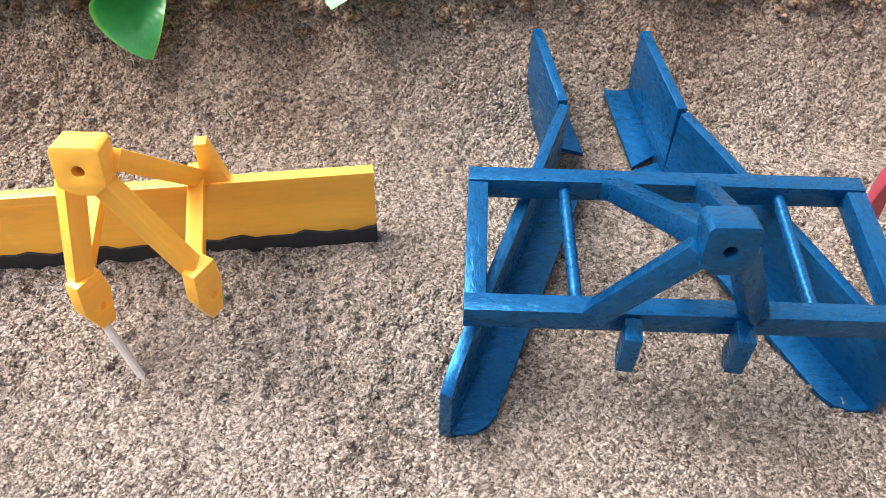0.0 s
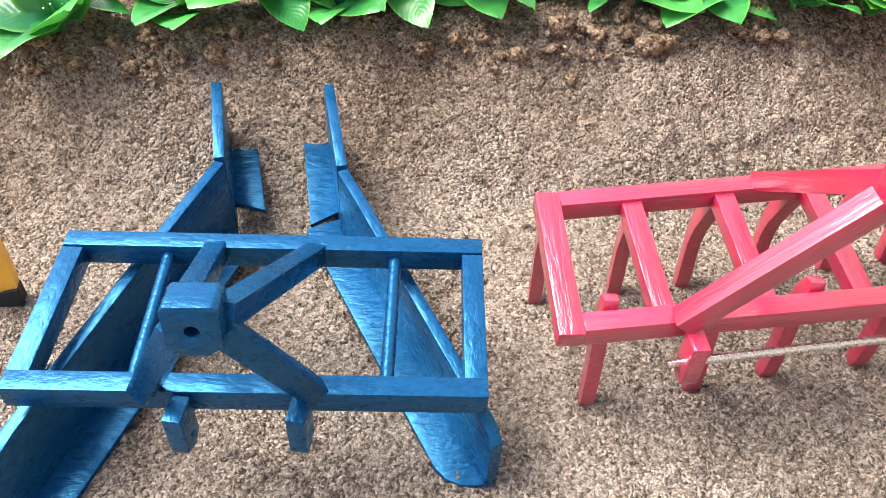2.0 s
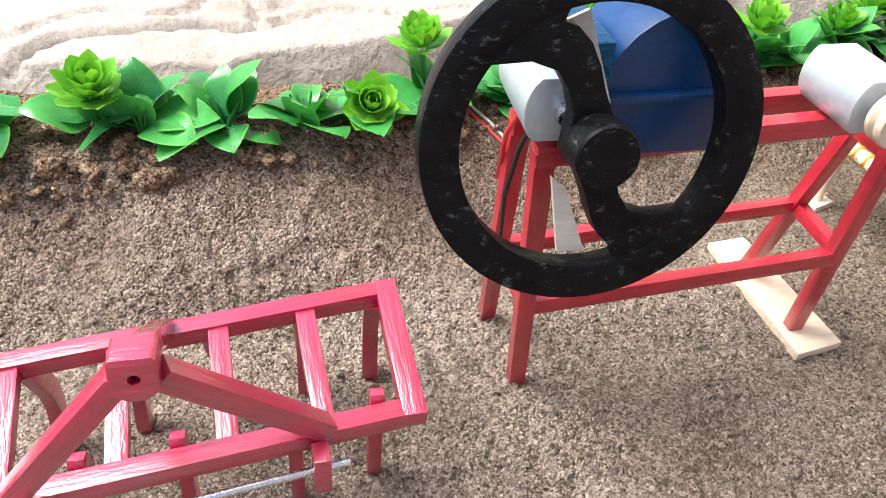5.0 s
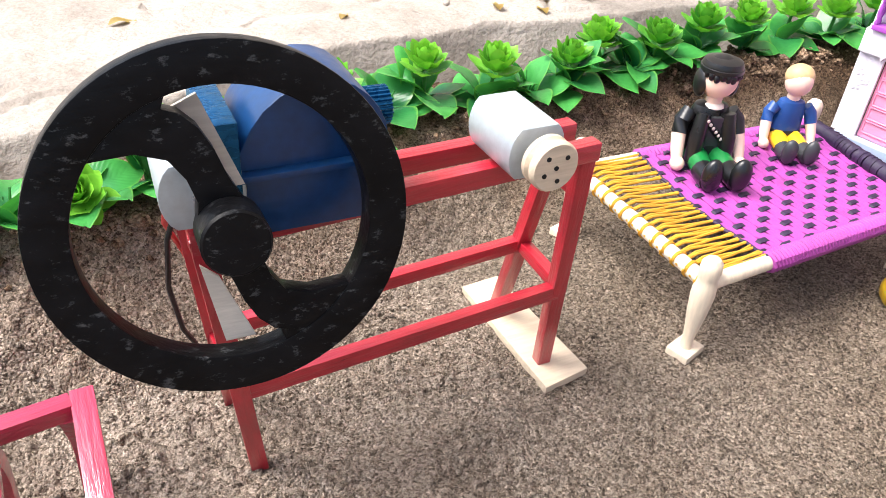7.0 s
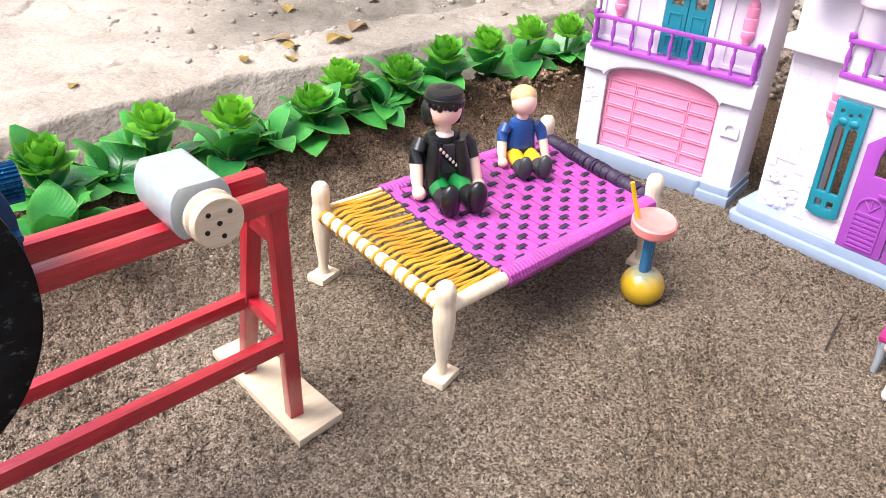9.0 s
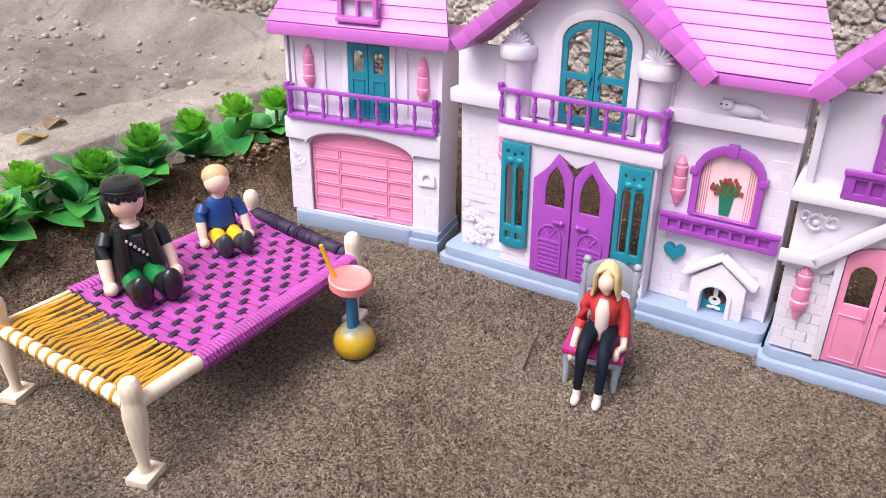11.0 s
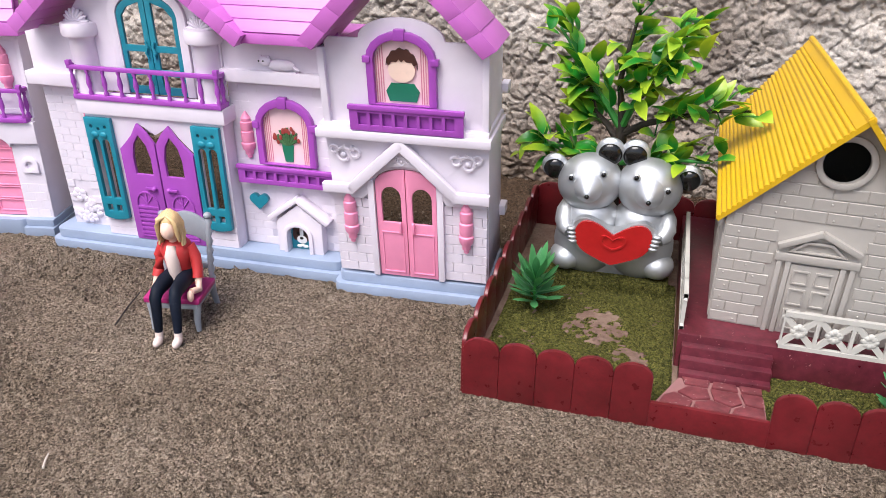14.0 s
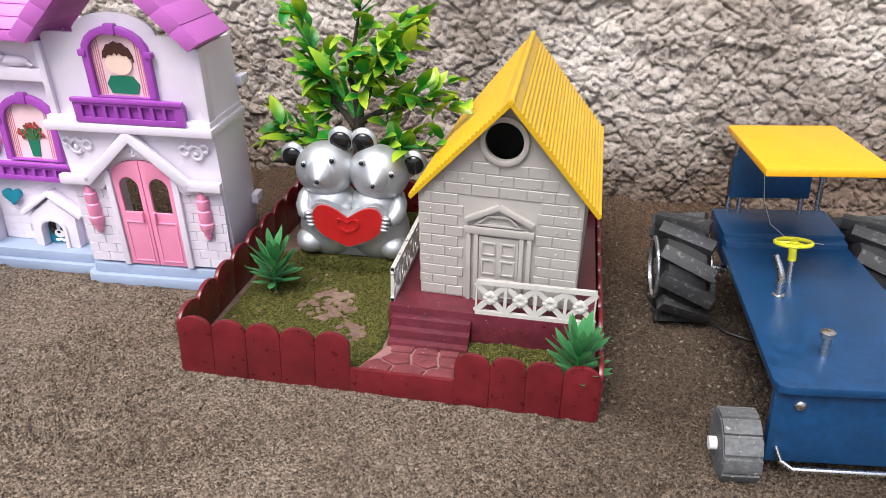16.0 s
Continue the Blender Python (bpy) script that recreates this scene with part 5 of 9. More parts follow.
    # upper bay: arched opening, teal casements, columns
    top = [(0.0380, 0.1160), (0.1440, 0.1160), (0.1440, 0.1600), (0.1180, 0.1870), (0.0900, 0.2060), (0.0620, 0.1870), (0.0380, 0.1600)]
    panel("gable_wall", top, [arch(0.0770, 0.1180, 0.1190, 0.1650, 0.0130, 14)], 0.0150, 0.0175, WHITE, t, 0.0003)
    panel("window_surround", horseshoe(0.0715, 0.1160, 0.1245, 0.1655, 0.0190, 0.0057, 16), [], 0.0120, 0.0152, WHITE, t, 0.0006)
    for s, (u0, u1) in ((-1, (0.0772, 0.0978)), (1, (0.0982, 0.1188))):
        c = 0.098
        edge = [(c + s * max(0.0002, 0.0208 * math.sin(math.pi / 2 * (1 - k / 8))), 0.1650 + 0.0128 * math.cos(math.pi / 2 * (1 - k / 8))) for k in range(9)]
        loop = [(c + s * 0.0002, 0.1165), (c + s * 0.0208, 0.1165), *edge]
        holes = []
        for w0, w1 in ((0.1215, 0.1285), (0.1325, 0.1435)):
            holes.append(rect(min(c + s * 0.0040, c + s * 0.0175), w0, max(c + s * 0.0040, c + s * 0.0175), w1))
        holes.append([(c + s * 0.0040, 0.1475), (c + s * 0.0175, 0.1475), (c + s * 0.0175, 0.1650), (c + s * 0.0130, 0.1705), (c + s * 0.0040, 0.1738)])
        cs = panel("casement", loop if s > 0 else loop[::-1], holes, 0.0128, 0.0150, TEAL, t, 0.0004, "teal casement with open panes")
        bm = bmesh.new()
        path_tube(bm, [(c + s * 0.0022, 0.0122, 0.1400), (c + s * 0.0034, 0.0116, 0.1430), (c + s * 0.0018, 0.0116, 0.1465), (c + s * 0.0030, 0.0122, 0.1500)], 0.0008, 6)
        part("casement_handle", bm, TEAL, cs)
    for c in (0.0490, 0.1345):
        bm = bmesh.new()
        lathe(bm, [(0.0087, 0), (0.0082, 0.0345), (0.0092, 0.0360), (0.0112, 0.0368), (0.0117, 0.0385), (0.0117, 0.0430), (0.0110, 0.0448), (0.0060, 0.0455)], (c, 0.0140, 0.1150), 28)
        for a in range(9):
            b = radians(6 + 168 * a / 8)
            ball(bm, (c + 0.0046 * math.cos(b), 0.0115, 0.1598 + 0.0046 * math.sin(b)), (0.0046, 0.0020, 0.0014), 10, 6, rot=(0, -math.degrees(b), 0))
        part("column", bm, WHITE, t)
    # right wing
    panel("wing_wall", rect(0.1430, 0.0134, 0.2135, 0.1310), [arch(0.1650, 0.0760, 0.1960, 0.1010, 0.0125), arch(0.1765, 0.0140, 0.1925, 0.0270, 0.0060)], 0.0200, 0.0222, WHITE, t, 0.0003)
    brickwork(t, 0.1438, 0.2130, 0.0140, 0.1285, 0.0200, lambda u, w: not (0.158 < u < 0.2035 and 0.060 < w < 0.121) and not (0.166 < u < 0.206 and w < 0.052))
    slab("ledge", (0.1420, 0.0125, 0.1285), (0.2150, 0.0260, 0.1365), WHITE, t, 0.001)
    slab("attic_wall", (0.1440, 0.0165, 0.1360), (0.2130, 0.0190, 0.1600), WHITE, t, 0.0004)
    bm = bmesh.new()
    ball(bm, (0.1830, 0.0150, 0.1405), (0.0095, 0.0026, 0.0036), 14, 8)
    ball(bm, (0.1735, 0.0140, 0.1425), (0.0040, 0.0028, 0.0030), 12, 8)
    for dx in (-0.0026, 0.0022):
        ball(bm, (0.1735 + dx, 0.0145, 0.1450), 0.0011, 8, 6)
    path_tube(bm, [(0.1915, 0.0145, 0.1395), (0.1950, 0.0140, 0.1380), (0.1930, 0.0135, 0.1372)], 0.0011, 6)
    for dx in (-0.0015, 0.0013):
        ball(bm, (0.1722 + dx, 0.0112, 0.1432), 0.00055, 6, 5, 1)
    part("cat_relief", bm, [WHITE, HOLE], t, "white moulded cat lying on the ledge")
    lantern(t, 0.1530, 0.0765, 0.1085, 0.0190)
    lantern(t, 0.0400, 0.0790, 0.1050, 0.0165)
    w, card = framed_window(t, 0.1605, 0.2000, 0.0740, 0.1010, 0.0165, 0.0195, (0.1465, 0.2135, 0.0615, 0.0735))
    bm = bmesh.new()
    plate(bm, [(0.1778, 0.0765), (0.1832, 0.0765), (0.1845, 0.0880), (0.1765, 0.0880)], (), 0.0188, 0.0196, 0)
    rnd = random.Random(4)
    for k in range(16):
        a = radians(20 + 140 * k / 15)
        path_tube(bm, [(0.1805 + 0.001 * math.cos(a), 0.0192, 0.0875), (0.1805 + 0.0105 * math.cos(a) * rnd.uniform(0.5, 1), 0.0190, 0.0885 + 0.0115 * math.sin(a) * rnd.uniform(0.55, 1.0))], [0.0005, 0.0008], 5, 2)
    for k in range(15):
        a, q = rnd.uniform(0.1, 3.04), 0.0125 * math.sqrt(rnd.uniform(0.25, 1))
        ball(bm, (0.1805 + 0.78 * q * math.cos(a), 0.0187 - 0.0002 * (k % 3), 0.0890 + 0.98 * q * math.sin(a)), (0.0012, 0.0003, 0.0017), 6, 5, 1)
    part("printed_vase", bm, [PRINT_GREEN, PRINT_RED, PRINT_LEAF], card, "printed green vase of red tulips")
    heart = [(0.1565 + 0.0066 * (math.sin(a) ** 3), 0.0470 + 0.0004 * (13 * math.cos(a) - 5 * math.cos(2 * a) - 2 * math.cos(3 * a) - math.cos(4 * a))) for a in [2 * math.pi * k / 28 for k in range(28)]]
    panel("heart", heart, (), 0.0165, 0.0205, TEAL, t, 0.0007, "teal plastic heart")
    # kennel
    panel("kennel", [(0.1925, 0.0135), (0.2020, 0.0135), (0.2020, 0.0360), (0.1860, 0.0490), (0.1700, 0.0360), (0.1700, 0.0135), (0.1770, 0.0135)] + arch(0.1770, 0.0135, 0.1925, 0.0255, 0.0070)[2:][::-1], [], 0.0120, 0.0202, WHITE, t, 0.0005, "moulded kennel")
    panel("kennel_arch", horseshoe(0.1742, 0.0135, 0.1953, 0.0258, 0.0100, 0.0028), [], 0.0105, 0.0122, WHITE, t, 0.0005)
    for sg in (-1, 1):
        bar("kennel_roof", (0.1860, 0.0150, 0.0530), (0.1860 + sg * 0.0210, 0.0150, 0.0370), 0.0102, 0.0036, WHITE, t, bevel=0.0012)
    cd = panel("kennel_card", arch(0.1765, 0.0136, 0.1930, 0.0255, 0.0074), (), 0.0180, 0.0190, TEAL, t)
    bm = bmesh.new()
    for du, w, ru, rw, y, mi in ((0, 0.0245, 0.0058, 0.0062, 0.0177, 1), (-0.0048, 0.0250, 0.0018, 0.0050, 0.0175, 1), (0.0048, 0.0250, 0.0018, 0.0050, 0.0175, 1), (0, 0.0268, 0.0014, 0.0046, 0.0173, 0), (0, 0.0210, 0.0036, 0.0032, 0.0173, 0), (0, 0.0222, 0.0013, 0.0010, 0.0169, 2),
                                 (-0.0026, 0.0256, 0.0009, 0.0011, 0.0171, 2), (0.0026, 0.0256, 0.0009, 0.0011, 0.0171, 2), (-0.0022, 0.0160, 0.0020, 0.0012, 0.0174, 0), (0.0022, 0.0160, 0.0020, 0.0012, 0.0174, 0), (0, 0.0166, 0.0024, 0.0009, 0.0173, 0)):
        ball(bm, (0.1848 + du, y, w), (ru, 0.0004, rw), 12, 8, mi)
    part("printed_dog", bm, [PRINT_WHITE, PRINT_BROWN, HOLE], cd)
    for u in (0.0060, 0.2115):
        slab("side_wall", (u, 0.0190, 0.0120), (u + 0.0025, D, 0.154), WHITE, t, 0.0004)
    # roofs
    gable_band(t, (0.0900, 0.2235), (0.0112, 0.1605), (0.1690, 0.1605), -0.0040, 0.0400, 0.0085, 9)
    slab("eave", (0.1560, 0.0020, 0.1550), (0.2270, D, 0.1615), ORCHID, t, 0.001)
    roof_shingles(t, "roof", [(0.1560, 0.0025, 0.1617), (0.2270, 0.0025, 0.1617), (0.2070, 0.0290, 0.2020), (0.1200, 0.0290, 0.2020)], 6)
    slab("roof_back", (0.1200, 0.026, 0.156), (0.2080, 0.030, 0.2025), ORCHID, t, 0.0006)
    bay = ("bay_", "door_leaf", "leaf_", "door_handle", "shutter")
    bend(t, lambda p: Vector((0.0435 + (p.x - 0.035) * 0.917, p.y - 0.0035, p.z)), 0.0, lambda ob, p: ob.name.startswith(bay) or (ob.name.startswith("brick") and 0.034 < p.x < 0.144 and p.y < 0.012))
    bend(t, lambda p: Vector((p.x, p.y - 0.05 * p.z, p.z)) if p.z > 0.0136 else p.copy(), math.atan(0.05))


def house_small():
    t = thing("toy_house", "white plastic toy house with steep orchid gable and pink door", "toy house", house_frame((0.8332, -0.0215), (0.8400, -0.1225)), group="toy houses")
    D = 0.062
    plinth(t, -0.002, 0.1010, D, 0.0135, 2)
    arch_hole = [(0.0295, 0.0136), (0.0675, 0.0136), (0.0675, 0.0740)] + [(0.0485 + 0.0190 * math.cos(math.pi * k / 12), 0.0740 + 0.0095 * math.sin(math.pi * k / 12)) for k in range(1, 12)] + [(0.0295, 0.0740)]
    panel("front_wall", rect(0.0020, 0.0134, 0.0980, 0.1030), [arch_hole], 0.0110, 0.0132, WHITE, t, 0.0003)
    brickwork(t, 0.0025, 0.0265, 0.0140, 0.0660, 0.0110, bw=0.012, bh=0.0062)
    brickwork(t, 0.0705, 0.0975, 0.0140, 0.0660, 0.0110, bw=0.012, bh=0.0062)
    for u0 in (0.0298, 0.0487):
        s = 1 if u0 > 0.04 else -1
        c = 0.0485
        pane = arch(u0 + 0.0035, 0.0500, u0 + 0.0155, 0.0660, 0.0065)
        edge = [(c + s * max(0.0002, 0.0186 * math.sin(math.pi / 2 * (1 - k / 6))), 0.0740 + 0.0092 * math.cos(math.pi / 2 * (1 - k / 6))) for k in range(7)]
        loop = [(c + s * 0.0002, 0.0140), (c + s * 0.0186, 0.0140), *edge]
        lf = panel("door_leaf", loop if s > 0 else loop[::-1], [pane], 0.0095, 0.0118, PINK, t, 0.0004, "pink arched door leaf")
        panel("leaf_panel", rect(u0 + 0.0025, 0.0165, u0 + 0.0165, 0.0440), [rect(u0 + 0.0033, 0.0173, u0 + 0.0157, 0.0432)], 0.0089, 0.0097, PINK, lf, 0.0002)
        bm = bmesh.new()
        box(bm, (c + s * 0.0040 - 0.0009, 0.0070, 0.0440), (c + s * 0.0040 + 0.0009, 0.0098, 0.0510))
        part("door_handle", bm, PINK, lf, bevel=0.0005)
    for u0 in (0.0255, 0.0675):
        slab("pilaster", (u0, 0.0080, 0.0136), (u0 + 0.0040, 0.0112, 0.0760), WHITE, t, 0.0006)
    # stepped gable trim over the door
    top = [(0.0005, 0.0640), (0.0005, 0.0720), (0.0160, 0.0720), (0.0470, 0.1005), (0.0790, 0.0720), (0.0975, 0.0720), (0.0975, 0.0640), (0.0735, 0.0640), (0.0690, 0.0700)]
    top += [(0.0485 + 0.0205 * math.cos(math.pi * k / 10), 0.0745 + 0.0110 * math.sin(math.pi * k / 10)) for k in range(11)] + [(0.0280, 0.0700), (0.0225, 0.0640)]
    panel("door_gable", top[::-1], (), 0.0085, 0.0112, WHITE, t, 0.0006)
    for p, q in (((0.0160, 0.0705), (0.0475, 0.0990)), ((0.0475, 0.0990), (0.0790, 0.0705)), ((0.0000, 0.0705), (0.0165, 0.0705)), ((0.0785, 0.0705), (0.0980, 0.0705))):
        bar("gable_moulding", (p[0], 0.0072, p[1]), (q[0], 0.0072, q[1]), 0.0050, 0.0060, WHITE, t, bevel=0.001, over=0.0015)
    curls(t, 0.0475, 0.0885, 0.0080, 0.55)
    for c, f in ((0.0120, 1), (0.0860, -1)):
        curls(t, c, 0.0895, 0.0098, 0.95, f)
        lantern(t, c + f * 0.001, 0.0340, 0.0685, 0.0098)
    slab("ledge", (-0.0020, 0.0045, 0.1005), (0.1000, D, 0.1055), WHITE, t, 0.001)
    slab("ledge", (0.0000, 0.0075, 0.1050), (0.0985, D, 0.1085), WHITE, t, 0.001)
    # upper wall with the raised round head over the window, open gable above it
    n = 14
    head = [(0.0060, 0.1080), (0.0945, 0.1080), (0.0945, 0.1625), (0.0755, 0.1625)] + [(0.0495 + 0.0240 * math.cos(math.pi * k / n), 0.1625 + 0.0140 * math.sin(math.pi * k / n)) for k in range(n + 1)] + [(0.0235, 0.1625), (0.0060, 0.1625)]
    panel("upper_wall", head, [arch(0.0345, 0.1200, 0.0645, 0.1505, 0.0120)], 0.0130, 0.0155, WHITE, t, 0.0005)
    w, card = framed_window(t, 0.0300, 0.0690, 0.1195, 0.1500, 0.0175, 0.0128, (0.0195, 0.0845, 0.1060, 0.1195))
    bm = bmesh.new()
    plate(bm, [(0.0418, 0.1222), (0.0572, 0.1222), (0.0590, 0.1290), (0.0560, 0.1345), (0.0430, 0.1345), (0.0400, 0.1290)], (), 0.0121, 0.0129, 0)
    plate(bm, circle(0.0495, 0.1432, 0.0076, 20, 0.0080), (), 0.0117, 0.0127, 1)
    hair = [(0.0496 + 0.0088 * math.cos(radians(a)), 0.1462 + 0.0112 * math.sin(radians(a)) + 0.0006 * math.sin(a * 0.21)) for a in range(-8, 189, 8)]
    hair += [(0.0496 - 0.0084 + 0.0168 * k / 12, 0.1466 + 0.0030 * math.sin(math.pi * k / 12) + 0.0011 * math.cos(2.6 * k)) for k in range(13)]
    plate(bm, hair, (), 0.0113, 0.0125, 2)
    part("printed_figure", bm, [PRINT_GREEN, PRINT_SKIN, PRINT_BROWN], card, "plain printed shapes in green, cream and brown")
    for u in (0.0030, 0.0945):
        slab("side_wall", (u, 0.0128, 0.0130), (u + 0.0025, D, 0.156), WHITE, t, 0.0004)
        slab("corner_post", (u - 0.0006, 0.0095, 0.1080), (u + 0.0034, 0.0180, 0.1560), WHITE, t, 0.0006)
    gable_band(t, (0.0495, 0.2270), (-0.0040, 0.1620), (0.1030, 0.1620), 0.0005, 0.0480, 0.0095, 6)
    for w0 in (0.0400, 0.1180):
        slab("clip", (0.0965, D - 0.002, w0), (0.1010, D + 0.010, w0 + 0.0065), WHITE, t, 0.0006)

    def lean(p):
        """The house leans out over its plinth."""
        w = p.z * 1.085 if p.z < 0.12 else 0.1302 + (p.z - 0.12) * 0.85
        return Vector((p.x, p.y - (0.004 if p.z > 0.0136 else 0.0) - 0.15 * w, w)) if p.z > 0.0136 else p.copy()

    bend(t, lean, math.atan(0.15))


house_garage()
house_main()
house_small()

# ---- string cot with two dolls, stool, seated doll ----
VIOLET = paint("violet_nylon_weave", (0.44, 0.064, 0.36), 0.5, (1, 0.06, 1), 1600, 0.8, 0.25, dist=0.0008)
BLACKCORD = paint("black_cord", (0.024, 0.011, 0.042), 0.55, (1, 1, 1), 1500, 0.5, 0.4)
OCHRE = paint("ochre_yarn", (0.68, 0.34, 0.022), 0.75, (1, 1, 1), 2500, 0.6, 0.25)
LIMEWOOD = paint("pale_turned_wood", (0.74, 0.62, 0.47), 0.5, (1, 1, 0.12), 500, 0.25, 0.10, chips=(0.12, 0.07, 0.04), chip=0.745)
DOLL_BLACK = plastic("black_doll_plastic", (0.008, 0.008, 0.009), 0.28, grime=0.06)
DOLL_SKIN = plastic("pale_doll_plastic", (0.80, 0.55, 0.44), 0.4, 0.04, grime=0.05)
DOLL_GREEN = plastic("green_doll_plastic", (0.008, 0.16, 0.035), 0.3)
DOLL_BLUE = plastic("blue_doll_plastic", (0.010, 0.055, 0.22), 0.32)
DOLL_YELLOW = plastic("yellow_doll_plastic", (0.78, 0.45, 0.01), 0.35)
DOLL_BLOND = plastic("blond_doll_hair", (0.56, 0.39, 0.19), 0.5, 0.25)
DOLL_GREY = plastic("grey_doll_plastic", (0.035, 0.037, 0.04), 0.4)
DOLL_RED = plastic("red_doll_jacket", (0.44, 0.030, 0.030), 0.45, 0.1)
DOLL_JEANS = plastic("dark_jeans_plastic", (0.006, 0.009, 0.018), 0.6, 0.4, grime=0.05)
DOLL_CREAM = plastic("cream_doll_plastic", (0.66, 0.54, 0.49), 0.45, 0.05)
DOLL_JEANS.node_tree.nodes["Principled BSDF"].inputs["Specular IOR Level"].default_value = 0.15
CHAIRGREY = plastic("silver_grey_plastic", (0.25, 0.27, 0.30), 0.38, 0.08)
MAGENTA = plastic("magenta_seat", (0.33, 0.015, 0.13), 0.5, 0.1)
CORAL = paint("coral_clay_paint", (0.80, 0.24, 0.22), 0.4, (1, 1, 1), 220, 0.3, 0.12, chips=(0.80, 0.55, 0.45), chip=0.70)
CLAY_BLUE = paint("blue_clay_paint", (0.03, 0.14, 0.28), 0.4, (1, 1, 1), 200, 0.3, 0.2)


def clay_ball_material():
    mt, nd, lk, b = nodes("yellow_and_blue_clay_paint")
    v = texcoord(nd, lk)
    sep = nd.new("ShaderNodeSeparateXYZ")
    lk.new(v, sep.inputs[0])
    add = nd.new("ShaderNodeMath")
    add.operation = "MULTIPLY_ADD"
    add.inputs[1].default_value = 0.012
    lk.new(noise_tex(nd, lk, v, 220, 4), add.inputs[0])
    lk.new(sep.outputs[2], add.inputs[2])
    f = nd.new("ShaderNodeMapRange")
    f.inputs[1].default_value, f.inputs[2].default_value = 0.019, 0.027
    lk.new(add.outputs[0], f.inputs[0])
    c = mixc(nd, lk, f.outputs[0], (0.47, 0.29, 0.015), (0.03, 0.17, 0.24))
    c = mixc(nd, lk, ramp(nd, lk, noise_tex(nd, lk, v, 420, 4), [(0.62, (0, 0, 0)), (0.68, (1, 1, 1))]), c, (0.30, 0.30, 0.03))
    lk.new(c, b.inputs["Base Color"])
    b.inputs["Roughness"].default_value = 0.35
    bump(nd, lk, b, noise_tex(nd, lk, v, 160, 4), 0.4, 0.0012)
    return mt


def bed_leg(t, x, y, h, lean, name="leg"):
    bm = bmesh.new()
    box(bm, (-0.0075, -0.0058, 0), (0.0075, 0.0058, 0.0042))
    ob = part("leg", bm, LIMEWOOD, t, bevel=0.0007, m=pose(x, y, -0.001, lean[0], lean[1], 18))
    bm = bmesh.new()
    k = h / 0.056
    lathe(bm, [(0.0030, 0.003), (0.0026, 0.010 * k), (0.0033, 0.016 * k), (0.0046, 0.026 * k), (0.0054, 0.036 * k), (0.0052, 0.042 * k), (0.0044, 0.0455 * k), (0.0047, 0.047 * k), (0.0050, 0.051 * k), (0.0046, 0.0548 * k), (0.0030, 0.0568 * k), (0.0008, 0.0573 * k)], seg=20)
    part("turned_post", bm, LIMEWOOD, ob)
    return ob


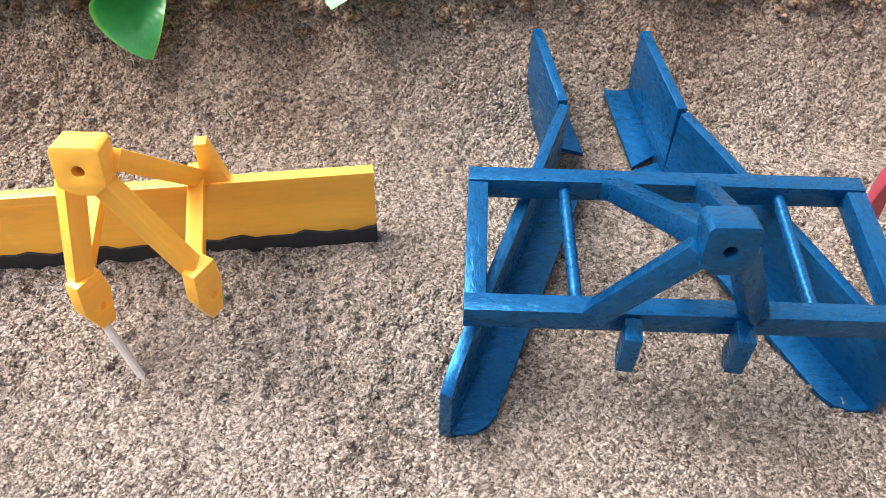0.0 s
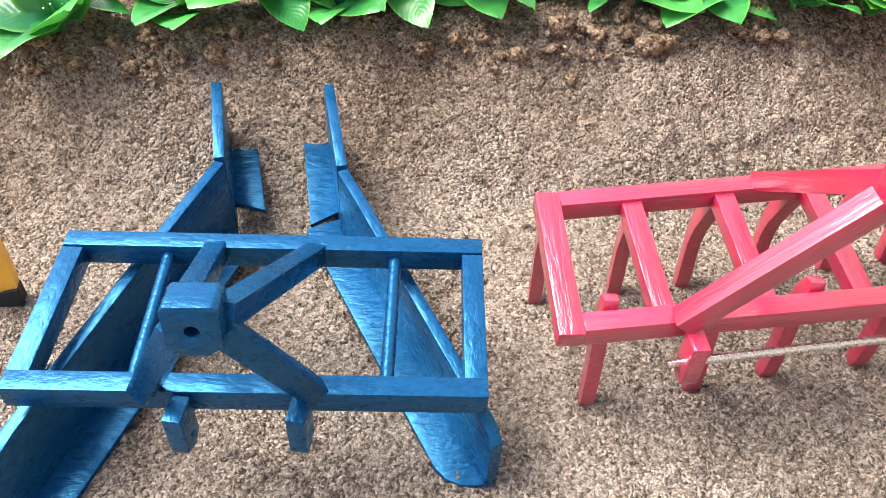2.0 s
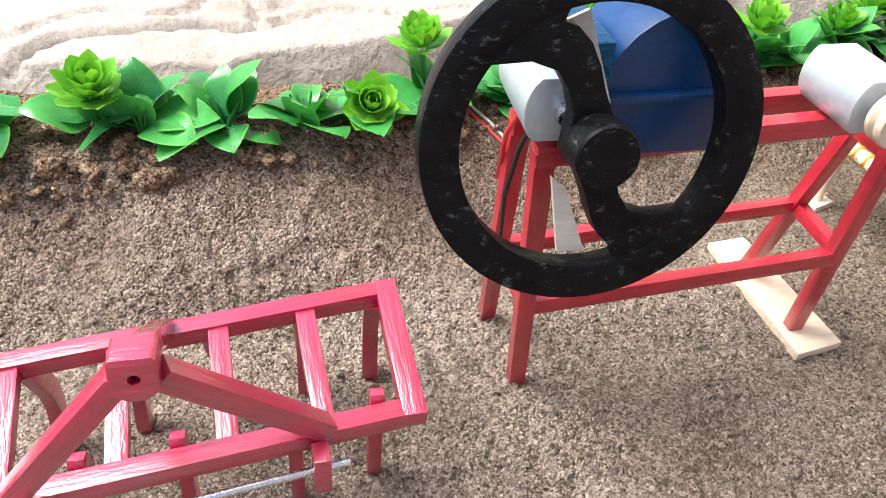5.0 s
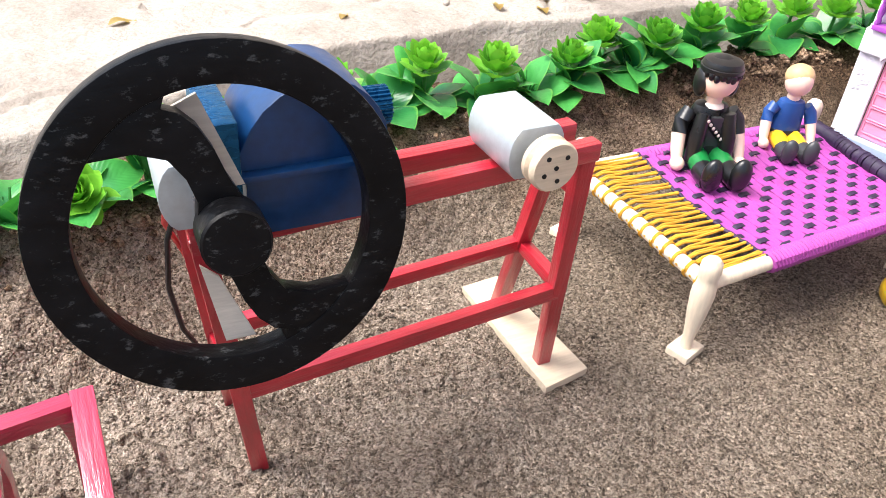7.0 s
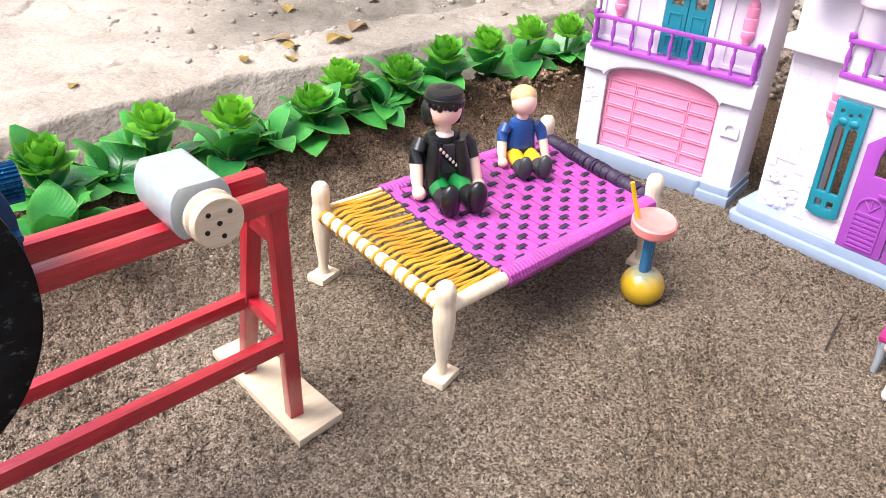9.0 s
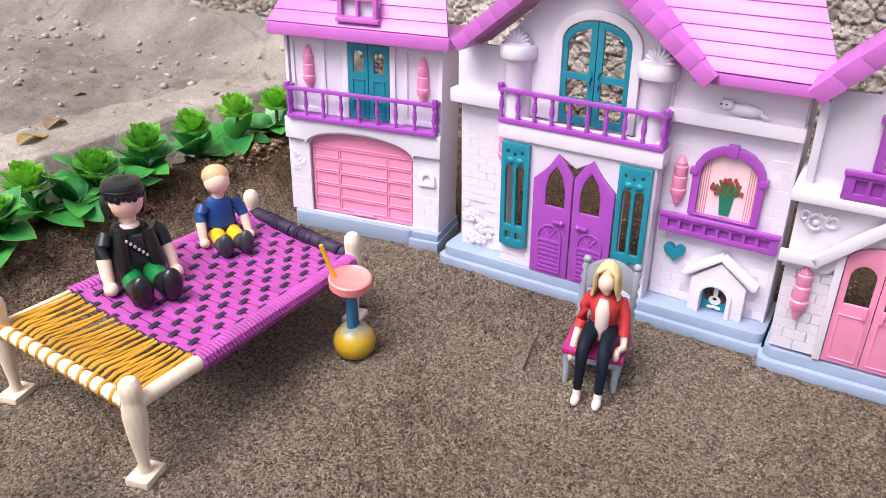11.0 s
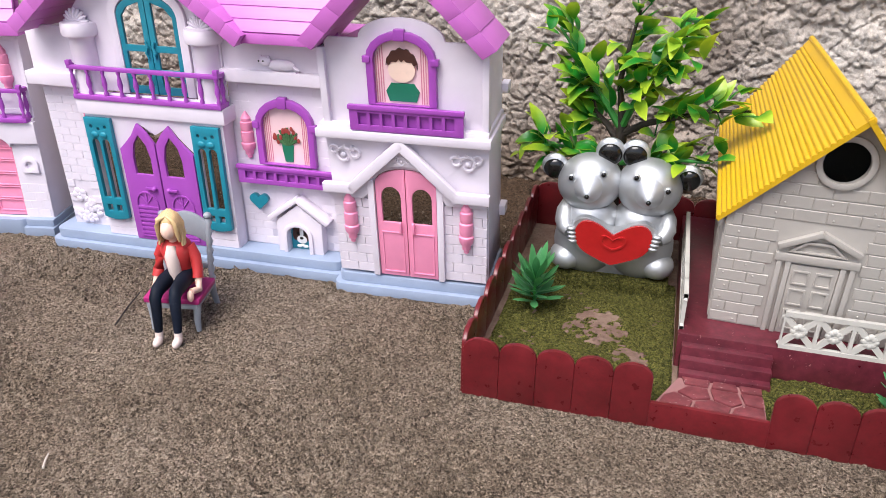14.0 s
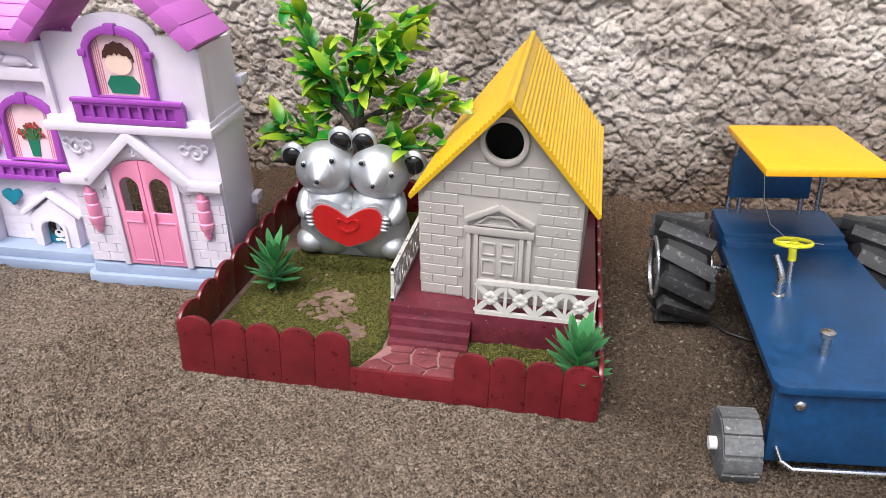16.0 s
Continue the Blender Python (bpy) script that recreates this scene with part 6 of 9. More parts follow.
def string_cot():
    t = thing("string_cot", "toy string cot with pale turned legs, violet weave and ochre yarn", "bed")
    nl, fl, nr, fr = Vector((0.5785, 0.1870, 0)), Vector((0.5790, 0.2925, 0)), Vector((0.7415, 0.1985, 0)), Vector((0.7530, 0.2950, 0))
    bed_leg(t, nl.x, nl.y, 0.054, (0, 0))
    bed_leg(t, fl.x, fl.y, 0.059, (0, 0))
    bed_leg(t, nr.x, nr.y, 0.058, (0, 0))
    bed_leg(t, fr.x, fr.y, 0.058, (0, 0))
    zr = 0.0405
    up = lambda p, z=zr: Vector((p.x, p.y, z))
    for n, p, q, r in (("side_rail", nl, nr, 0.0040), ("side_rail", fl, fr, 0.0040), ("foot_rail", nl, fl, 0.0036)):
        bm = bmesh.new()
        tube(bm, up(p), up(q), r, seg=14)
        part(n, bm, LIMEWOOD, t, m=None)
    # head rail wound with black cord
    bm = bmesh.new()
    tube(bm, up(nr, zr + 0.002), up(fr, zr + 0.002), 0.0038, seg=12)
    a, b = up(nr, zr + 0.002), up(fr, zr + 0.002)
    rnd = random.Random(3)
    for k in range(34):
        f = (k + 0.5) / 34
        m = frame_of(a.lerp(b, f), b) @ pose(0, 0, 0, 0, 0, rnd.uniform(-18, 18)) @ pose(0, 0, 0, 0, 90, 0)
        bmesh.ops.create_cone(bm, cap_ends=True, segments=12, radius1=0.0047 + rnd.uniform(-0.0004, 0.0005), radius2=0.0047, depth=0.0028, matrix=m)
    part("wound_head_rail", bm, BLACKCORD, t, "head rail wound with black cord", bevel=0)
    # violet webbing: bands across, bands along woven over and under
    x0, x1 = 0.2235, 0.985  # share of the length that is woven
    P = lambda s, w: nl.lerp(nr, s).lerp(fl.lerp(fr, s), w)
    zb = zr + 0.0036
    s0 = 0.235
    ns, nw = 15, 13

    def band(name, rows, thick, material, label=""):
        bm = bmesh.new()
        top = [[bm.verts.new(v) for v in r] for r in rows]
        bot = [[bm.verts.new(v - Vector((0, 0, thick))) for v in r] for r in rows]
        for k in range(len(rows) - 1):
            bm.faces.new((top[k][0], top[k + 1][0], top[k + 1][1], top[k][1]))
            bm.faces.new((bot[k][0], bot[k][1], bot[k + 1][1], bot[k + 1][0]))
            bm.faces.new((top[k][0], bot[k][0], bot[k + 1][0], top[k + 1][0]))
            bm.faces.new((top[k][1], top[k + 1][1], bot[k + 1][1], bot[k][1]))
        bmesh.ops.recalc_face_normals(bm, faces=bm.faces[:])
        part(name, bm, material, t, label)

    for i in range(ns):
        sa, sb = s0 + (1 - s0) * (i + rnd.uniform(0, 0.05)) / ns, s0 + (1 - s0) * (i + 0.90) / ns
        rows = []
        for j in range(nw * 2 + 1):
            w = -0.03 + 1.06 * j / (nw * 2)
            ph = math.sin(math.pi * (w * nw + i))
            z = zb - 0.0045 * math.sin(math.pi * min(max(w, 0), 1)) + 0.0004 * ph - (0.0035 if j in (0, nw * 2) else 0)
            rows.append([P(sa, w) + Vector((0, 0, z)), P(sb, w) + Vector((0, 0, z))])
        band("violet_band", rows, 0.0008, VIOLET)
    for j in range(nw):
        wa, wb = (j + 0.28) / nw, (j + 0.68) / nw
        rows = []
        for i in range(ns * 6 + 1):
            s = s0 + (1 - s0) * i / (ns * 6)
            ph = max(-1, min(0.75, -1.0 + 3.2 * math.sin(math.pi * ((s - s0) / (1 - s0) * ns + j + 0.5))))
            z = zb - 0.0045 * math.sin(math.pi * (wa + wb) / 2) + 0.00105 * ph
            rows.append([P(s, wa) + Vector((0, 0, z)), P(s, wb) + Vector((0, 0, z))])
        band("black_band", rows, 0.0007, BLACKCORD, "black webbing woven through the violet")
    # violet winding round the long rails
    for e0, e1 in ((nl, nr), (fl, fr)):
        bm = bmesh.new()
        m = frame_of(up(e0), up(e1))
        ln = (e1 - e0).length
        turns, pts = 52, []
        for k in range(turns * 10 + 1):
            a = 2 * math.pi * k / 10
            pts.append(m @ Vector((ln * (s0 + (0.985 - s0) * k / (turns * 10)), 0.0044 * math.cos(a), 0.0044 * math.sin(a))))
        path_tube(bm, pts, 0.0013, 6)
        part("wound_cord", bm, VIOLET, t, "violet cord wound round the rail")
    # black header cord where the weave ends
    bm = bmesh.new()
    pts = [P(s0 - 0.004 + 0.004 * math.sin(k * 2.1), k / 30) + Vector((0, 0, zb - 0.0045 * math.sin(math.pi * k / 30))) for k in range(31)]
    path_tube(bm, pts, 0.0010, 8)
    part("header_cord", bm, BLACKCORD, t)
    # yarn from the foot rail to the header
    n = 22
    for k in range(n):
        w0 = 0.02 + 0.96 * k / (n - 1)
        for d in (-1, 1):
            w1 = min(0.985, max(0.015, w0 + d * 0.026 + rnd.uniform(-0.014, 0.014)))
            a, b = P(0.0, w0), P(s0 - 0.002, w1)
            za, zc = zr + 0.0042, zb - 0.0045 * math.sin(math.pi * w1) + 0.0002
            pts = []
            for i in range(6):
                f = i / 5
                p = a.lerp(b, f)
                pts.append((p.x - (0.0036 if i == 0 else 0), p.y + rnd.uniform(-0.0004, 0.0004), za * (1 - f) + zc * f - 0.0008 * math.sin(math.pi * f) - (0.0045 if i == 0 else 0)))
            bm = bmesh.new()
            path_tube(bm, pts, 0.00075, 6)
            part("yarn", bm, OCHRE, t)
    for k in range(13):
        f = (k + 0.4) / 13
        m = frame_of(up(nl.lerp(fl, f)), up(fl)) @ pose(0, 0, 0, 0, 0, rnd.uniform(-12, 12))
        bm = bmesh.new()
        path_tube(bm, [m @ Vector((0.00075 * q / 10 - 0.001, 0.0040 * math.cos(2 * math.pi * q / 12), 0.0040 * math.sin(2 * math.pi * q / 12))) for q in range(25)], 0.00045, 6)
        part("yarn_turn", bm, OCHRE, t, "ochre yarn turn on the foot rail")


def sitting_doll(name, label, base, turn, s, mats):
    """A jointed toy figure sitting with its legs out, one plain mesh. mats: body, sleeve, arm, legs, shoes, head, hair, trim."""
    bm = bmesh.new()
    BODY, SLEEVE, HANDS_, LEGS, SHOES, HEAD, HAIR, TRIM = range(8)
    # the doll faces -y
    lathe(bm, [(0.0085, 0.0), (0.0098, 0.004), (0.0092, 0.010), (0.0086, 0.016), (0.0084, 0.021), (0.0070, 0.0245), (0.0030, 0.0262)], (0, 0.001, 0.001), 18, BODY, Matrix.Diagonal((1, 0.72, 1, 1)))
    lathe(bm, [(0.0034, 0), (0.0036, 0.002), (0.0030, 0.004)], (0, 0.0006, 0.0262), 12, HEAD)
    ball(bm, (0, 0, 0.0365), (0.0074, 0.0072, 0.0078), 20, 14, HEAD)
    ball(bm, (0, 0.0016, 0.0396), (0.0079, 0.0074, 0.0066), 18, 12, HAIR)
    for sx in (-1, 1):
        path_tube(bm, [(sx * 0.0085, 0.0, 0.0225), (sx * 0.0118, -0.0008, 0.0190), (sx * 0.0128, -0.0030, 0.0140)], [0.0036, 0.0035, 0.0033], 12, SLEEVE)
        path_tube(bm, [(sx * 0.0128, -0.0030, 0.0142), (sx * 0.0134, -0.0062, 0.0085), (sx * 0.0136, -0.0085, 0.0045)], [0.0030, 0.0027, 0.0022], 12, HANDS_)
        ball(bm, (sx * 0.0136, -0.0098, 0.0036), (0.0030, 0.0036, 0.0030), 12, 8, HANDS_)
        path_tube(bm, [(sx * 0.0044, 0.0, 0.0050), (sx * 0.0048, -0.0090, 0.0052), (sx * 0.0056, -0.0180, 0.0042)], [0.0048, 0.0046, 0.0040], 12, LEGS)
        path_tube(bm, [(sx * 0.0056, -0.0165, 0.0042), (sx * 0.0058, -0.0255, 0.0040)], [0.0046, 0.0044], 12, SHOES)
        ball(bm, (sx * 0.0060, -0.0262, 0.0070), (0.0044, 0.0034, 0.0072), 14, 10, SHOES)
    return bm


def cot_dolls():
    zb = 0.0405
    bm = sitting_doll("doll", "", None, 0, 1, None)
    # skirted black coat, hat brim and band of the larger doll
    lathe(bm, [(0.0115, 0.0), (0.0108, 0.004), (0.0094, 0.010)], (0, 0.001, 0.0022), 18, 0, Matrix.Diagonal((1, 0.8, 1, 1)))
    lathe(bm, [(0.0076, 0), (0.0082, 0.0010), (0.0083, 0.0034), (0.0076, 0.0052), (0.0056, 0.0060), (0.0010, 0.0063)], (0, 0.0006, 0.0392), 24, 7)
    lathe(bm, [(0.0080, 0), (0.0087, 0.0004), (0.0087, 0.0018), (0.0080, 0.0022)], (0, 0.0006, 0.0402), 24, 7)
    # ragged fringe under the band
    for k in range(9):
        b = radians(200 + 140 * k / 8)
        ball(bm, (0.0073 * math.cos(b), 0.0002 + 0.0072 * math.sin(b), 0.0398 - 0.0005 * (k % 3)), (0.0015, 0.0010, 0.0019), 8, 6, 6)
    for sx in (-1, 1):
        ball(bm, (sx * 0.0066, 0.0022, 0.0345), (0.0024, 0.0050, 0.0062), 12, 8, 6)
        path_tube(bm, [(sx * 0.0052, -0.0052, 0.0240), (sx * 0.0066, -0.0072, 0.0140), (sx * 0.0072, -0.0086, 0.0040)], [0.0030, 0.0034, 0.0030], 10, 0)
    for k in range(7):
        ball(bm, (-0.0042 + 0.0015 * k, -0.0083, 0.0218 - 0.0016 * k), (0.0008, 0.0006, 0.0008), 6, 5, 8)
    lathe(bm, [(0.0040, 0), (0.0047, 0.0008), (0.0042, 0.0018), (0.0034, 0.0022)], (0, -0.0004, 0.0246), 16, 8)
    box(bm, (-0.0046, -0.0070, 0.0020), (0.0046, -0.0040, 0.0225), 9)
    path_tube(bm, [(-0.0050, -0.0064, 0.0228), (0.0, -0.0072, 0.0170), (0.0056, -0.0070, 0.0115)], 0.0014, 8, 0)
    ob = part("doll", bm, [DOLL_BLACK, DOLL_BLACK, DOLL_SKIN, DOLL_GREEN, DOLL_BLACK, DOLL_SKIN, DOLL_BLACK, DOLL_BLACK, DOLL_CREAM, DOLL_GREY], m=pose(0.6520, 0.2810, zb + 0.0005, 0, 0, -18) @ Matrix.Scale(1.32, 4))
    tagged(ob, "plastic doll in black coat and green trousers, sitting on cot", "doll", group="dolls on the cot")
    bm = sitting_doll("doll", "", None, 0, 1, None)
    lathe(bm, [(0.0096, 0), (0.0102, 0.001), (0.0100, 0.0034), (0.0092, 0.0042)], (0, 0.001, 0.0055), 18, 7, Matrix.Diagonal((1, 0.75, 1, 1)))
    ob = part("doll", bm, [DOLL_BLUE, DOLL_BLUE, DOLL_SKIN, DOLL_YELLOW, DOLL_GREY, DOLL_SKIN, DOLL_BLOND, DOLL_BLACK], m=pose(0.7165, 0.2830, zb + 0.0005, 0, 0, -24) @ Matrix.Scale(1.04, 4))
    tagged(ob, "small plastic doll in blue jumper and yellow trousers, on cot", "doll", group="dolls on the cot")


def clay_stool():
    t = thing("clay_stool", "hand-made clay stool with coral bowl top and yellow ball foot", "stool")
    c = Vector((0.7125, 0.1745, 0))
    bm = bmesh.new()
    prof = [(0.0040, 0.0), (0.0090, 0.0012), (0.0116, 0.005), (0.0122, 0.0095), (0.0110, 0.0140), (0.0080, 0.0175), (0.0040, 0.0192)]
    lathe(bm, prof, (0, 0, -0.001), 24)
    part("ball_foot", bm, clay_ball_material(), t, "yellow and blue painted clay ball", m=Matrix.Translation(c))
    bm = bmesh.new()
    for dx, dy in ((-0.0016, 0.0), (0.0016, 0.0008)):
        path_tube(bm, [(c.x + dx, c.y + dy, 0.015), (c.x + dx - 0.0006, c.y + dy, 0.028), (c.x + dx * 0.8 - 0.0012, c.y + dy, 0.043)], [0.0030, 0.0026, 0.0027], 12)
    part("stem", bm, CLAY_BLUE, t, "blue painted double stem")
    bm = bmesh.new()
    lathe(bm, [(0.0040, 0), (0.0098, 0.0008), (0.0118, 0.003), (0.0120, 0.0075), (0.0110, 0.0084), (0.0098, 0.0074), (0.0030, 0.0066)], (0, 0, 0), 26)
    part("bowl_top", bm, CORAL, t, "coral painted bowl", m=pose(c.x - 0.0018, c.y, 0.0425, 6, -6, 0))
    bm = bmesh.new()
    path_tube(bm, [(c.x - 0.0065, c.y + 0.006, 0.048), (c.x - 0.0100, c.y + 0.0085, 0.060), (c.x - 0.0125, c.y + 0.0105, 0.0705)], 0.0012, 8)
    part("straw", bm, DOLL_YELLOW, t, "yellow straw")


def toy_chair():
    m = pose(0.7755, 0.0530, -0.001, 0, 0, -78) @ Matrix.Diagonal((1.08, 1.10, 1.0, 1))  # the chair faces its -y side
    t = thing("toy_chair", "silver-grey plastic toy chair with magenta seat on sand", "chair", m)
    for sx in (-1, 1):
        bm = bmesh.new()
        path_tube(bm, [(sx * 0.0125, -0.0130, 0.0), (sx * 0.0122, -0.0125, 0.008), (sx * 0.0130, -0.0118, 0.0185)], [0.0014, 0.0019, 0.0023], 10)
        part("front_leg", bm, CHAIRGREY, t)
        bm = bmesh.new()
        path_tube(bm, [(sx * 0.0130, 0.0160, 0.0), (sx * 0.0125, 0.0130, 0.010), (sx * 0.0125, 0.0120, 0.0185)], [0.0015, 0.0019, 0.0021], 10)
        part("back_leg", bm, CHAIRGREY, t)
        bm = bmesh.new()
        pts = [(sx * (0.0128 + 0.0004 * (k % 2)), 0.0120 + 0.0050 * (k / 14) ** 1.2, 0.0185 + 0.0400 * k / 14) for k in range(15)]
        path_tube(bm, pts, [0.0021 if k % 2 else 0.0014 for k in range(15)], 10)
        ball(bm, (sx * 0.0128, 0.0172, 0.0600), 0.0023, 10, 8)
        part("back_post", bm, CHAIRGREY, t)
    slab("seat_frame", (-0.0140, -0.0145, 0.0150), (0.0140, 0.0140, 0.0190), CHAIRGREY, t, 0.0008)
    slab("seat", (-0.0155, -0.0150, 0.0185), (0.0155, 0.0110, 0.0222), MAGENTA, t, 0.0012, "magenta seat cushion")
    bm = bmesh.new()
    n = 12
    rise = [math.sin(math.pi * k / n) for k in range(n + 1)]
    crest = [(-0.0125 + 0.025 * k / n, 0.0030 + 0.0062 * rise[k]) for k in range(n + 1)] + [(0.0125 - 0.025 * k / n, -0.0105 + 0.0055 * rise[k]) for k in range(n + 1)]
    plate(bm, crest[::-1], (), 0.0, 0.0026)
    part("crest_rail", bm, CHAIRGREY, t, bevel=0.0007, m=pose(0, 0.0150, 0.0535, -6))
    for w0, w1 in ((0.0270, 0.0305),):
        slab("back_slat", (-0.0120, 0.0130, w0), (0.0120, 0.0152, w1), CHAIRGREY, t, 0.0006)


def seated_doll():
    """A doll on the chair, one plain mesh; it faces -y in its own frame."""
    bm = bmesh.new()
    JACKET, SHIRT, SKIN, JEANS, SHOE, HAIR = range(6)
    path_tube(bm, [(0, 0.0030, 0.0205), (0, 0.0032, 0.0260), (0, 0.0020, 0.0330), (0, 0.0004, 0.0400), (0, -0.0006, 0.0440)], [0.0078, 0.0066, 0.0072, 0.0082, 0.0040], 18, JACKET)
    path_tube(bm, [(0, -0.0030, 0.0230), (0, -0.0044, 0.0300), (0, -0.0060, 0.0380), (0, -0.0050, 0.0425)], [0.0030, 0.0034, 0.0036, 0.0022], 12, SHIRT)
    path_tube(bm, [(0, -0.0006, 0.0430), (0, -0.0018, 0.0475)], [0.0024, 0.0024], 10, SKIN)
    ball(bm, (0, -0.0046, 0.0508), (0.0042, 0.0048, 0.0052), 16, 12, SKIN)
    ball(bm, (0, -0.0018, 0.0542), (0.0054, 0.0058, 0.0046), 16, 12, HAIR)
    # a wavy parting that falls over the brow
    for k in range(10):
        sx, q = (-1, k) if k < 5 else (1, k - 5)
        path_tube(bm, [(sx * 0.0002, -0.0010 - 0.0011 * q, 0.0590 - 0.0004 * q), (sx * (0.0030 + 0.0003 * q), -0.0022 - 0.0013 * q, 0.0572 - 0.0003 * q), (sx * (0.0050 + 0.0003 * (q % 2)), -0.0020 - 0.0012 * q, 0.0530), (sx * (0.0046 + 0.0005 * (q % 3)), -0.0014 - 0.0013 * q, 0.0490), (sx * 0.0056, -0.0018 - 0.0011 * q, 0.0452)], [0.0009, 0.0012, 0.0013, 0.0011, 0.0003], 8, HAIR)
    for k in range(22):
        a = radians(-12 + 204 * k / 21)
        x, y = 0.0047 * math.cos(a), 0.0048 * math.sin(a) - 0.0012
        w = 0.0006 * math.sin(k * 2.4)
        path_tube(bm, [(x * 0.75, y * 0.75, 0.0562), (x * 1.12 + w, y * 1.1, 0.0520), (x * 1.2 - w, y * 1.15, 0.0475), (x * 1.38 + w, y * 1.1 - 0.002, 0.0425)], [0.0010, 0.0013, 0.0013, 0.0006], 6, HAIR)
    for sx in (-1, 1):
        path_tube(bm, [(sx * 0.0072, 0.0012, 0.0405), (sx * 0.0098, 0.0010, 0.0350), (sx * 0.0108, -0.0004, 0.0285), (sx * 0.0112, -0.0022, 0.0250)], [0.0030, 0.0031, 0.0029, 0.0030], 12, JACKET)
        end = (sx * 0.0128, -0.0070, 0.0150) if sx < 0 else (0.0098, -0.0100, 0.0215)
        path_tube(bm, [(sx * 0.0112, -0.0022, 0.0252), (sx * 0.0120, -0.0048, 0.0205), end], [0.0021, 0.0019, 0.0016], 10, SKIN)
        ball(bm, (end[0], end[1] - 0.0014, end[2] - 0.0016), (0.0018, 0.0022, 0.0030), 10, 8, SKIN)
        path_tube(bm, [(sx * 0.0040, 0.0020, 0.0245), (sx * 0.0048, -0.0080, 0.0255), (sx * 0.0050, -0.0175, 0.0250), (sx * 0.0052, -0.0205, 0.0225), (sx * 0.0052, -0.0212, 0.0150), (sx * 0.0052, -0.0225, 0.0062)], [0.0044, 0.0040, 0.0034, 0.0031, 0.0026, 0.0021], 14, JEANS)
        path_tube(bm, [(sx * 0.0052, -0.0222, 0.0075), (sx * 0.0052, -0.0230, 0.0030)], [0.0021, 0.0021], 10, SHOE)
        ball(bm, (sx * 0.0052, -0.0250, 0.0021), (0.0023, 0.0044, 0.0023), 12, 8, SHOE)
    ob = part("doll", bm, [DOLL_RED, DOLL_CREAM, DOLL_SKIN, DOLL_JEANS, DOLL_CREAM, DOLL_BLOND], smooth=75, m=pose(0.7715, 0.0500, -0.0005, 0, 0, -78) @ Matrix.Diagonal((1.08, 1.13, 1.24, 1)))
    tagged(ob, "plastic doll in red jacket and dark jeans, sitting on the chair", "doll")


string_cot()
cot_dolls()
clay_stool()
toy_chair()
seated_doll()

# ---- garden tray with the grey brick toy house ----
MAROON = paint("maroon_plastic_paint", (0.125, 0.009, 0.013), 0.30, (1, 1, 1), 180, 0.15, 0.3, chips=(0.42, 0.13, 0.12), chip=0.72)
PLUM = paint("plum_step_plastic", (0.105, 0.016, 0.026), 0.32, (1, 1, 1), 220, 0.2, 0.3, chips=(0.36, 0.20, 0.19), chip=0.66)
PATH_STONE = paint("maroon_paving", (0.16, 0.038, 0.044), 0.36, (1, 1, 1), 260, 0.2, 0.3, chips=(0.45, 0.33, 0.29), chip=0.64)
PATH_JOINT = plastic("dusty_pink_joint", (0.24, 0.115, 0.11), 0.6, 0.1)
GREYBRICK = plastic("beige_grey_plastic", (0.40, 0.375, 0.34), 0.38, 0.04, grime=0.2)
SUNROOF = plastic("yellow_roof_plastic", (0.60, 0.365, 0.012), 0.30, 0.05, grime=0.08)
INSHADE = plastic("dark_inside", (0.012, 0.012, 0.011), 0.8)
CREAMFENCE = plastic("cream_fence_plastic", (0.44, 0.425, 0.385), 0.4, 0.05)
MOSS = earth("moss_flock", ((0.035, 0.042, 0.008), (0.115, 0.115, 0.022), (0.24, 0.225, 0.060)), grain=1000)
BARE = dusty("bare_tray_bottom", [(0.12, 0.070, 0.055), (0.17, 0.110, 0.085), (0.23, 0.165, 0.125)], big=60)
SILVER = paint("silver_ceramic_paint", (0.46, 0.475, 0.49), 0.44, (1, 1, 1), 160, 0.05, 0.05, chips=(0.05, 0.05, 0.05), chip=0.79)
SILVER.node_tree.nodes["Principled BSDF"].inputs["Metallic"].default_value = 0.75
GLOSSBLACK = plastic("gloss_black_glaze", (0.006, 0.006, 0.006), 0.12, grime=0.05)
HEARTRED = paint("red_glaze", (0.36, 0.012, 0.013), 0.2, (1, 1, 1), 160, 0.05, 0.1)


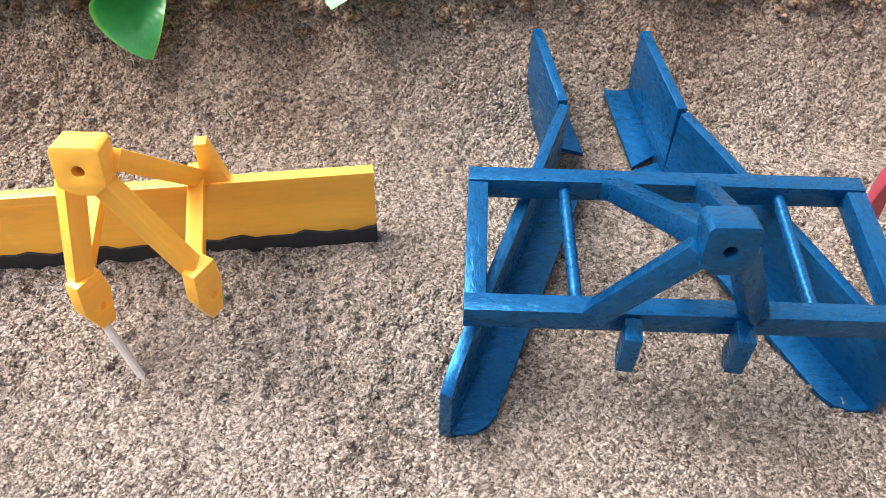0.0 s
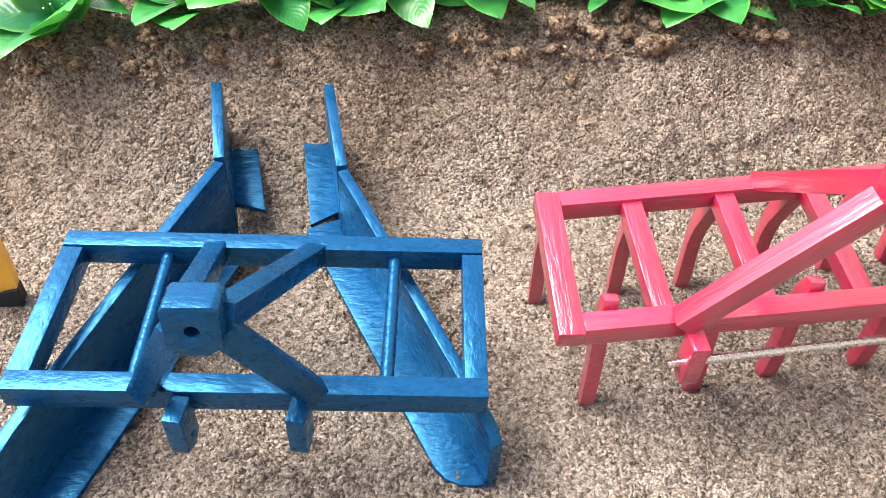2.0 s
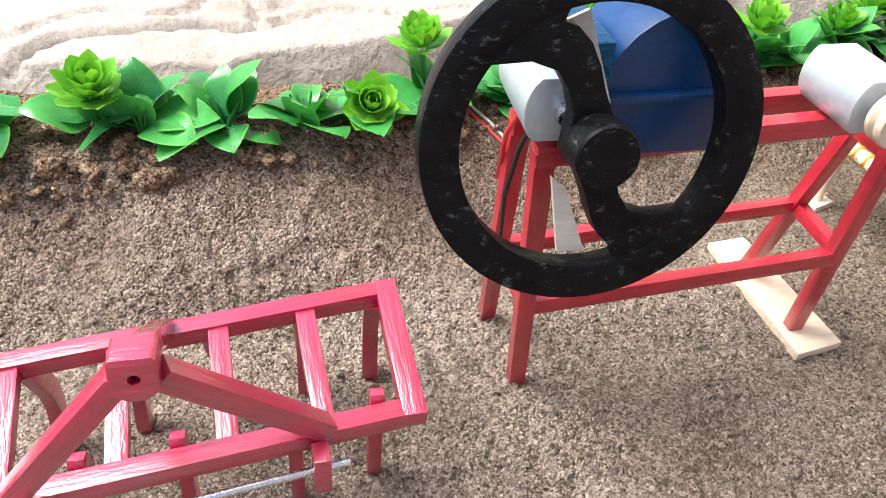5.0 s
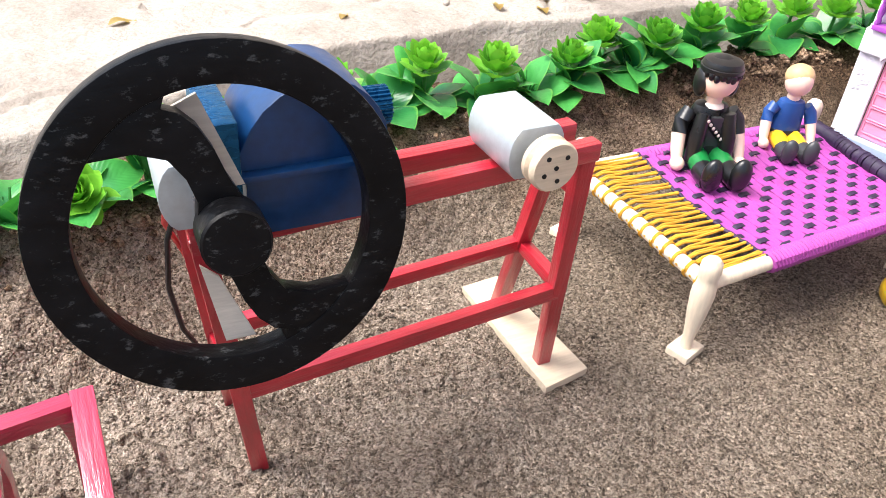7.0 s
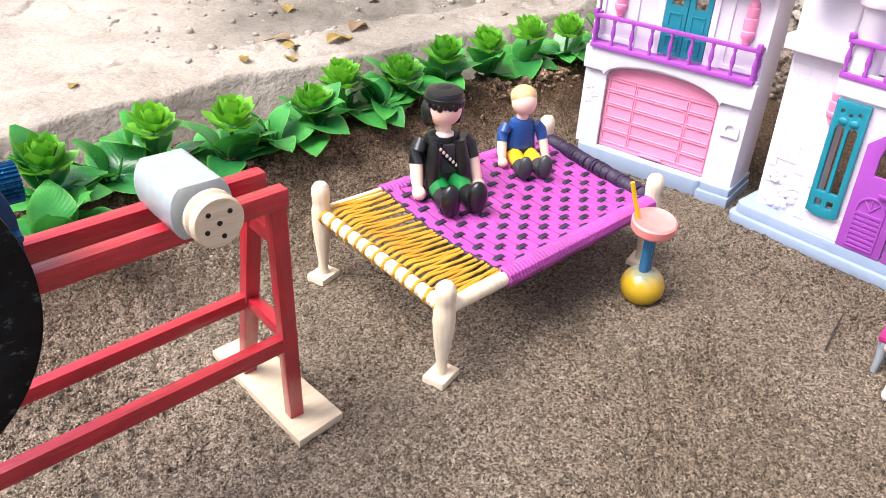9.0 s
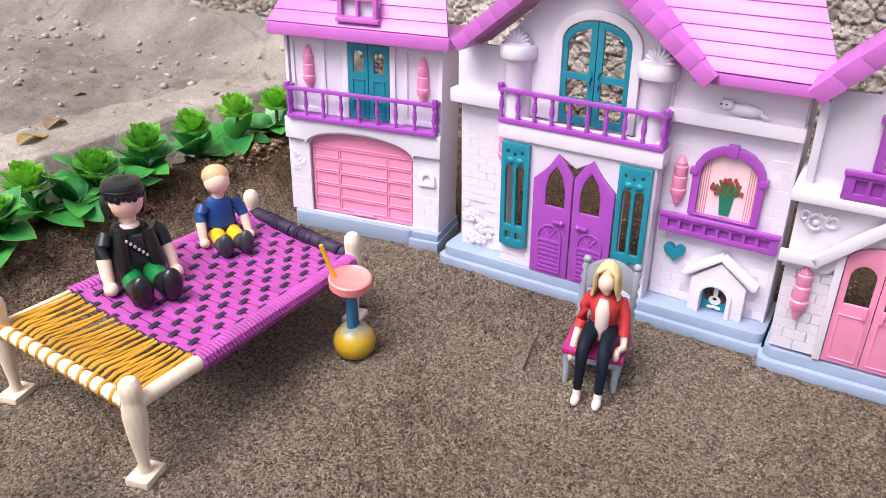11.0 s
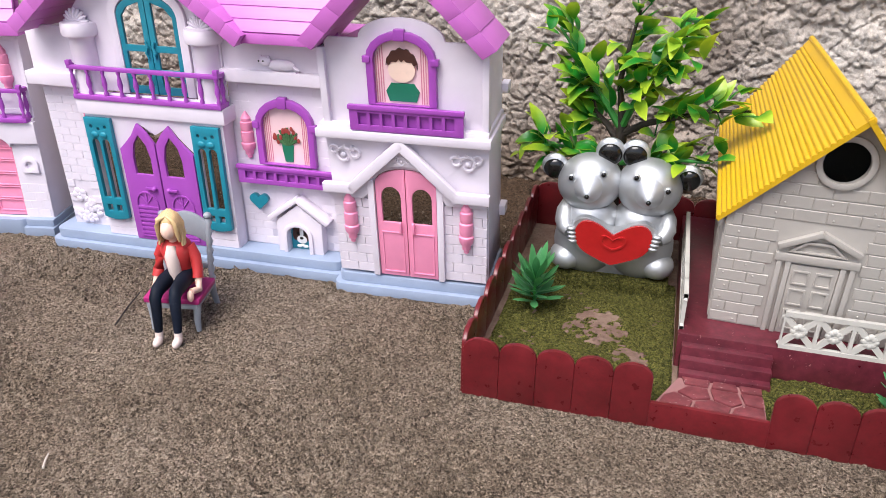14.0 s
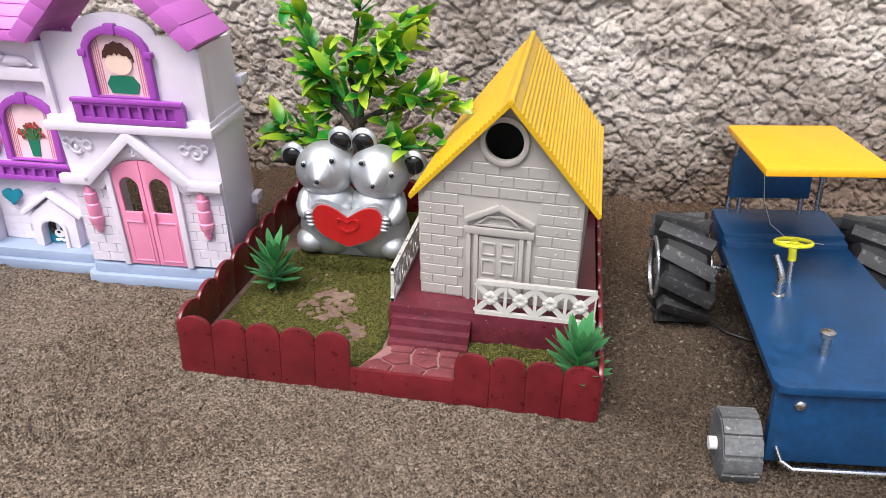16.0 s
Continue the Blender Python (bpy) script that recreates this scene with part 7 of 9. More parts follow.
def leaf_material(name, low, high, rough=0.35, veins=True, mid=None):
    mt, nd, lk, b = nodes(name)
    v = texcoord(nd, lk)
    oi = nd.new("ShaderNodeObjectInfo")
    geo = nd.new("ShaderNodeNewGeometry")
    add = nd.new("ShaderNodeMath")
    add.operation = "ADD"
    lk.new(oi.outputs["Random"], add.inputs[0])
    lk.new(geo.outputs["Random Per Island"], add.inputs[1])
    half = nd.new("ShaderNodeMath")
    half.operation = "MULTIPLY"
    half.inputs[1].default_value = 0.5
    lk.new(add.outputs[0], half.inputs[0])
    sep = nd.new("ShaderNodeSeparateXYZ")
    uv = nd.new("ShaderNodeUVMap")
    lk.new(uv.outputs[0], sep.inputs[0])
    tip = nd.new("ShaderNodeMath")
    tip.operation = "MULTIPLY_ADD"
    tip.inputs[1].default_value, tip.inputs[2].default_value = 0.55, 0.0
    lk.new(sep.outputs[0], tip.inputs[0])
    mix = nd.new("ShaderNodeMath")
    mix.operation = "ADD"
    mix.use_clamp = True
    half2 = nd.new("ShaderNodeMath")
    half2.operation = "MULTIPLY_ADD"
    half2.inputs[1].default_value, half2.inputs[2].default_value = 0.9, -0.27
    lk.new(half.outputs[0], half2.inputs[0])
    lk.new(half2.outputs[0], mix.inputs[0])
    lk.new(tip.outputs[0], mix.inputs[1])
    c = ramp(nd, lk, mix.outputs[0], [(0.12, low), (0.45, mid), (0.88, high)]) if mid else mixc(nd, lk, mix.outputs[0], low, high)
    c = mixc(nd, lk, ramp(nd, lk, noise_tex(nd, lk, v, 140, 4), [(0.35, (0.5, 0.5, 0.5)), (0.65, (0, 0, 0))]), c, mixc(nd, lk, 1.0, c, (0.6, 0.7, 0.7), "MULTIPLY"))
    lk.new(c, b.inputs["Base Color"])
    b.inputs["Roughness"].default_value = rough
    edge = nd.new("ShaderNodeMath")
    edge.operation = "ABSOLUTE"
    lk.new(sep.outputs[1], edge.inputs[0])
    c = mixc(nd, lk, ramp(nd, lk, edge.outputs[0], [(0.84, (0, 0, 0)), (0.97, (0.5, 0.5, 0.5))]), c, dull((0.20, 0.46, 0.06), 1.0) if veins else high)
    lk.new(c, b.inputs["Base Color"])
    thin = nd.new("ShaderNodeBsdfTranslucent")
    lk.new(mixc(nd, lk, 1.0, c, (1.0, 1.0, 0.6), "MULTIPLY"), thin.inputs[0])
    both = nd.new("ShaderNodeMixShader")
    both.inputs[0].default_value = 0.26
    lk.new(b.outputs[0], both.inputs[1])
    lk.new(thin.outputs[0], both.inputs[2])
    lk.new(both.outputs[0], nd["Material Output"].inputs[0])
    if veins:
        w = nd.new("ShaderNodeTexWave")
        w.wave_type, w.bands_direction = "BANDS", "X"
        w.inputs["Scale"].default_value, w.inputs["Distortion"].default_value = 3.6, 0.9
        cmb = nd.new("ShaderNodeCombineXYZ")
        ab = nd.new("ShaderNodeMath")
        ab.operation = "ABSOLUTE"
        lk.new(sep.outputs[1], ab.inputs[0])
        ad = nd.new("ShaderNodeMath")
        ad.operation = "MULTIPLY_ADD"
        ad.inputs[1].default_value = -0.35
        lk.new(ab.outputs[0], ad.inputs[0])
        lk.new(sep.outputs[0], ad.inputs[2])
        lk.new(ad.outputs[0], cmb.inputs[0])
        lk.new(cmb.outputs[0], w.inputs["Vector"])
        bump(nd, lk, b, w.outputs[1], 0.13, 0.0004)
    return mt


LEAFGREEN = leaf_material("green_fabric_leaf", (0.006, 0.105, 0.040), (0.10, 0.46, 0.085), 0.25)
BUDGREEN = leaf_material("green_plastic_rosette", (0.035, 0.26, 0.020), (0.26, 0.62, 0.055), 0.36, False)
TREELEAF = leaf_material("two_tone_plastic_leaf", (0.008, 0.13, 0.016), (0.42, 0.56, 0.03), 0.32, False, (0.022, 0.25, 0.022))
HERB = leaf_material("dark_green_plastic_sprig", (0.012, 0.115, 0.040), (0.115, 0.37, 0.13), 0.30, False)
BARK = paint("dark_plastic_bark", (0.030, 0.022, 0.016), 0.6, (1, 1, 1), 300, 0.6, 0.4)
STEM = plastic("green_stem_plastic", (0.03, 0.18, 0.03), 0.4)


def leaf(bm, m, ln, wd, arch_=0.25, fold=0.18, rows=7, tipw=1.0, mi=0, curl=0.0, late=0.8):
    """A leaf blade along +x, folded at its midrib, arching down; u runs to the tip, v across."""
    uv = bm.loops.layers.uv.verify()
    grid = []
    for i in range(rows + 1):
        f = i / rows
        w = wd * 0.5 * (math.sin(math.pi * min(1, f ** late * 0.97 + 0.015)) ** 0.8) * (1 if f < 0.9 else tipw)
        x = ln * (f - 0.10 * arch_ * f * f)
        z = ln * arch_ * (f * 0.9 - 1.35 * f * f) + curl * ln * math.sin(6 * f) * 0.05
        grid.append([(x, s * w, z + abs(s) * w * fold - (s * s) * w * 0.1 + 0.03 * wd * math.sin(9 * f + s * 2)) for s in (-1, -0.5, 0, 0.5, 1)])
    vs = [[bm.verts.new(m @ Vector(p)) for p in r] for r in grid]
    for i in range(rows):
        for j in range(4):
            f = bm.faces.new((vs[i][j], vs[i][j + 1], vs[i + 1][j + 1], vs[i + 1][j]))
            f.material_index = mi
            for lp, (a, b) in zip(f.loops, ((i, j), (i, j + 1), (i + 1, j + 1), (i + 1, j))):
                lp[uv].uv = (a / rows, (b - 2) / 2)


def picket(bm, u0, u1, h, y0, y1, rise=0.007):
    n = 8
    c, w = (u0 + u1) / 2, (u1 - u0) / 2
    loop = [(u0, 0), (u1, 0)] + [(c + w * math.cos(math.pi * k / n), h - rise + rise * math.sin(math.pi * k / n)) for k in range(n + 1)]
    plate(bm, loop, (), y0, y1)


def sprig(name, label, x, y, z, s, seed, parent=None):
    """A small plastic herb: a stalk with whorls of narrow leaves."""
    t = thing(name, label, "plant", pose(x, y, z), group="garden sprigs")
    rnd = random.Random(seed)
    bm = bmesh.new()
    path_tube(bm, [(0, 0, -0.002), (0.0005, 0, 0.010 * s), (0, 0.0006, 0.021 * s)], [0.0012, 0.0010, 0.0006], 8)
    part("stalk", bm, STEM, t)
    for k in range(40):
        f = k / 39
        a = k * 137.5
        pitch = 10 + 58 * f ** 1.3 + rnd.uniform(-8, 8)
        bm = bmesh.new()
        leaf(bm, pose(0, 0, 0.004 * s + 0.016 * s * f, 0, 0, a) @ pose(0, 0, 0, 0, -pitch, 0), (0.018 + 0.003 * min(1, 2.2 * f)) * s * rnd.uniform(0.85, 1.1), 0.0048 * s, -0.10, 0.3, 7, late=1.35)
        part("leaf", bm, HERB, t, smooth=60)
    return t


def garden_tray():
    t = thing("garden_tray", "maroon plastic garden tray with picket edge, mossy lawn and brick-red path", "toy garden")
    X, Y0, Y1, XB = 0.7515, -0.1280, -0.3515, 0.962
    M = Matrix(((0, 1, 0, X), (-1, 0, 0, Y0), (0, 0, 1, -0.001), (0, 0, 0, 1)))  # local x runs along the front, y backwards
    W, D = Y0 - Y1, XB - X
    # floor of the tray
    bm = bmesh.new()
    box(bm, (0.001, 0.001, 0), (W - 0.001, D, 0.0095))
    part("tray_floor", bm, BARE, t, m=M)
    # moss, higher and ragged, as a relief sheet with bare spots
    us, vs = np.arange(0.003, 0.1065, 0.0011), np.arange(0.004, 0.150, 0.0011)

    def moss(u, v):
        bare = np.exp(-(((u - 0.062) / 0.016) ** 2 + ((v - 0.075) / 0.018) ** 2) ** 2) + 0.8 * np.exp(-(((u - 0.082) / 0.010) ** 2 + ((v - 0.045) / 0.012) ** 2) ** 2)
        h = 0.0108 + 0.0018 * fbm(u * 90, v * 90, 3, 60) + 0.0016 * vnoise(u * 700, v * 700, 61) + 0.0008 * vnoise(u * 420, v * 420, 62)
        h = h - 0.0040 * bare * (0.55 + 0.9 * vnoise(u * 300, v * 300, 67) + 0.6 * vnoise(u * 900, v * 900, 68)) - 0.004 * step(0.13, 0.145, v + 0.02 * vnoise(u * 80, v * 80, 63))
        edge = step(0.003, 0.006, u) * step(0.1065, 0.103, u) * step(0.004, 0.006, v) * step(0.150, 0.147, v)
        return u, v, 0.0075 + (h - 0.0075) * edge

    ob = sheet("moss_lawn", us, vs, moss, MOSS)
    ob.parent, ob.matrix_basis = t, M
    ob["label"] = "ragged green moss flock, worn bare in places"
    us2, vs2 = np.arange(0.148, 0.2205, 0.0011), np.arange(0.004, 0.0440, 0.0011)
    ob = sheet("moss_strip", us2, vs2, lambda u, v: (u, v, 0.0118 + 0.0020 * fbm(u * 120, v * 120, 3, 65) + 0.0018 * vnoise(u * 700, v * 700, 66)), MOSS)
    ob.parent, ob.matrix_basis = t, M
    # picket fence, piece by piece
    edges = [0.0 + 0.0947 * k / 5 for k in range(6)]
    for a, b in zip(edges, edges[1:]):
        bm = bmesh.new()
        picket(bm, a, b, 0.0352, -0.0012, 0.0014)
        part("picket", bm, MAROON, t, bevel=0.0007, m=M)
    edges = [0.1498 + (W - 0.1498) * k / 4 for k in range(5)]
    for a, b in zip(edges, edges[1:]):
        bm = bmesh.new()
        picket(bm, a, b, 0.0322, -0.0012, 0.0014)
        part("picket", bm, MAROON, t, bevel=0.0007, m=M)
    bm = bmesh.new()
    box(bm, (0.0945, -0.0010, 0), (0.1500, 0.0014, 0.0150))
    part("gate_sill", bm, MAROON, t, bevel=0.0007, m=M)
    side = Matrix(((1, 0, 0, X), (0, 1, 0, Y0), (0, 0, 1, -0.001), (0, 0, 0, 1)))
    n = 9
    for k in range(n):
        bm = bmesh.new()
        picket(bm, D * k / n, D * (k + 1) / n, 0.0365 + 0.0008 * k, -0.0014, 0.0012)
        part("picket", bm, MAROON, t, bevel=0.0007, m=side)
    right = Matrix(((1, 0, 0, X), (0, 1, 0, Y1), (0, 0, 1, -0.001), (0, 0, 0, 1)))
    for k in range(n):
        bm = bmesh.new()
        picket(bm, D * k / n, D * (k + 1) / n, 0.0322, -0.0012, 0.0014)
        part("picket", bm, MAROON, t, bevel=0.0007, m=right)
    back = Matrix(((0, 1, 0, XB), (-1, 0, 0, Y0), (0, 0, 1, -0.001), (0, 0, 0, 1)))
    for k in range(10):
        bm = bmesh.new()
        picket(bm, W * k / 10, W * (k + 1) / 10, 0.043, -0.0012, 0.0014)
        part("picket", bm, MAROON, t, bevel=0.0007, m=back)
    # podium, steps and paving
    bm = bmesh.new()
    box(bm, (0.1050, 0.0440, 0.008), (W - 0.0025, D - 0.002, 0.0300))
    part("podium", bm, PLUM, t, bevel=0.0008, m=M)
    for k in range(3):
        bm = bmesh.new()
        box(bm, (0.1075, 0.0440 - 0.0048 * (k + 1), 0.008), (0.1525, 0.0450, 0.0252 - 0.0052 * k))
        part("step", bm, PLUM, t, bevel=0.0007, m=M)
    bm = bmesh.new()
    f = bm.faces.new([bm.verts.new((x, y, 0.0118)) for x, y in ((0.0955, 0.0014), (0.1492, 0.0014), (0.1490, 0.0310), (0.1085, 0.0310))])
    ext = bmesh.ops.extrude_face_region(bm, geom=[f])
    bmesh.ops.translate(bm, vec=(0, 0, -0.004), verts=[v for v in ext["geom"] if isinstance(v, bmesh.types.BMVert)])
    bmesh.ops.recalc_face_normals(bm, faces=bm.faces[:])
    part("paving_bed", bm, PATH_JOINT, t, m=M)
    stones = [[(0.098, 0.002), (0.113, 0.002), (0.115, 0.010), (0.106, 0.015), (0.101, 0.011)], [(0.1145, 0.002), (0.131, 0.002), (0.133, 0.009), (0.124, 0.013), (0.1165, 0.010)],
              [(0.1325, 0.002), (0.1485, 0.002), (0.1485, 0.012), (0.139, 0.013), (0.1345, 0.009)], [(0.1075, 0.0160), (0.1155, 0.0115), (0.1235, 0.0142), (0.1220, 0.0220), (0.1130, 0.0225)],
              [(0.1250, 0.0142), (0.1335, 0.0105), (0.1385, 0.0145), (0.1365, 0.0225), (0.1235, 0.0225)], [(0.1400, 0.0145), (0.1485, 0.0135), (0.1485, 0.0230), (0.1380, 0.0230)],
              [(0.1110, 0.0240), (0.1225, 0.0240), (0.1235, 0.0300), (0.1095, 0.0300)], [(0.1240, 0.0240), (0.1370, 0.0242), (0.1360, 0.0300), (0.1250, 0.0300)], [(0.1385, 0.0245), (0.1483, 0.0245), (0.1483, 0.0300), (0.1375, 0.0300)]]
    for s in stones:
        bm = bmesh.new()
        f = bm.faces.new([bm.verts.new((x, y, 0.0130)) for x, y in s])
        ext = bmesh.ops.extrude_face_region(bm, geom=[f])
        bmesh.ops.translate(bm, vec=(0, 0, -0.002), verts=[v for v in ext["geom"] if isinstance(v, bmesh.types.BMVert)])
        bmesh.ops.recalc_face_normals(bm, faces=bm.faces[:])
        part("paving_stone", bm, PATH_STONE, t, bevel=0.0005, m=M)
    # low slab at the back of the lawn, under the figurine
    bm = bmesh.new()
    box(bm, (0.024, 0.1145, 0.008), (0.0990, D - 0.006, 0.0205))
    part("back_slab", bm, MOSS, t, "mossy raised back of the lawn", bevel=0.0022, m=M)
    # cream lattice railings
    def railing(m, ln, h, n):
        rl = part("railing", lattice(ln, h, n), CREAMFENCE, t, "cream lattice railing", m=m)
        return rl

    railing(M @ pose(0.1540, 0.0455, 0.0295), 0.0655, 0.0215, 4)
    railing(M @ pose(0.1062, 0.0480, 0.0295) @ pose(0, 0, 0, 0, 0, 90), 0.115, 0.0215, 6)


def lattice(ln, h, n):
    bm = bmesh.new()
    box(bm, (0, -0.0012, 0), (ln, 0.0012, 0.0026))
    box(bm, (0, -0.0012, h - 0.0026), (ln, 0.0012, h))
    for k in range(n + 1):
        x = ln * k / n
        box(bm, (max(0, x - 0.0009), -0.001, 0), (min(ln, x + 0.0009), 0.001, h))
    for k in range(n):
        a, b = ln * k / n, ln * (k + 1) / n
        for p, q, y in (((a, 0.002), (b, h - 0.002), 0.00088), ((a, h - 0.002), (b, 0.002), 0.00072)):
            m = frame_of((p[0], 0, p[1]), (q[0], 0, q[1]))
            box(bm, (0, -y, -0.0015), (math.dist(p, q), y, 0.0015), m=m)
        c, r = ((a + b) / 2, h / 2), min(b - a, h) * 0.2
        for j in range(8):
            an = 2 * math.pi * j / 8
            ball(bm, (c[0] + r * math.cos(an) * 0.7, 0, c[1] + r * math.sin(an) * 0.7), (0.0021, 0.0014, 0.0021), 8, 6)
    return bm


def brick_house():
    M = house_frame((0.8150, -0.2478), (0.8105, -0.3365))
    M.translation.z = 0.029
    t = thing("toy_brick_house", "beige-grey plastic brick toy house with a corrugated yellow roof", "toy house", M)
    W, D, E, A = 0.0888, 0.135, 0.0605, 0.1110
    c = W / 2
    gable = [(0, 0), (W, 0), (W, 0.0662), (0.0495, 0.1130), (0, 0.0618)]
    panel("front_wall", gable, [circle(c + 0.0015, 0.0940, 0.0100, 24)], 0.0, 0.0022, GREYBRICK, t, 0.0003)
    panel("back_wall", [(0, 0), (W, 0), (W, E), (c, A), (0, E)], (), D - 0.0022, D, GREYBRICK, t)
    for u in (0, W - 0.0022):
        slab("side_wall", (u, 0.0018, 0), (u + 0.0022, D - 0.0018, E), GREYBRICK, t)
    # added near-black sheets: the shade inside the house as colour
    slab("inner_dark", (0.0030, 0.0240, 0.0), (W - 0.0030, 0.0260, E + 0.006), INSHADE, t)
    panel("inner_gable", [(0.004, E + 0.006), (W - 0.004, E + 0.006), (c, A - 0.004)], (), 0.0240, 0.0260, INSHADE, t)
    ring = panel("round_window", circle(c + 0.0015, 0.0940, 0.0128, 28), [circle(c + 0.0015, 0.0940, 0.0098, 28)], -0.0024, 0.0008, GREYBRICK, t, 0.0008, "round window ring")
    # bricks, each its own piece
    bw, bh = 0.0147, 0.00625
    rnd = random.Random(8)
    meshes = {}

    def brick(u0, u1, w, m, tag):
        key = (round(u1 - u0, 4), tag)
        if key not in meshes:
            bm = bmesh.new()
            box(bm, (0, -0.00055, 0.00022), (u1 - u0 - 0.00045, 0.0006, bh - 0.00022))
            me = bpy.data.meshes.new("brick")
            sharp = [e for e in bm.edges if all(v.co.y < 0 for v in e.verts)]
            bmesh.ops.bevel(bm, geom=sharp, offset=0.00022, segments=1, affect="EDGES")
            bm.to_mesh(me)
            bm.free()
            me.materials.append(GREYBRICK)
            meshes[key] = me
        o = new("brick", meshes[key])
        o.parent = t
        o.matrix_basis = m @ Matrix.Translation((u0 + 0.00022, 0, w))

    studs = []
    row = 0
    while row * bh < A - bh:
        w = row * bh + 0.0008
        inset = 0 if w + bh < E else (w + bh - E) / (A - E) * c
        u = inset - (bw / 2 if row % 2 else 0)
        u = math.floor(inset / bw) * bw - (bw / 2 if row % 2 else 0)
        while u < W - inset:
            a, b = max(u, inset + 0.0004), min(u + bw, W - inset - 0.0004)
            mid = (a + b) / 2
            near_ring = math.hypot(mid - c - 0.0015, w + bh / 2 - 0.0940) < 0.0160
            in_door = 0.0255 < mid < 0.0640 and w < 0.0600
            if b - a > 0.003 and not near_ring and not in_door:
                if in_door is False and w < 0.0560:
                    if a < 0.0255 < b:
                        b = 0.0250
                    if a < 0.0640 < b:
                        a = 0.0645
                if b - a > 0.0025:
                    brick(round(a, 4), round(b, 4), w, Matrix.Identity(4), "f")
                    if rnd.random() < 0.55:
                        studs.append((a + (b - a) * rnd.uniform(0.15, 0.85), w + bh * rnd.uniform(0.3, 0.7)))
            u += bw
        row += 1
    bm = bmesh.new()
    ball(bm, (0, 0, 0), (0.0006, 0.0005, 0.0006), 6, 5)
    dot = bpy.data.meshes.new("stud")
    bm.to_mesh(dot)
    bm.free()
    dot.materials.append(GREYBRICK)
    for u, w in studs:
        o = new("stud", dot)
        o.parent = t
        o.matrix_basis = Matrix.Translation((u, -0.0007, w))
    sm = Matrix(((0, 1, 0, 0), (-1, 0, 0, D), (0, 0, 1, 0), (0, 0, 0, 1)))
    for row in range(9):
        u = 0.0 - (bw / 2 if row % 2 else 0)
        while u < D:
            a, b = max(u, 0.0005), min(u + bw, D - 0.0005)
            if b - a > 0.003:
                brick(round(a, 4), round(b, 4), row * bh + 0.0008, sm, "s")
            u += bw
    # moulded door and pediment
    d0, d1 = 0.0268, 0.0628
    dr = panel("door", rect(d0 + 0.007, 0.0, d1 - 0.007, 0.0405), (), -0.0012, 0.0004, GREYBRICK, t, 0.0003, "moulded panelled door")
    for u0 in (d0 + 0.0085, (d0 + d1) / 2 + 0.0012):
        for w0, w1 in ((0.0030, 0.0150), (0.0175, 0.0270), (0.0295, 0.0375)):
            panel("door_panel", rect(u0, w0, u0 + 0.0080, w1), [rect(u0 + 0.001, w0 + 0.001, u0 + 0.0070, w1 - 0.001)], -0.0020, -0.0010, GREYBRICK, dr, 0.0002)
    for u0 in (d0, d0 + 0.0042, d1 - 0.0068, d1 - 0.0026):
        slab("door_column", (u0, -0.0022, 0.0), (u0 + 0.0026, 0.0004, 0.0430), GREYBRICK, t, 0.0005)
    slab("door_lintel", (d0 - 0.0012, -0.0026, 0.0420), (d1 + 0.0012, 0.0004, 0.0462), GREYBRICK, t, 0.0005)
    for s in (-1, 1):
        bar("pediment", (c + 0.0003, -0.0010, 0.0585), (c + 0.0003 + s * 0.0185, -0.0010, 0.0495), 0.0040, 0.0028, GREYBRICK, t, bevel=0.0004)
    panel("tympanum", [(c - 0.0135, 0.0470), (c + 0.0135, 0.0470), (c + 0.006, 0.0535), (c - 0.006, 0.0535)], [[(c - 0.0105, 0.0480), (c + 0.0105, 0.0480), (c + 0.005, 0.0522), (c - 0.005, 0.0522)]], -0.0020, 0.0004, GREYBRICK, t, 0.0003)
    # the front leans out over the steps
    bend(t, lambda p: Vector((p.x, p.y - 0.18 * p.z, 1.07 * p.z)), math.atan(0.17))
    # corrugated roof: the waves run along the ridge, under a smooth ridge cap, and the front edge slants forward to the ridge
    rf, rb = Vector((0.0495, -0.0320, 0.1255)), Vector((0.0380, 0.1560, 0.1262))
    for s, ef, eb in ((-1, Vector((-0.0055, -0.0128, 0.0640)), Vector((-0.0085, 0.1466, 0.0650))), (1, Vector((0.0980, -0.0128, 0.0635)), Vector((0.0932, 0.1466, 0.0650)))):
        n, rows = 190, 4
        nrm = (rb - rf).cross(ef - rf).normalized()
        nrm = nrm if nrm.z > 0 else -nrm
        bm = bmesh.new()
        grid = []
        for k in range(n + 1):
            q = k / n
            h = 0.0 if q < 0.10 else 0.0011 * abs(math.sin(math.pi * (q - 0.10) / 0.90 * 24)) - 0.0007
            line = [rf.lerp(ef, q).lerp(rb.lerp(eb, q), i / rows) for i in range(rows + 1)]
            grid.append([(bm.verts.new(v + nrm * h), bm.verts.new(v - nrm * 0.0024)) for v in line])
        for k in range(n):
            for i in range(rows):
                a, b, c1, d = grid[k][i], grid[k + 1][i], grid[k + 1][i + 1], grid[k][i + 1]
                bm.faces.new((a[0], b[0], c1[0], d[0]))
                bm.faces.new((a[1], d[1], c1[1], b[1]))
            for i in (0, rows):
                a, b = grid[k][i], grid[k + 1][i]
                bm.faces.new((a[0], a[1], b[1], b[0]))
        for k in (0, n):
            for i in range(rows):
                a, b = grid[k][i], grid[k][i + 1]
                bm.faces.new((a[0], b[0], b[1], a[1]))
        bmesh.ops.recalc_face_normals(bm, faces=bm.faces[:])
        part("roof_slope", bm, SUNROOF, t, "corrugated yellow roof", smooth=75)
    bm = bmesh.new()
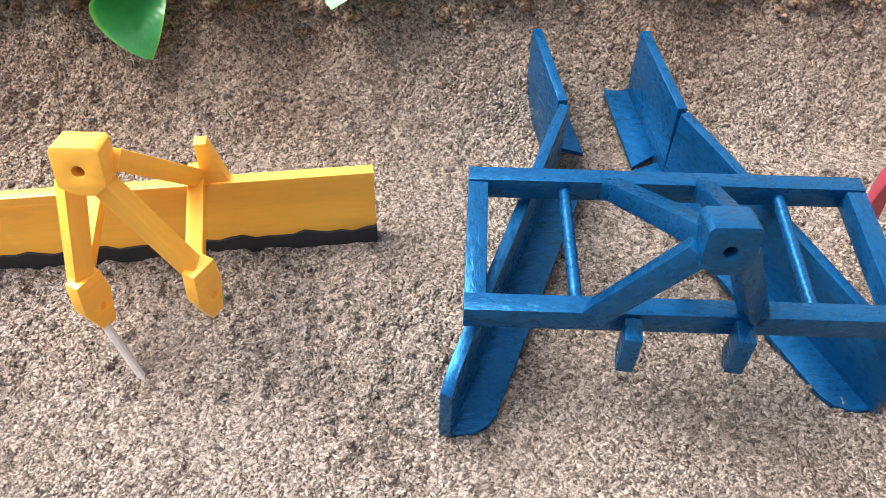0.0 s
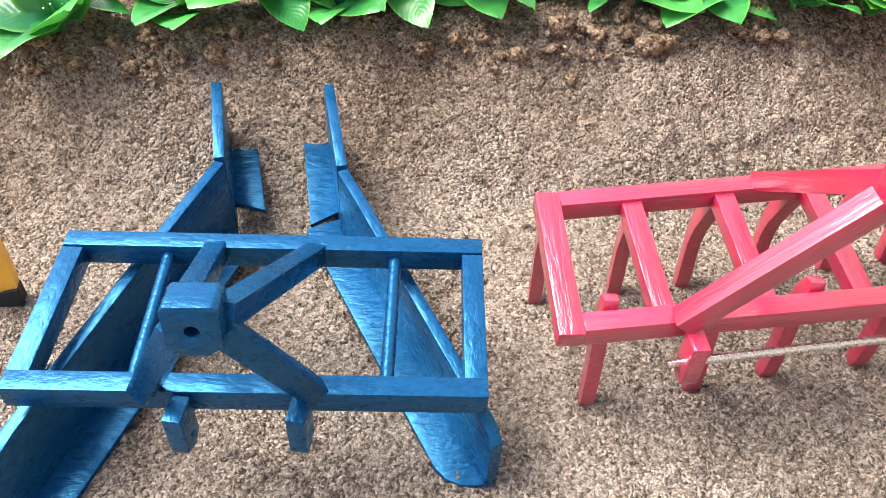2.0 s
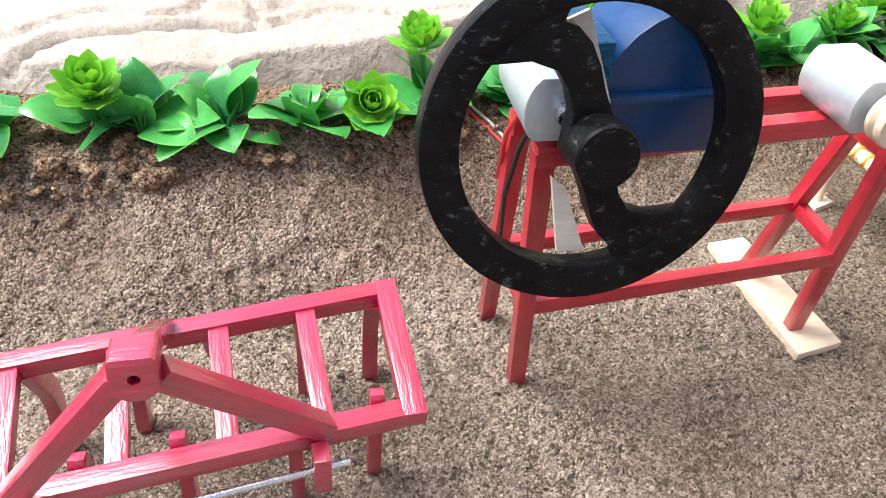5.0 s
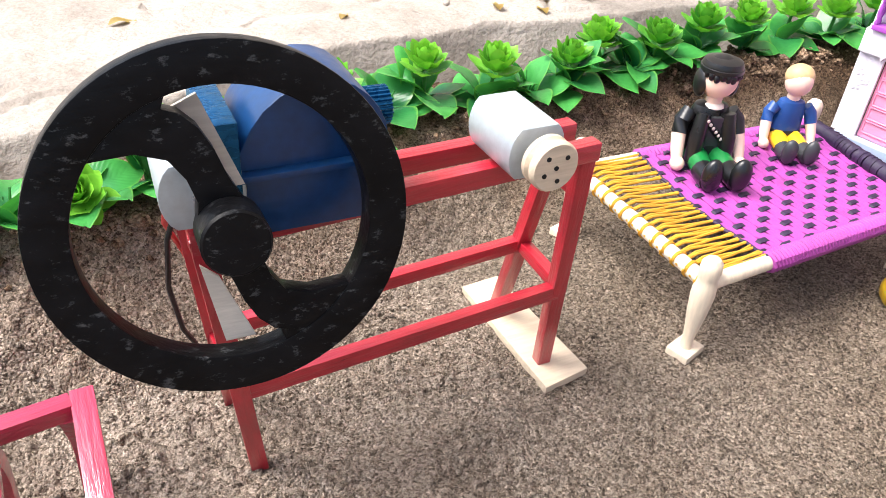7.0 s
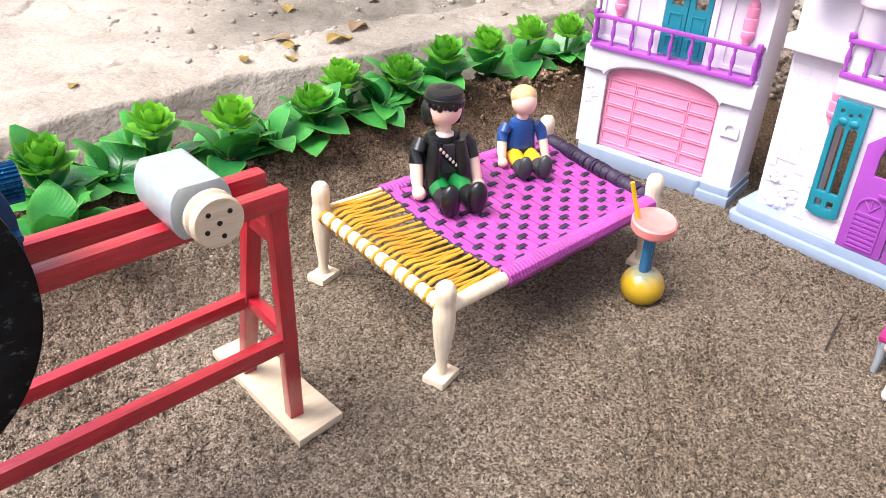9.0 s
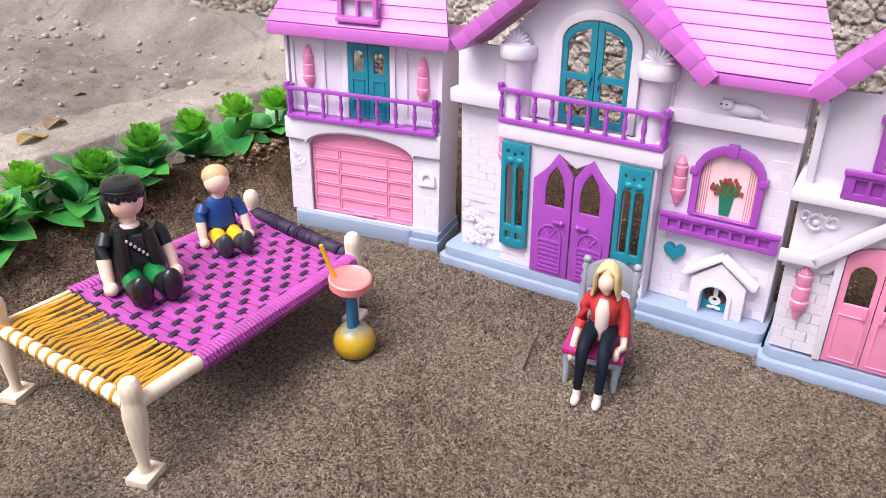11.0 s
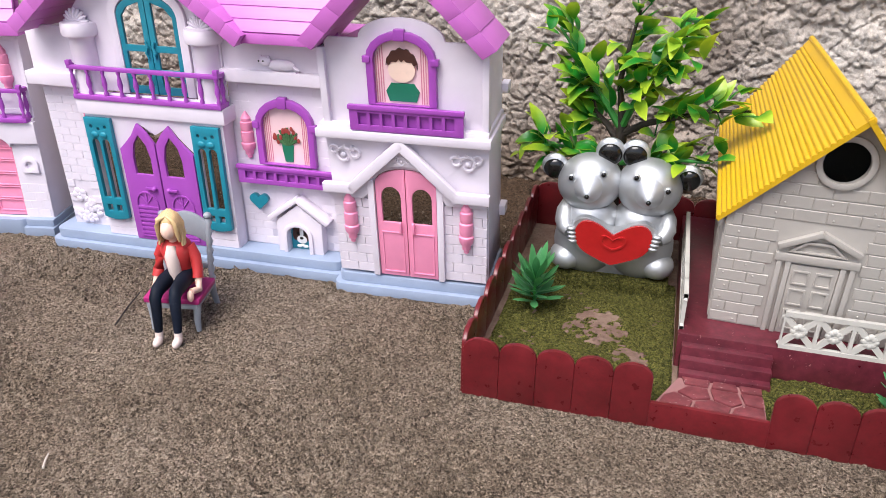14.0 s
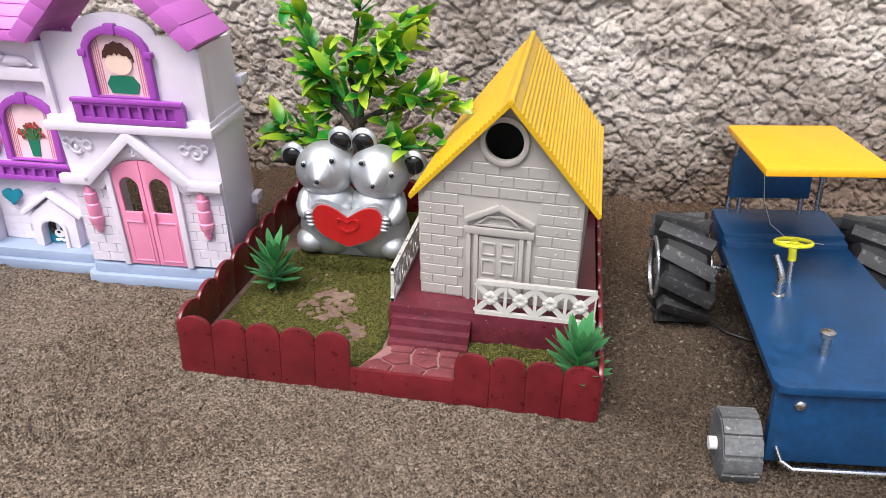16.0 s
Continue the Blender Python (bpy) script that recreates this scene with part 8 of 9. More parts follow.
    tube(bm, rf - Vector((0, -0.0006, 0.0012)), rb - Vector((0, 0, 0.0012)), 0.0017, seg=16)
    part("ridge_cap", bm, SUNROOF, t)


def heart_figurine():
    """Two silver mice holding a heart, a single ceramic piece."""
    bm = bmesh.new()
    SL, BK, RD = 0, 1, 2
    for s in (-1, 1):
        cx = s * 0.0170
        ball(bm, (s * 0.0155, 0.001, 0.0180), (0.0200, 0.0155, 0.0225), 26, 16, SL)
        ball(bm, (s * 0.0150, 0.0005, 0.0345), (0.0172, 0.0138, 0.0130), 24, 14, SL)
        ball(bm, (cx, -0.0005, 0.0560), (0.0188, 0.0158, 0.0174), 32, 20, SL, (0, s * 10, 0))
        path_tube(bm, [(cx, -0.0020, 0.0572), (cx, -0.0090, 0.0566), (cx, -0.0135, 0.0560), (cx, -0.0170, 0.0556), (cx, -0.0195, 0.0553), (cx, -0.0208, 0.0552)], [0.0150, 0.0125, 0.0092, 0.0056, 0.0028, 0.0012], 28, SL)
        ball(bm, (cx, -0.0210, 0.0552), 0.0014, 10, 8, BK)
        # eyes and ears: each head leans outwards
        for ex, ey, ez in ((s * 0.0100, -0.0136, 0.0628 if s < 0 else 0.0600), (-s * 0.0080, -0.0142, 0.0668)):
            ball(bm, (cx + ex, ey + 0.0006, ez), (0.0022, 0.0014, 0.0023), 12, 8, SL)
            ball(bm, (cx + ex, ey, ez), (0.0015, 0.0016, 0.0016), 10, 8, BK)
        for ex, ez, r in ((s * 0.0212, 0.0632, 0.0078), (-s * 0.0100, 0.0750, 0.0084)):
            ball(bm, (cx + ex, 0.0020, ez), (r, 0.0034, r), 24, 14, SL)
            ball(bm, (cx + ex, -0.0004, ez - 0.0010), (r * 0.80, 0.0028, r * 0.78), 20, 12, BK)
        ball(bm, (s * 0.0270, -0.0050, 0.0085), (0.0100, 0.0110, 0.0085), 18, 12, SL)
        path_tube(bm, [(s * 0.0265, 0.0010, 0.0400), (s * 0.0290, -0.0040, 0.0370), (s * 0.0295, -0.0085, 0.0335), (s * 0.0280, -0.0120, 0.0305), (s * 0.0255, -0.0145, 0.0290)], [0.0060, 0.0060, 0.0056, 0.0050, 0.0036], 18, SL)
        for k in range(4):
            ball(bm, (s * (0.0245 - 0.0005 * k), -0.0178, 0.0330 - 0.0026 * k), (0.0028, 0.0022, 0.0014), 10, 8, SL)
    box(bm, (-0.0320, -0.0060, -0.001), (0.0320, 0.0160, 0.0045), SL)
    heart = [(0.0222 * math.copysign(abs(math.sin(a)) ** 1.7, math.sin(a)), 0.0258 + 0.00110 * (lambda z: z if z > -6 else -6 + 0.62 * (z + 6))(13 * math.cos(a) - 5 * math.cos(2 * a) - 2 * math.cos(3 * a) - math.cos(4 * a))) for a in [2 * math.pi * k / 40 for k in range(40)]]
    n0 = len(bm.faces)
    plate(bm, heart, (), -0.0182, -0.0080, RD)
    plate(bm, [(x * 1.10, 0.0266 + (z - 0.0266) * 1.10) for x, z in heart], (), -0.0168, -0.0060, SL)
    small = [(x * 0.34, 0.0266 + (z - 0.0261) * 0.36) for x, z in heart]
    inner = [(x * 0.26, 0.0266 + (z - 0.0261) * 0.27) for x, z in heart]
    plate(bm, small, [inner], -0.0190, -0.0176, RD)
    ob = part("figurine", bm, [SILVER, GLOSSBLACK, HEARTRED], m=pose(0.8785, -0.1905, 0.0205, 3, 0, -88) @ Matrix.Scale(1.03, 4))
    mod = ob.modifiers.new("soften", "BEVEL")
    mod.width, mod.segments, mod.limit_method, mod.angle_limit = 0.0012, 3, "ANGLE", radians(50)
    tagged(ob, "silver ceramic figurine of two mice holding a red heart", "figurine")


def plastic_tree():
    t = thing("plastic_tree", "artificial tree with dark trunk and yellow-green tipped plastic leaves", "tree", pose(0.910, -0.1865, 0.0, 0, -2, 0) @ Matrix.Scale(0.95, 4))
    rnd = random.Random(12)
    bm = bmesh.new()
    path_tube(bm, [(0, 0, -0.004), (0.001, 0.001, 0.05), (0, 0, 0.095), (0.001, 0.0, 0.115)], [0.0052, 0.0046, 0.0042, 0.0036], 12)
    part("trunk", bm, BARK, t)
    tips = []
    limbs = [((0, 0, 0.098), (0.002, 0.018, 0.118), (0.0, 0.028, 0.150)), ((0, 0, 0.105), (-0.012, -0.030, 0.122), (-0.030, -0.074, 0.136)), ((0, 0, 0.112), (-0.004, 0.004, 0.140), (-0.004, -0.004, 0.185)),
             ((0, 0, 0.112), (0.006, -0.016, 0.140), (0.004, -0.036, 0.175)), ((0, 0, 0.09), (-0.012, 0.024, 0.092), (-0.020, 0.048, 0.100)), ((0, 0, 0.085), (-0.016, -0.024, 0.092), (-0.030, -0.056, 0.102)),
             ((0, 0, 0.108), (0.004, 0.022, 0.135), (0.006, 0.045, 0.170)), ((0, 0, 0.11), (-0.012, -0.012, 0.14), (-0.026, -0.030, 0.165))]
    for i, l in enumerate(limbs):
        bm = bmesh.new()
        pts = [Vector(l[0]), Vector(l[0]).lerp(Vector(l[1]), 0.5) + Vector((0, 0, 0.002)), Vector(l[1]), Vector(l[1]).lerp(Vector(l[2]), 0.5) + Vector((0.001, 0, 0.002)), Vector(l[2])]
        path_tube(bm, pts, [0.0026, 0.0022, 0.0018, 0.0013, 0.0008], 8)
        part("limb", bm, BARK if i < 4 else STEM, t)
        tips.append(pts)
    bm = bmesh.new()
    for pts in tips:
        for k in range(36):
            f = rnd.uniform(0.28, 1.0)
            seg = f * (len(pts) - 1)
            i = min(int(seg), len(pts) - 2)
            p = pts[i].lerp(pts[i + 1], seg - i) + Vector([rnd.gauss(0, 0.0050) for _ in range(3)])
            d = (pts[-1] - pts[0]).normalized()
            yaw = math.degrees(math.atan2(d.y, d.x)) + rnd.gauss(0, 48)
            m = Matrix.Translation(p) @ pose(0, 0, 0, 0, 0, yaw) @ pose(0, 0, 0, rnd.uniform(-40, 40), -rnd.uniform(-15, 70), 0)
            leaf(bm, m, rnd.uniform(0.015, 0.025), rnd.uniform(0.0075, 0.0105), rnd.uniform(0.1, 0.45), 0.3, 5)
            if k % 5 == 0:
                a = pts[i].lerp(pts[i + 1], seg - i)
                path_tube(bm, [a, a.lerp(p, 0.5), p], 0.0005, 5)
    part("crown", bm, TREELEAF, t, "pointed leaves, green with yellow tips", smooth=60)


garden_tray()
brick_house()
heart_figurine()
plastic_tree()
sprig("garden_sprig", "small dark green plastic sprig on the mossy lawn", 0.8330, -0.1505, 0.0100, 1.0, 1)
sprig("garden_sprig", "small dark green plastic sprig by the picket corner", 0.7655, -0.3400, 0.0110, 1.0, 2)

# ---- blue toy tractor ----
TYRE = paint("dusty_black_tyre", (0.006, 0.006, 0.0065), 0.7, (1, 1, 1), 420, 0.5, 0.35, chips=(0.06, 0.055, 0.05), chip=0.66)
LUGRUBBER = paint("dusty_grey_lug_rubber", (0.024, 0.025, 0.026), 0.62, (1, 1, 1), 300, 0.4, 0.35, chips=(0.11, 0.105, 0.095), chip=0.56, wear=300, soft=0.12)
GREYWHEEL = paint("grey_dusty_roller", (0.105, 0.108, 0.108), 0.7, (1, 1, 1), 350, 0.5, 0.35, chips=(0.38, 0.34, 0.29), chip=0.62)
RIM = plastic("silver_rim_plastic", (0.55, 0.56, 0.58), 0.25, grime=0.3)
RIM.node_tree.nodes["Principled BSDF"].inputs["Metallic"].default_value = 0.8
TBLUE = paint("tractor_blue_paint", (0.005, 0.042, 0.115), 0.34, (1, 1, 1), 240, 0.15, 0.25, chips=(0.16, 0.22, 0.30), chip=0.735)
CANOPY = paint("tractor_yellow_board", (0.74, 0.36, 0.006), 0.4, (1, 1, 1), 240, 0.15, 0.08)
LIME = plastic("lime_yellow_plastic", (0.65, 0.62, 0.02), 0.35)
WHITECAP = plastic("white_axle_cap", (0.72, 0.72, 0.70), 0.4)
THREAD = plastic("grey_thread", (0.5, 0.48, 0.46), 0.6)


def big_wheel(t, y, sgn):
    """A rear tractor wheel: tyre with slanted lugs, dished rim."""
    ob = new("rear_wheel")
    ob.empty_display_size = 0.01
    ob.parent = t
    R, W = 0.0345, 0.030
    ob.matrix_basis = pose(0.0, y, R, 90, 0, 0)
    bm = bmesh.new()
    prof = [(0.0195, -W / 2), (0.0265, -W / 2 + 0.001), (0.0300, -W / 2 + 0.004), (0.0310, 0), (0.0300, W / 2 - 0.004), (0.0265, W / 2 - 0.001), (0.0195, W / 2)]
    lathe(bm, prof, (0, 0, 0), 40)
    part("tyre", bm, TYRE, ob)
    for k in range(12):
        bm = bmesh.new()
        m = pose(0, 0, 0, 0, 0, 360 * k / 12) @ pose(0.0312, 0, 0) @ pose(0, 0, 0, -27, 0, 0)
        box(bm, (-0.0040, -0.0042, -W * 0.56), (0.0030, 0.0042, W * 0.56), m=m)
        part("lug", bm, LUGRUBBER, ob, "dusty grey tread lug", bevel=0.0006)
    for s in (-1, 1):
        bm = bmesh.new()
        lathe(bm, [(0.0200, 0), (0.0200, 0.0020), (0.0180, 0.0028), (0.0160, -0.003), (0.0070, -0.004), (0.0060, 0.001), (0.002, 0.0015)], (0, 0, 0), 32, 0, Matrix.Translation((0, 0, s * (W / 2 - 0.001))) @ Matrix.Diagonal((1, 1, s, 1)))
        bmesh.ops.recalc_face_normals(bm, faces=bm.faces[:])
        part("rim", bm, RIM, ob)


def small_wheel(t, x, y, sgn):
    ob = new("front_wheel")
    ob.empty_display_size = 0.01
    ob.parent = t
    R, W = 0.0165, 0.0175
    ob.matrix_basis = pose(x, y, R, 90, 0, 0)
    bm = bmesh.new()
    lathe(bm, [(0.007, -W / 2), (0.0148, -W / 2), (0.0156, -W / 2 + 0.001), (0.0156, W / 2 - 0.001), (0.0148, W / 2), (0.007, W / 2)], seg=22)
    part("roller", bm, GREYWHEEL, ob)
    for k in range(11):
        bm = bmesh.new()
        box(bm, (0.0148, -0.0038, -W / 2 + 0.0003), (0.0168, 0.0038, W / 2 - 0.0003), m=pose(0, 0, 0, 0, 0, 360 * k / 11))
        part("tread_strip", bm, GREYWHEEL, ob, bevel=0.0005)
    bm = bmesh.new()
    tube(bm, (0, 0, -sgn * W / 2), (0, 0, -sgn * (W / 2 + 0.0035)), 0.0032, seg=14)
    part("axle_cap", bm, WHITECAP, ob)


def tractor():
    t = thing("toy_tractor", "blue wooden toy tractor with lugged black wheels and yellow canopy", "toy tractor", pose(0.8830, -0.4600, -0.001, 3.5, 0, 182.5))
    big_wheel(t, -0.0570, -1)
    big_wheel(t, 0.0525, 1)
    small_wheel(t, 0.1505, -0.0510, -1)
    small_wheel(t, 0.1505, 0.0510, 1)
    bm = bmesh.new()
    tube(bm, (0, -0.06, 0.0345), (0, 0.06, 0.0345), 0.0026, seg=10)
    part("rear_axle", bm, STEEL, t)
    bm = bmesh.new()
    tube(bm, (0.1505, -0.055, 0.0165), (0.1505, 0.055, 0.0165), 0.0018, seg=10)
    part("front_axle", bm, STEEL, t)
    # gear on the rear axle
    bm = bmesh.new()
    lathe(bm, [(0.002, 0), (0.0085, 0.0), (0.0085, 0.0045), (0.002, 0.0045)], seg=24)
    for k in range(20):
        box(bm, (0.008, -0.0007, 0), (0.0098, 0.0007, 0.0045), m=pose(0, 0, 0, 0, 0, 18 * k))
    part("gear", bm, GREYWHEEL, t, m=pose(0.012, -0.0385, 0.030, 90, 0, 0))
    # hood top as one board with rounded corners, sides under it
    bm = bmesh.new()
    L0, L1, h = 0.0130, 0.1605, 0.0405
    pts = [(L0, -0.036), (L1 - 0.006, -h), (L1 - 0.0015, -h + 0.0015), (L1, -h + 0.006), (L1, h - 0.006), (L1 - 0.0015, h - 0.0015), (L1 - 0.006, h), (L0, 0.036)]
    f = bm.faces.new([bm.verts.new((x, y, 0.0560)) for x, y in pts])
    ext = bmesh.ops.extrude_face_region(bm, geom=[f])
    bmesh.ops.translate(bm, vec=(0, 0, -0.0042), verts=[v for v in ext["geom"] if isinstance(v, bmesh.types.BMVert)])
    bmesh.ops.recalc_face_normals(bm, faces=bm.faces[:])
    part("hood_top", bm, TBLUE, t, bevel=0.0006)
    slab("nose", (L1 - 0.0085, -0.0395, 0.0130), (L1 - 0.0035, 0.0395, 0.0518), TBLUE, t, 0.0008)
    slab("chassis", (-0.030, -0.0230, 0.0260), (L1 - 0.0090, 0.0230, 0.0500), TBLUE, t, 0.0008)
    slab("seat_box", (-0.0300, -0.0350, 0.0500), (0.0105, 0.0340, 0.0630), TBLUE, t, 0.0008)
    slab("seat_box_foot", (-0.0280, -0.0345, 0.0440), (0.0165, 0.0345, 0.0600), TBLUE, t, 0.0008)
    slab("seat_back", (-0.0260, -0.0270, 0.0735), (-0.0220, 0.0210, 0.1080), TBLUE, t, 0.0008)
    for y in (-0.0200, 0.0170):
        bm = bmesh.new()
        tube(bm, (-0.0240, y, 0.0630), (-0.0240, y, 0.0800), 0.0016, seg=10)
        part("seat_post", bm, STEEL, t)
    for x, y in ((-0.0270, -0.0260), (-0.0270, 0.0285)):
        bm = bmesh.new()
        path_tube(bm, [(x, y, 0.0630), (x, y, 0.0900), (x + 0.010, y, 0.1215)], 0.0018, 10)
        part("canopy_post", bm, STEEL, t)
    bm = bmesh.new()
    box(bm, (-0.0440, -0.0335, 0), (0.0470, 0.0265, 0.0042))
    part("canopy", bm, CANOPY, t, "yellow canopy board", bevel=0.001, m=pose(0.0330, -0.002, 0.1215, 0, -2.5, 0))
    # exhaust, stacks, steering wheel
    bm = bmesh.new()
    path_tube(bm, [(0.0760, -0.0190, 0.0540), (0.0760, -0.0190, 0.0680), (0.0745, -0.0200, 0.0720), (0.0725, -0.0225, 0.0785)], [0.0022, 0.0022, 0.0018, 0.0015], 12)
    lathe(bm, [(0.0034, 0), (0.0034, 0.0014), (0.0024, 0.0020), (0.0024, 0.0090)], (0.0760, -0.0190, 0.0558), 16)
    part("exhaust_pipe", bm, STEEL, t, "bent steel exhaust pipe")
    bm = bmesh.new()
    lathe(bm, [(0.0022, 0), (0.0022, 0.0100), (0.0034, 0.0104), (0.0034, 0.0128), (0.0022, 0.0135)], (0.1330, -0.0130, 0.0555), 14)
    part("bolt_stack", bm, STEEL, t, "upright steel bolt")
    bm = bmesh.new()
    path_tube(bm, [(0.0580, -0.0090, 0.0540), (0.0540, -0.0085, 0.0740)], 0.0014, 8)
    part("steering_column", bm, STEEL, t)
    bm = bmesh.new()
    n = 28
    ring = [(0.0092 * math.cos(2 * math.pi * k / n), 0.0092 * math.sin(2 * math.pi * k / n), 0) for k in range(n + 1)]
    path_tube(bm, ring, 0.0012, 8)
    for a in (30, 150, 270):
        tube(bm, (0, 0, 0), (0.0092 * math.cos(radians(a)), 0.0092 * math.sin(radians(a)), 0), 0.001, seg=6)
    tube(bm, (0, 0, -0.010), (0, 0, 0.001), 0.0022, seg=10)
    part("steering_wheel", bm, LIME, t, "lime yellow steering wheel", m=pose(0.0535, -0.0085, 0.0770, 0, -10, 0))
    # front bumper wire and stud
    bm = bmesh.new()
    zb = 0.0165
    path_tube(bm, [(L1 - 0.005, -0.0350, zb + 0.004), (L1 + 0.0035, -0.0345, zb + 0.002), (L1 + 0.0060, -0.0300, zb), (L1 + 0.0060, 0.0300, zb), (L1 + 0.0035, 0.0345, zb + 0.002), (L1 - 0.005, 0.0350, zb + 0.004)], 0.0013, 10)
    part("bumper", bm, STEEL, t, "bent steel wire bumper")
    for y in (-0.0280, 0.0280):
        bm = bmesh.new()
        ball(bm, (L1 - 0.0030, y, 0.0445), (0.0014, 0.0026, 0.0026), 14, 10)
        part("headlight_stud", bm, STEEL, t, "round steel stud for a headlight")
    bm = bmesh.new()
    path_tube(bm, [(0.058, -0.030, 0.118), (0.050, -0.026, 0.100), (0.040, -0.018, 0.082), (0.028, -0.004, 0.068), (0.018, 0.020, 0.0605)], 0.00022, 5)
    path_tube(bm, [(0.045, 0.004, 0.117), (0.040, 0.006, 0.110), (0.030, 0.010, 0.102)], 0.00022, 5)
    part("thread", bm, THREAD, t)


tractor()

# ---- artificial rosette plants along the bank ----
def leaf_mesh(name, ln, wd, arch_, fold, material, seed):
    bm = bmesh.new()
    leaf(bm, Matrix.Identity(4), ln, wd, arch_, fold, 9, curl=seed)
    me = bpy.data.meshes.new(name)
    bm.to_mesh(me)
    bm.free()
    me.materials.append(material)
    me.shade_smooth()
    return me


BROAD = [leaf_mesh("leaf", 0.037, 0.0285, 0.30, 0.24, LEAFGREEN, 0.0), leaf_mesh("leaf", 0.040, 0.0275, 0.36, 0.34, LEAFGREEN, 0.6), leaf_mesh("leaf", 0.034, 0.0270, 0.20, 0.14, LEAFGREEN, -0.5)]


def rosette_mesh(seed):
    """A fleshy bud of overlapping pointed petals."""
    rnd = random.Random(seed)
    bm = bmesh.new()
    k = 0
    for ring, (n, tilt, ln, wd, z) in enumerate(((7, 18, 0.0150, 0.0112, 0.0), (8, 40, 0.0145, 0.0110, 0.0020), (7, 56, 0.0125, 0.0098, 0.0040), (6, 70, 0.0100, 0.0080, 0.0060), (4, 82, 0.0075, 0.0056, 0.0074))):
        for i in range(n):
            a = 360 * (i + 0.5 * (ring % 2)) / n + rnd.uniform(-7, 7)
            m = pose(0, 0, z, 0, 0, a) @ pose(0.0016, 0, 0, 0, -(tilt + rnd.uniform(-6, 6)), 0)
            leaf(bm, m, ln * rnd.uniform(0.85, 1.1), wd * 0.88, -0.32, 0.42, 7, late=1.25)
            k += 1
    me = bpy.data.meshes.new("rosette")
    bm.to_mesh(me)
    bm.free()
    me.materials.append(BUDGREEN)
    me.shade_smooth()
    return me


ROSETTES = [rosette_mesh(s) for s in (1, 2, 3)]


def plant(x, y, z, seed, bud=True, height=0.036, size=1.0, lean=(0, 0), leaves=7):
    t = thing("rosette_plant", "artificial plant with broad green leaves" + (" and a fleshy bud" if bud else "") + " in soil", "plant", pose(x, y, z), group="plants along the bank")
    rnd = random.Random(seed)
    top = Vector((height * math.sin(radians(lean[1])), -height * math.sin(radians(lean[0])), height * math.cos(radians(max(abs(lean[0]), abs(lean[1]))))))
    if bud:
        bm = bmesh.new()
        path_tube(bm, [(0, 0, -0.006), top * 0.5 + Vector((0, 0.001, 0)), top], [0.0017, 0.0014, 0.0013], 8)
        part("stem", bm, STEM, t)
        r = new("rosette", ROSETTES[seed % 3])
        r.parent = t
        r.matrix_basis = Matrix.Translation(top) @ pose(0, 0, 0, lean[0], lean[1], 0) @ pose(0, 0, 0, 0, 0, rnd.uniform(0, 360)) @ Matrix.Scale(1.2 * size * rnd.uniform(0.92, 1.08), 4)
    a0 = rnd.uniform(0, 360)
    for k in range(leaves):
        o = new("leaf", rnd.choice(BROAD))
        o.parent = t
        a = a0 + k * 360 / leaves + rnd.uniform(-22, 22)
        up = rnd.choice((rnd.uniform(4, 26), rnd.uniform(4, 26), rnd.uniform(40, 72)))
        o.matrix_basis = pose(0, 0, rnd.uniform(0.003, 0.010), 0, 0, a) @ pose(0.002, 0, 0, rnd.uniform(-25, 25), -up, 0) @ Matrix.Scale(size * rnd.uniform(0.72, 1.08), 4)
    if not bud:
        bm = bmesh.new()
        for k in range(5):
            a = rnd.uniform(0, 6.28)
            path_tube(bm, [(0, 0, 0), (0.004 * math.cos(a), 0.004 * math.sin(a), 0.010), (0.007 * math.cos(a), 0.007 * math.sin(a), rnd.uniform(0.014, 0.022))], [0.0011, 0.0009, 0.0005], 6)
        part("shoot", bm, STEM, t)
    return t


# x, y, whether a bud stands over the leaves, its height and forward lean
SPOTS = [(-0.215, 0.284, 0, 0.03, 4), (-0.165, 0.284, 0, 0.03, 4), (-0.112, 0.278, 0, 0.03, 4), (-0.058, 0.278, 0, 0.03, 4), (-0.002, 0.282, 0, 0.03, 4), (0.046, 0.296, 0, 0.03, 4), (0.078, 0.306, 0, 0.03, 4),
         (0.108, 0.304, 1, 0.026, 6), (0.136, 0.318, 1, 0.026, 4), (0.163, 0.316, 1, 0.026, 16), (0.217, 0.322, 1, 0.022, 16), (0.236, 0.317, 0, 0.02, 4), (0.271, 0.320, 0, 0.03, 4), (0.306, 0.314, 0, 0.02, 4), (0.334, 0.320, 1, 0.022, 42), (0.366, 0.330, 1, 0.032, 0), (0.412, 0.338, 1, 0.026, 4),
         (0.458, 0.338, 0, 0.03, 4), (0.466, 0.366, 1, 0.024, 4), (0.500, 0.380, 0, 0.03, 4), (0.530, 0.388, 1, 0.026, 6), (0.570, 0.382, 1, 0.026, 4), (0.600, 0.384, 0, 0.03, 4), (0.630, 0.390, 1, 0.022, 6), (0.668, 0.406, 1, 0.024, 2), (0.690, 0.396, 0, 0.03, 4), (0.715, 0.402, 1, 0.020, 6), (0.757, 0.410, 1, 0.026, 3),
         (0.811, 0.418, 1, 0.026, 5), (0.860, 0.424, 1, 0.028, 3), (0.897, 0.412, 1, 0.026, 5), (0.945, 0.414, 1, 0.026, 3)]
for i, (px, py, bud, tall, lean) in enumerate(SPOTS):
    pz = float(ground_height(np.array(px), np.array(py))) - 0.002
    plant(px, py, max(pz, 0.012), 100 + i, bud > 0, tall, 1.0 if px < 0.1 else 0.88 if px < 0.44 else 0.95, (lean, (i * 37) % 15 - 7), 9 if bud else 8)

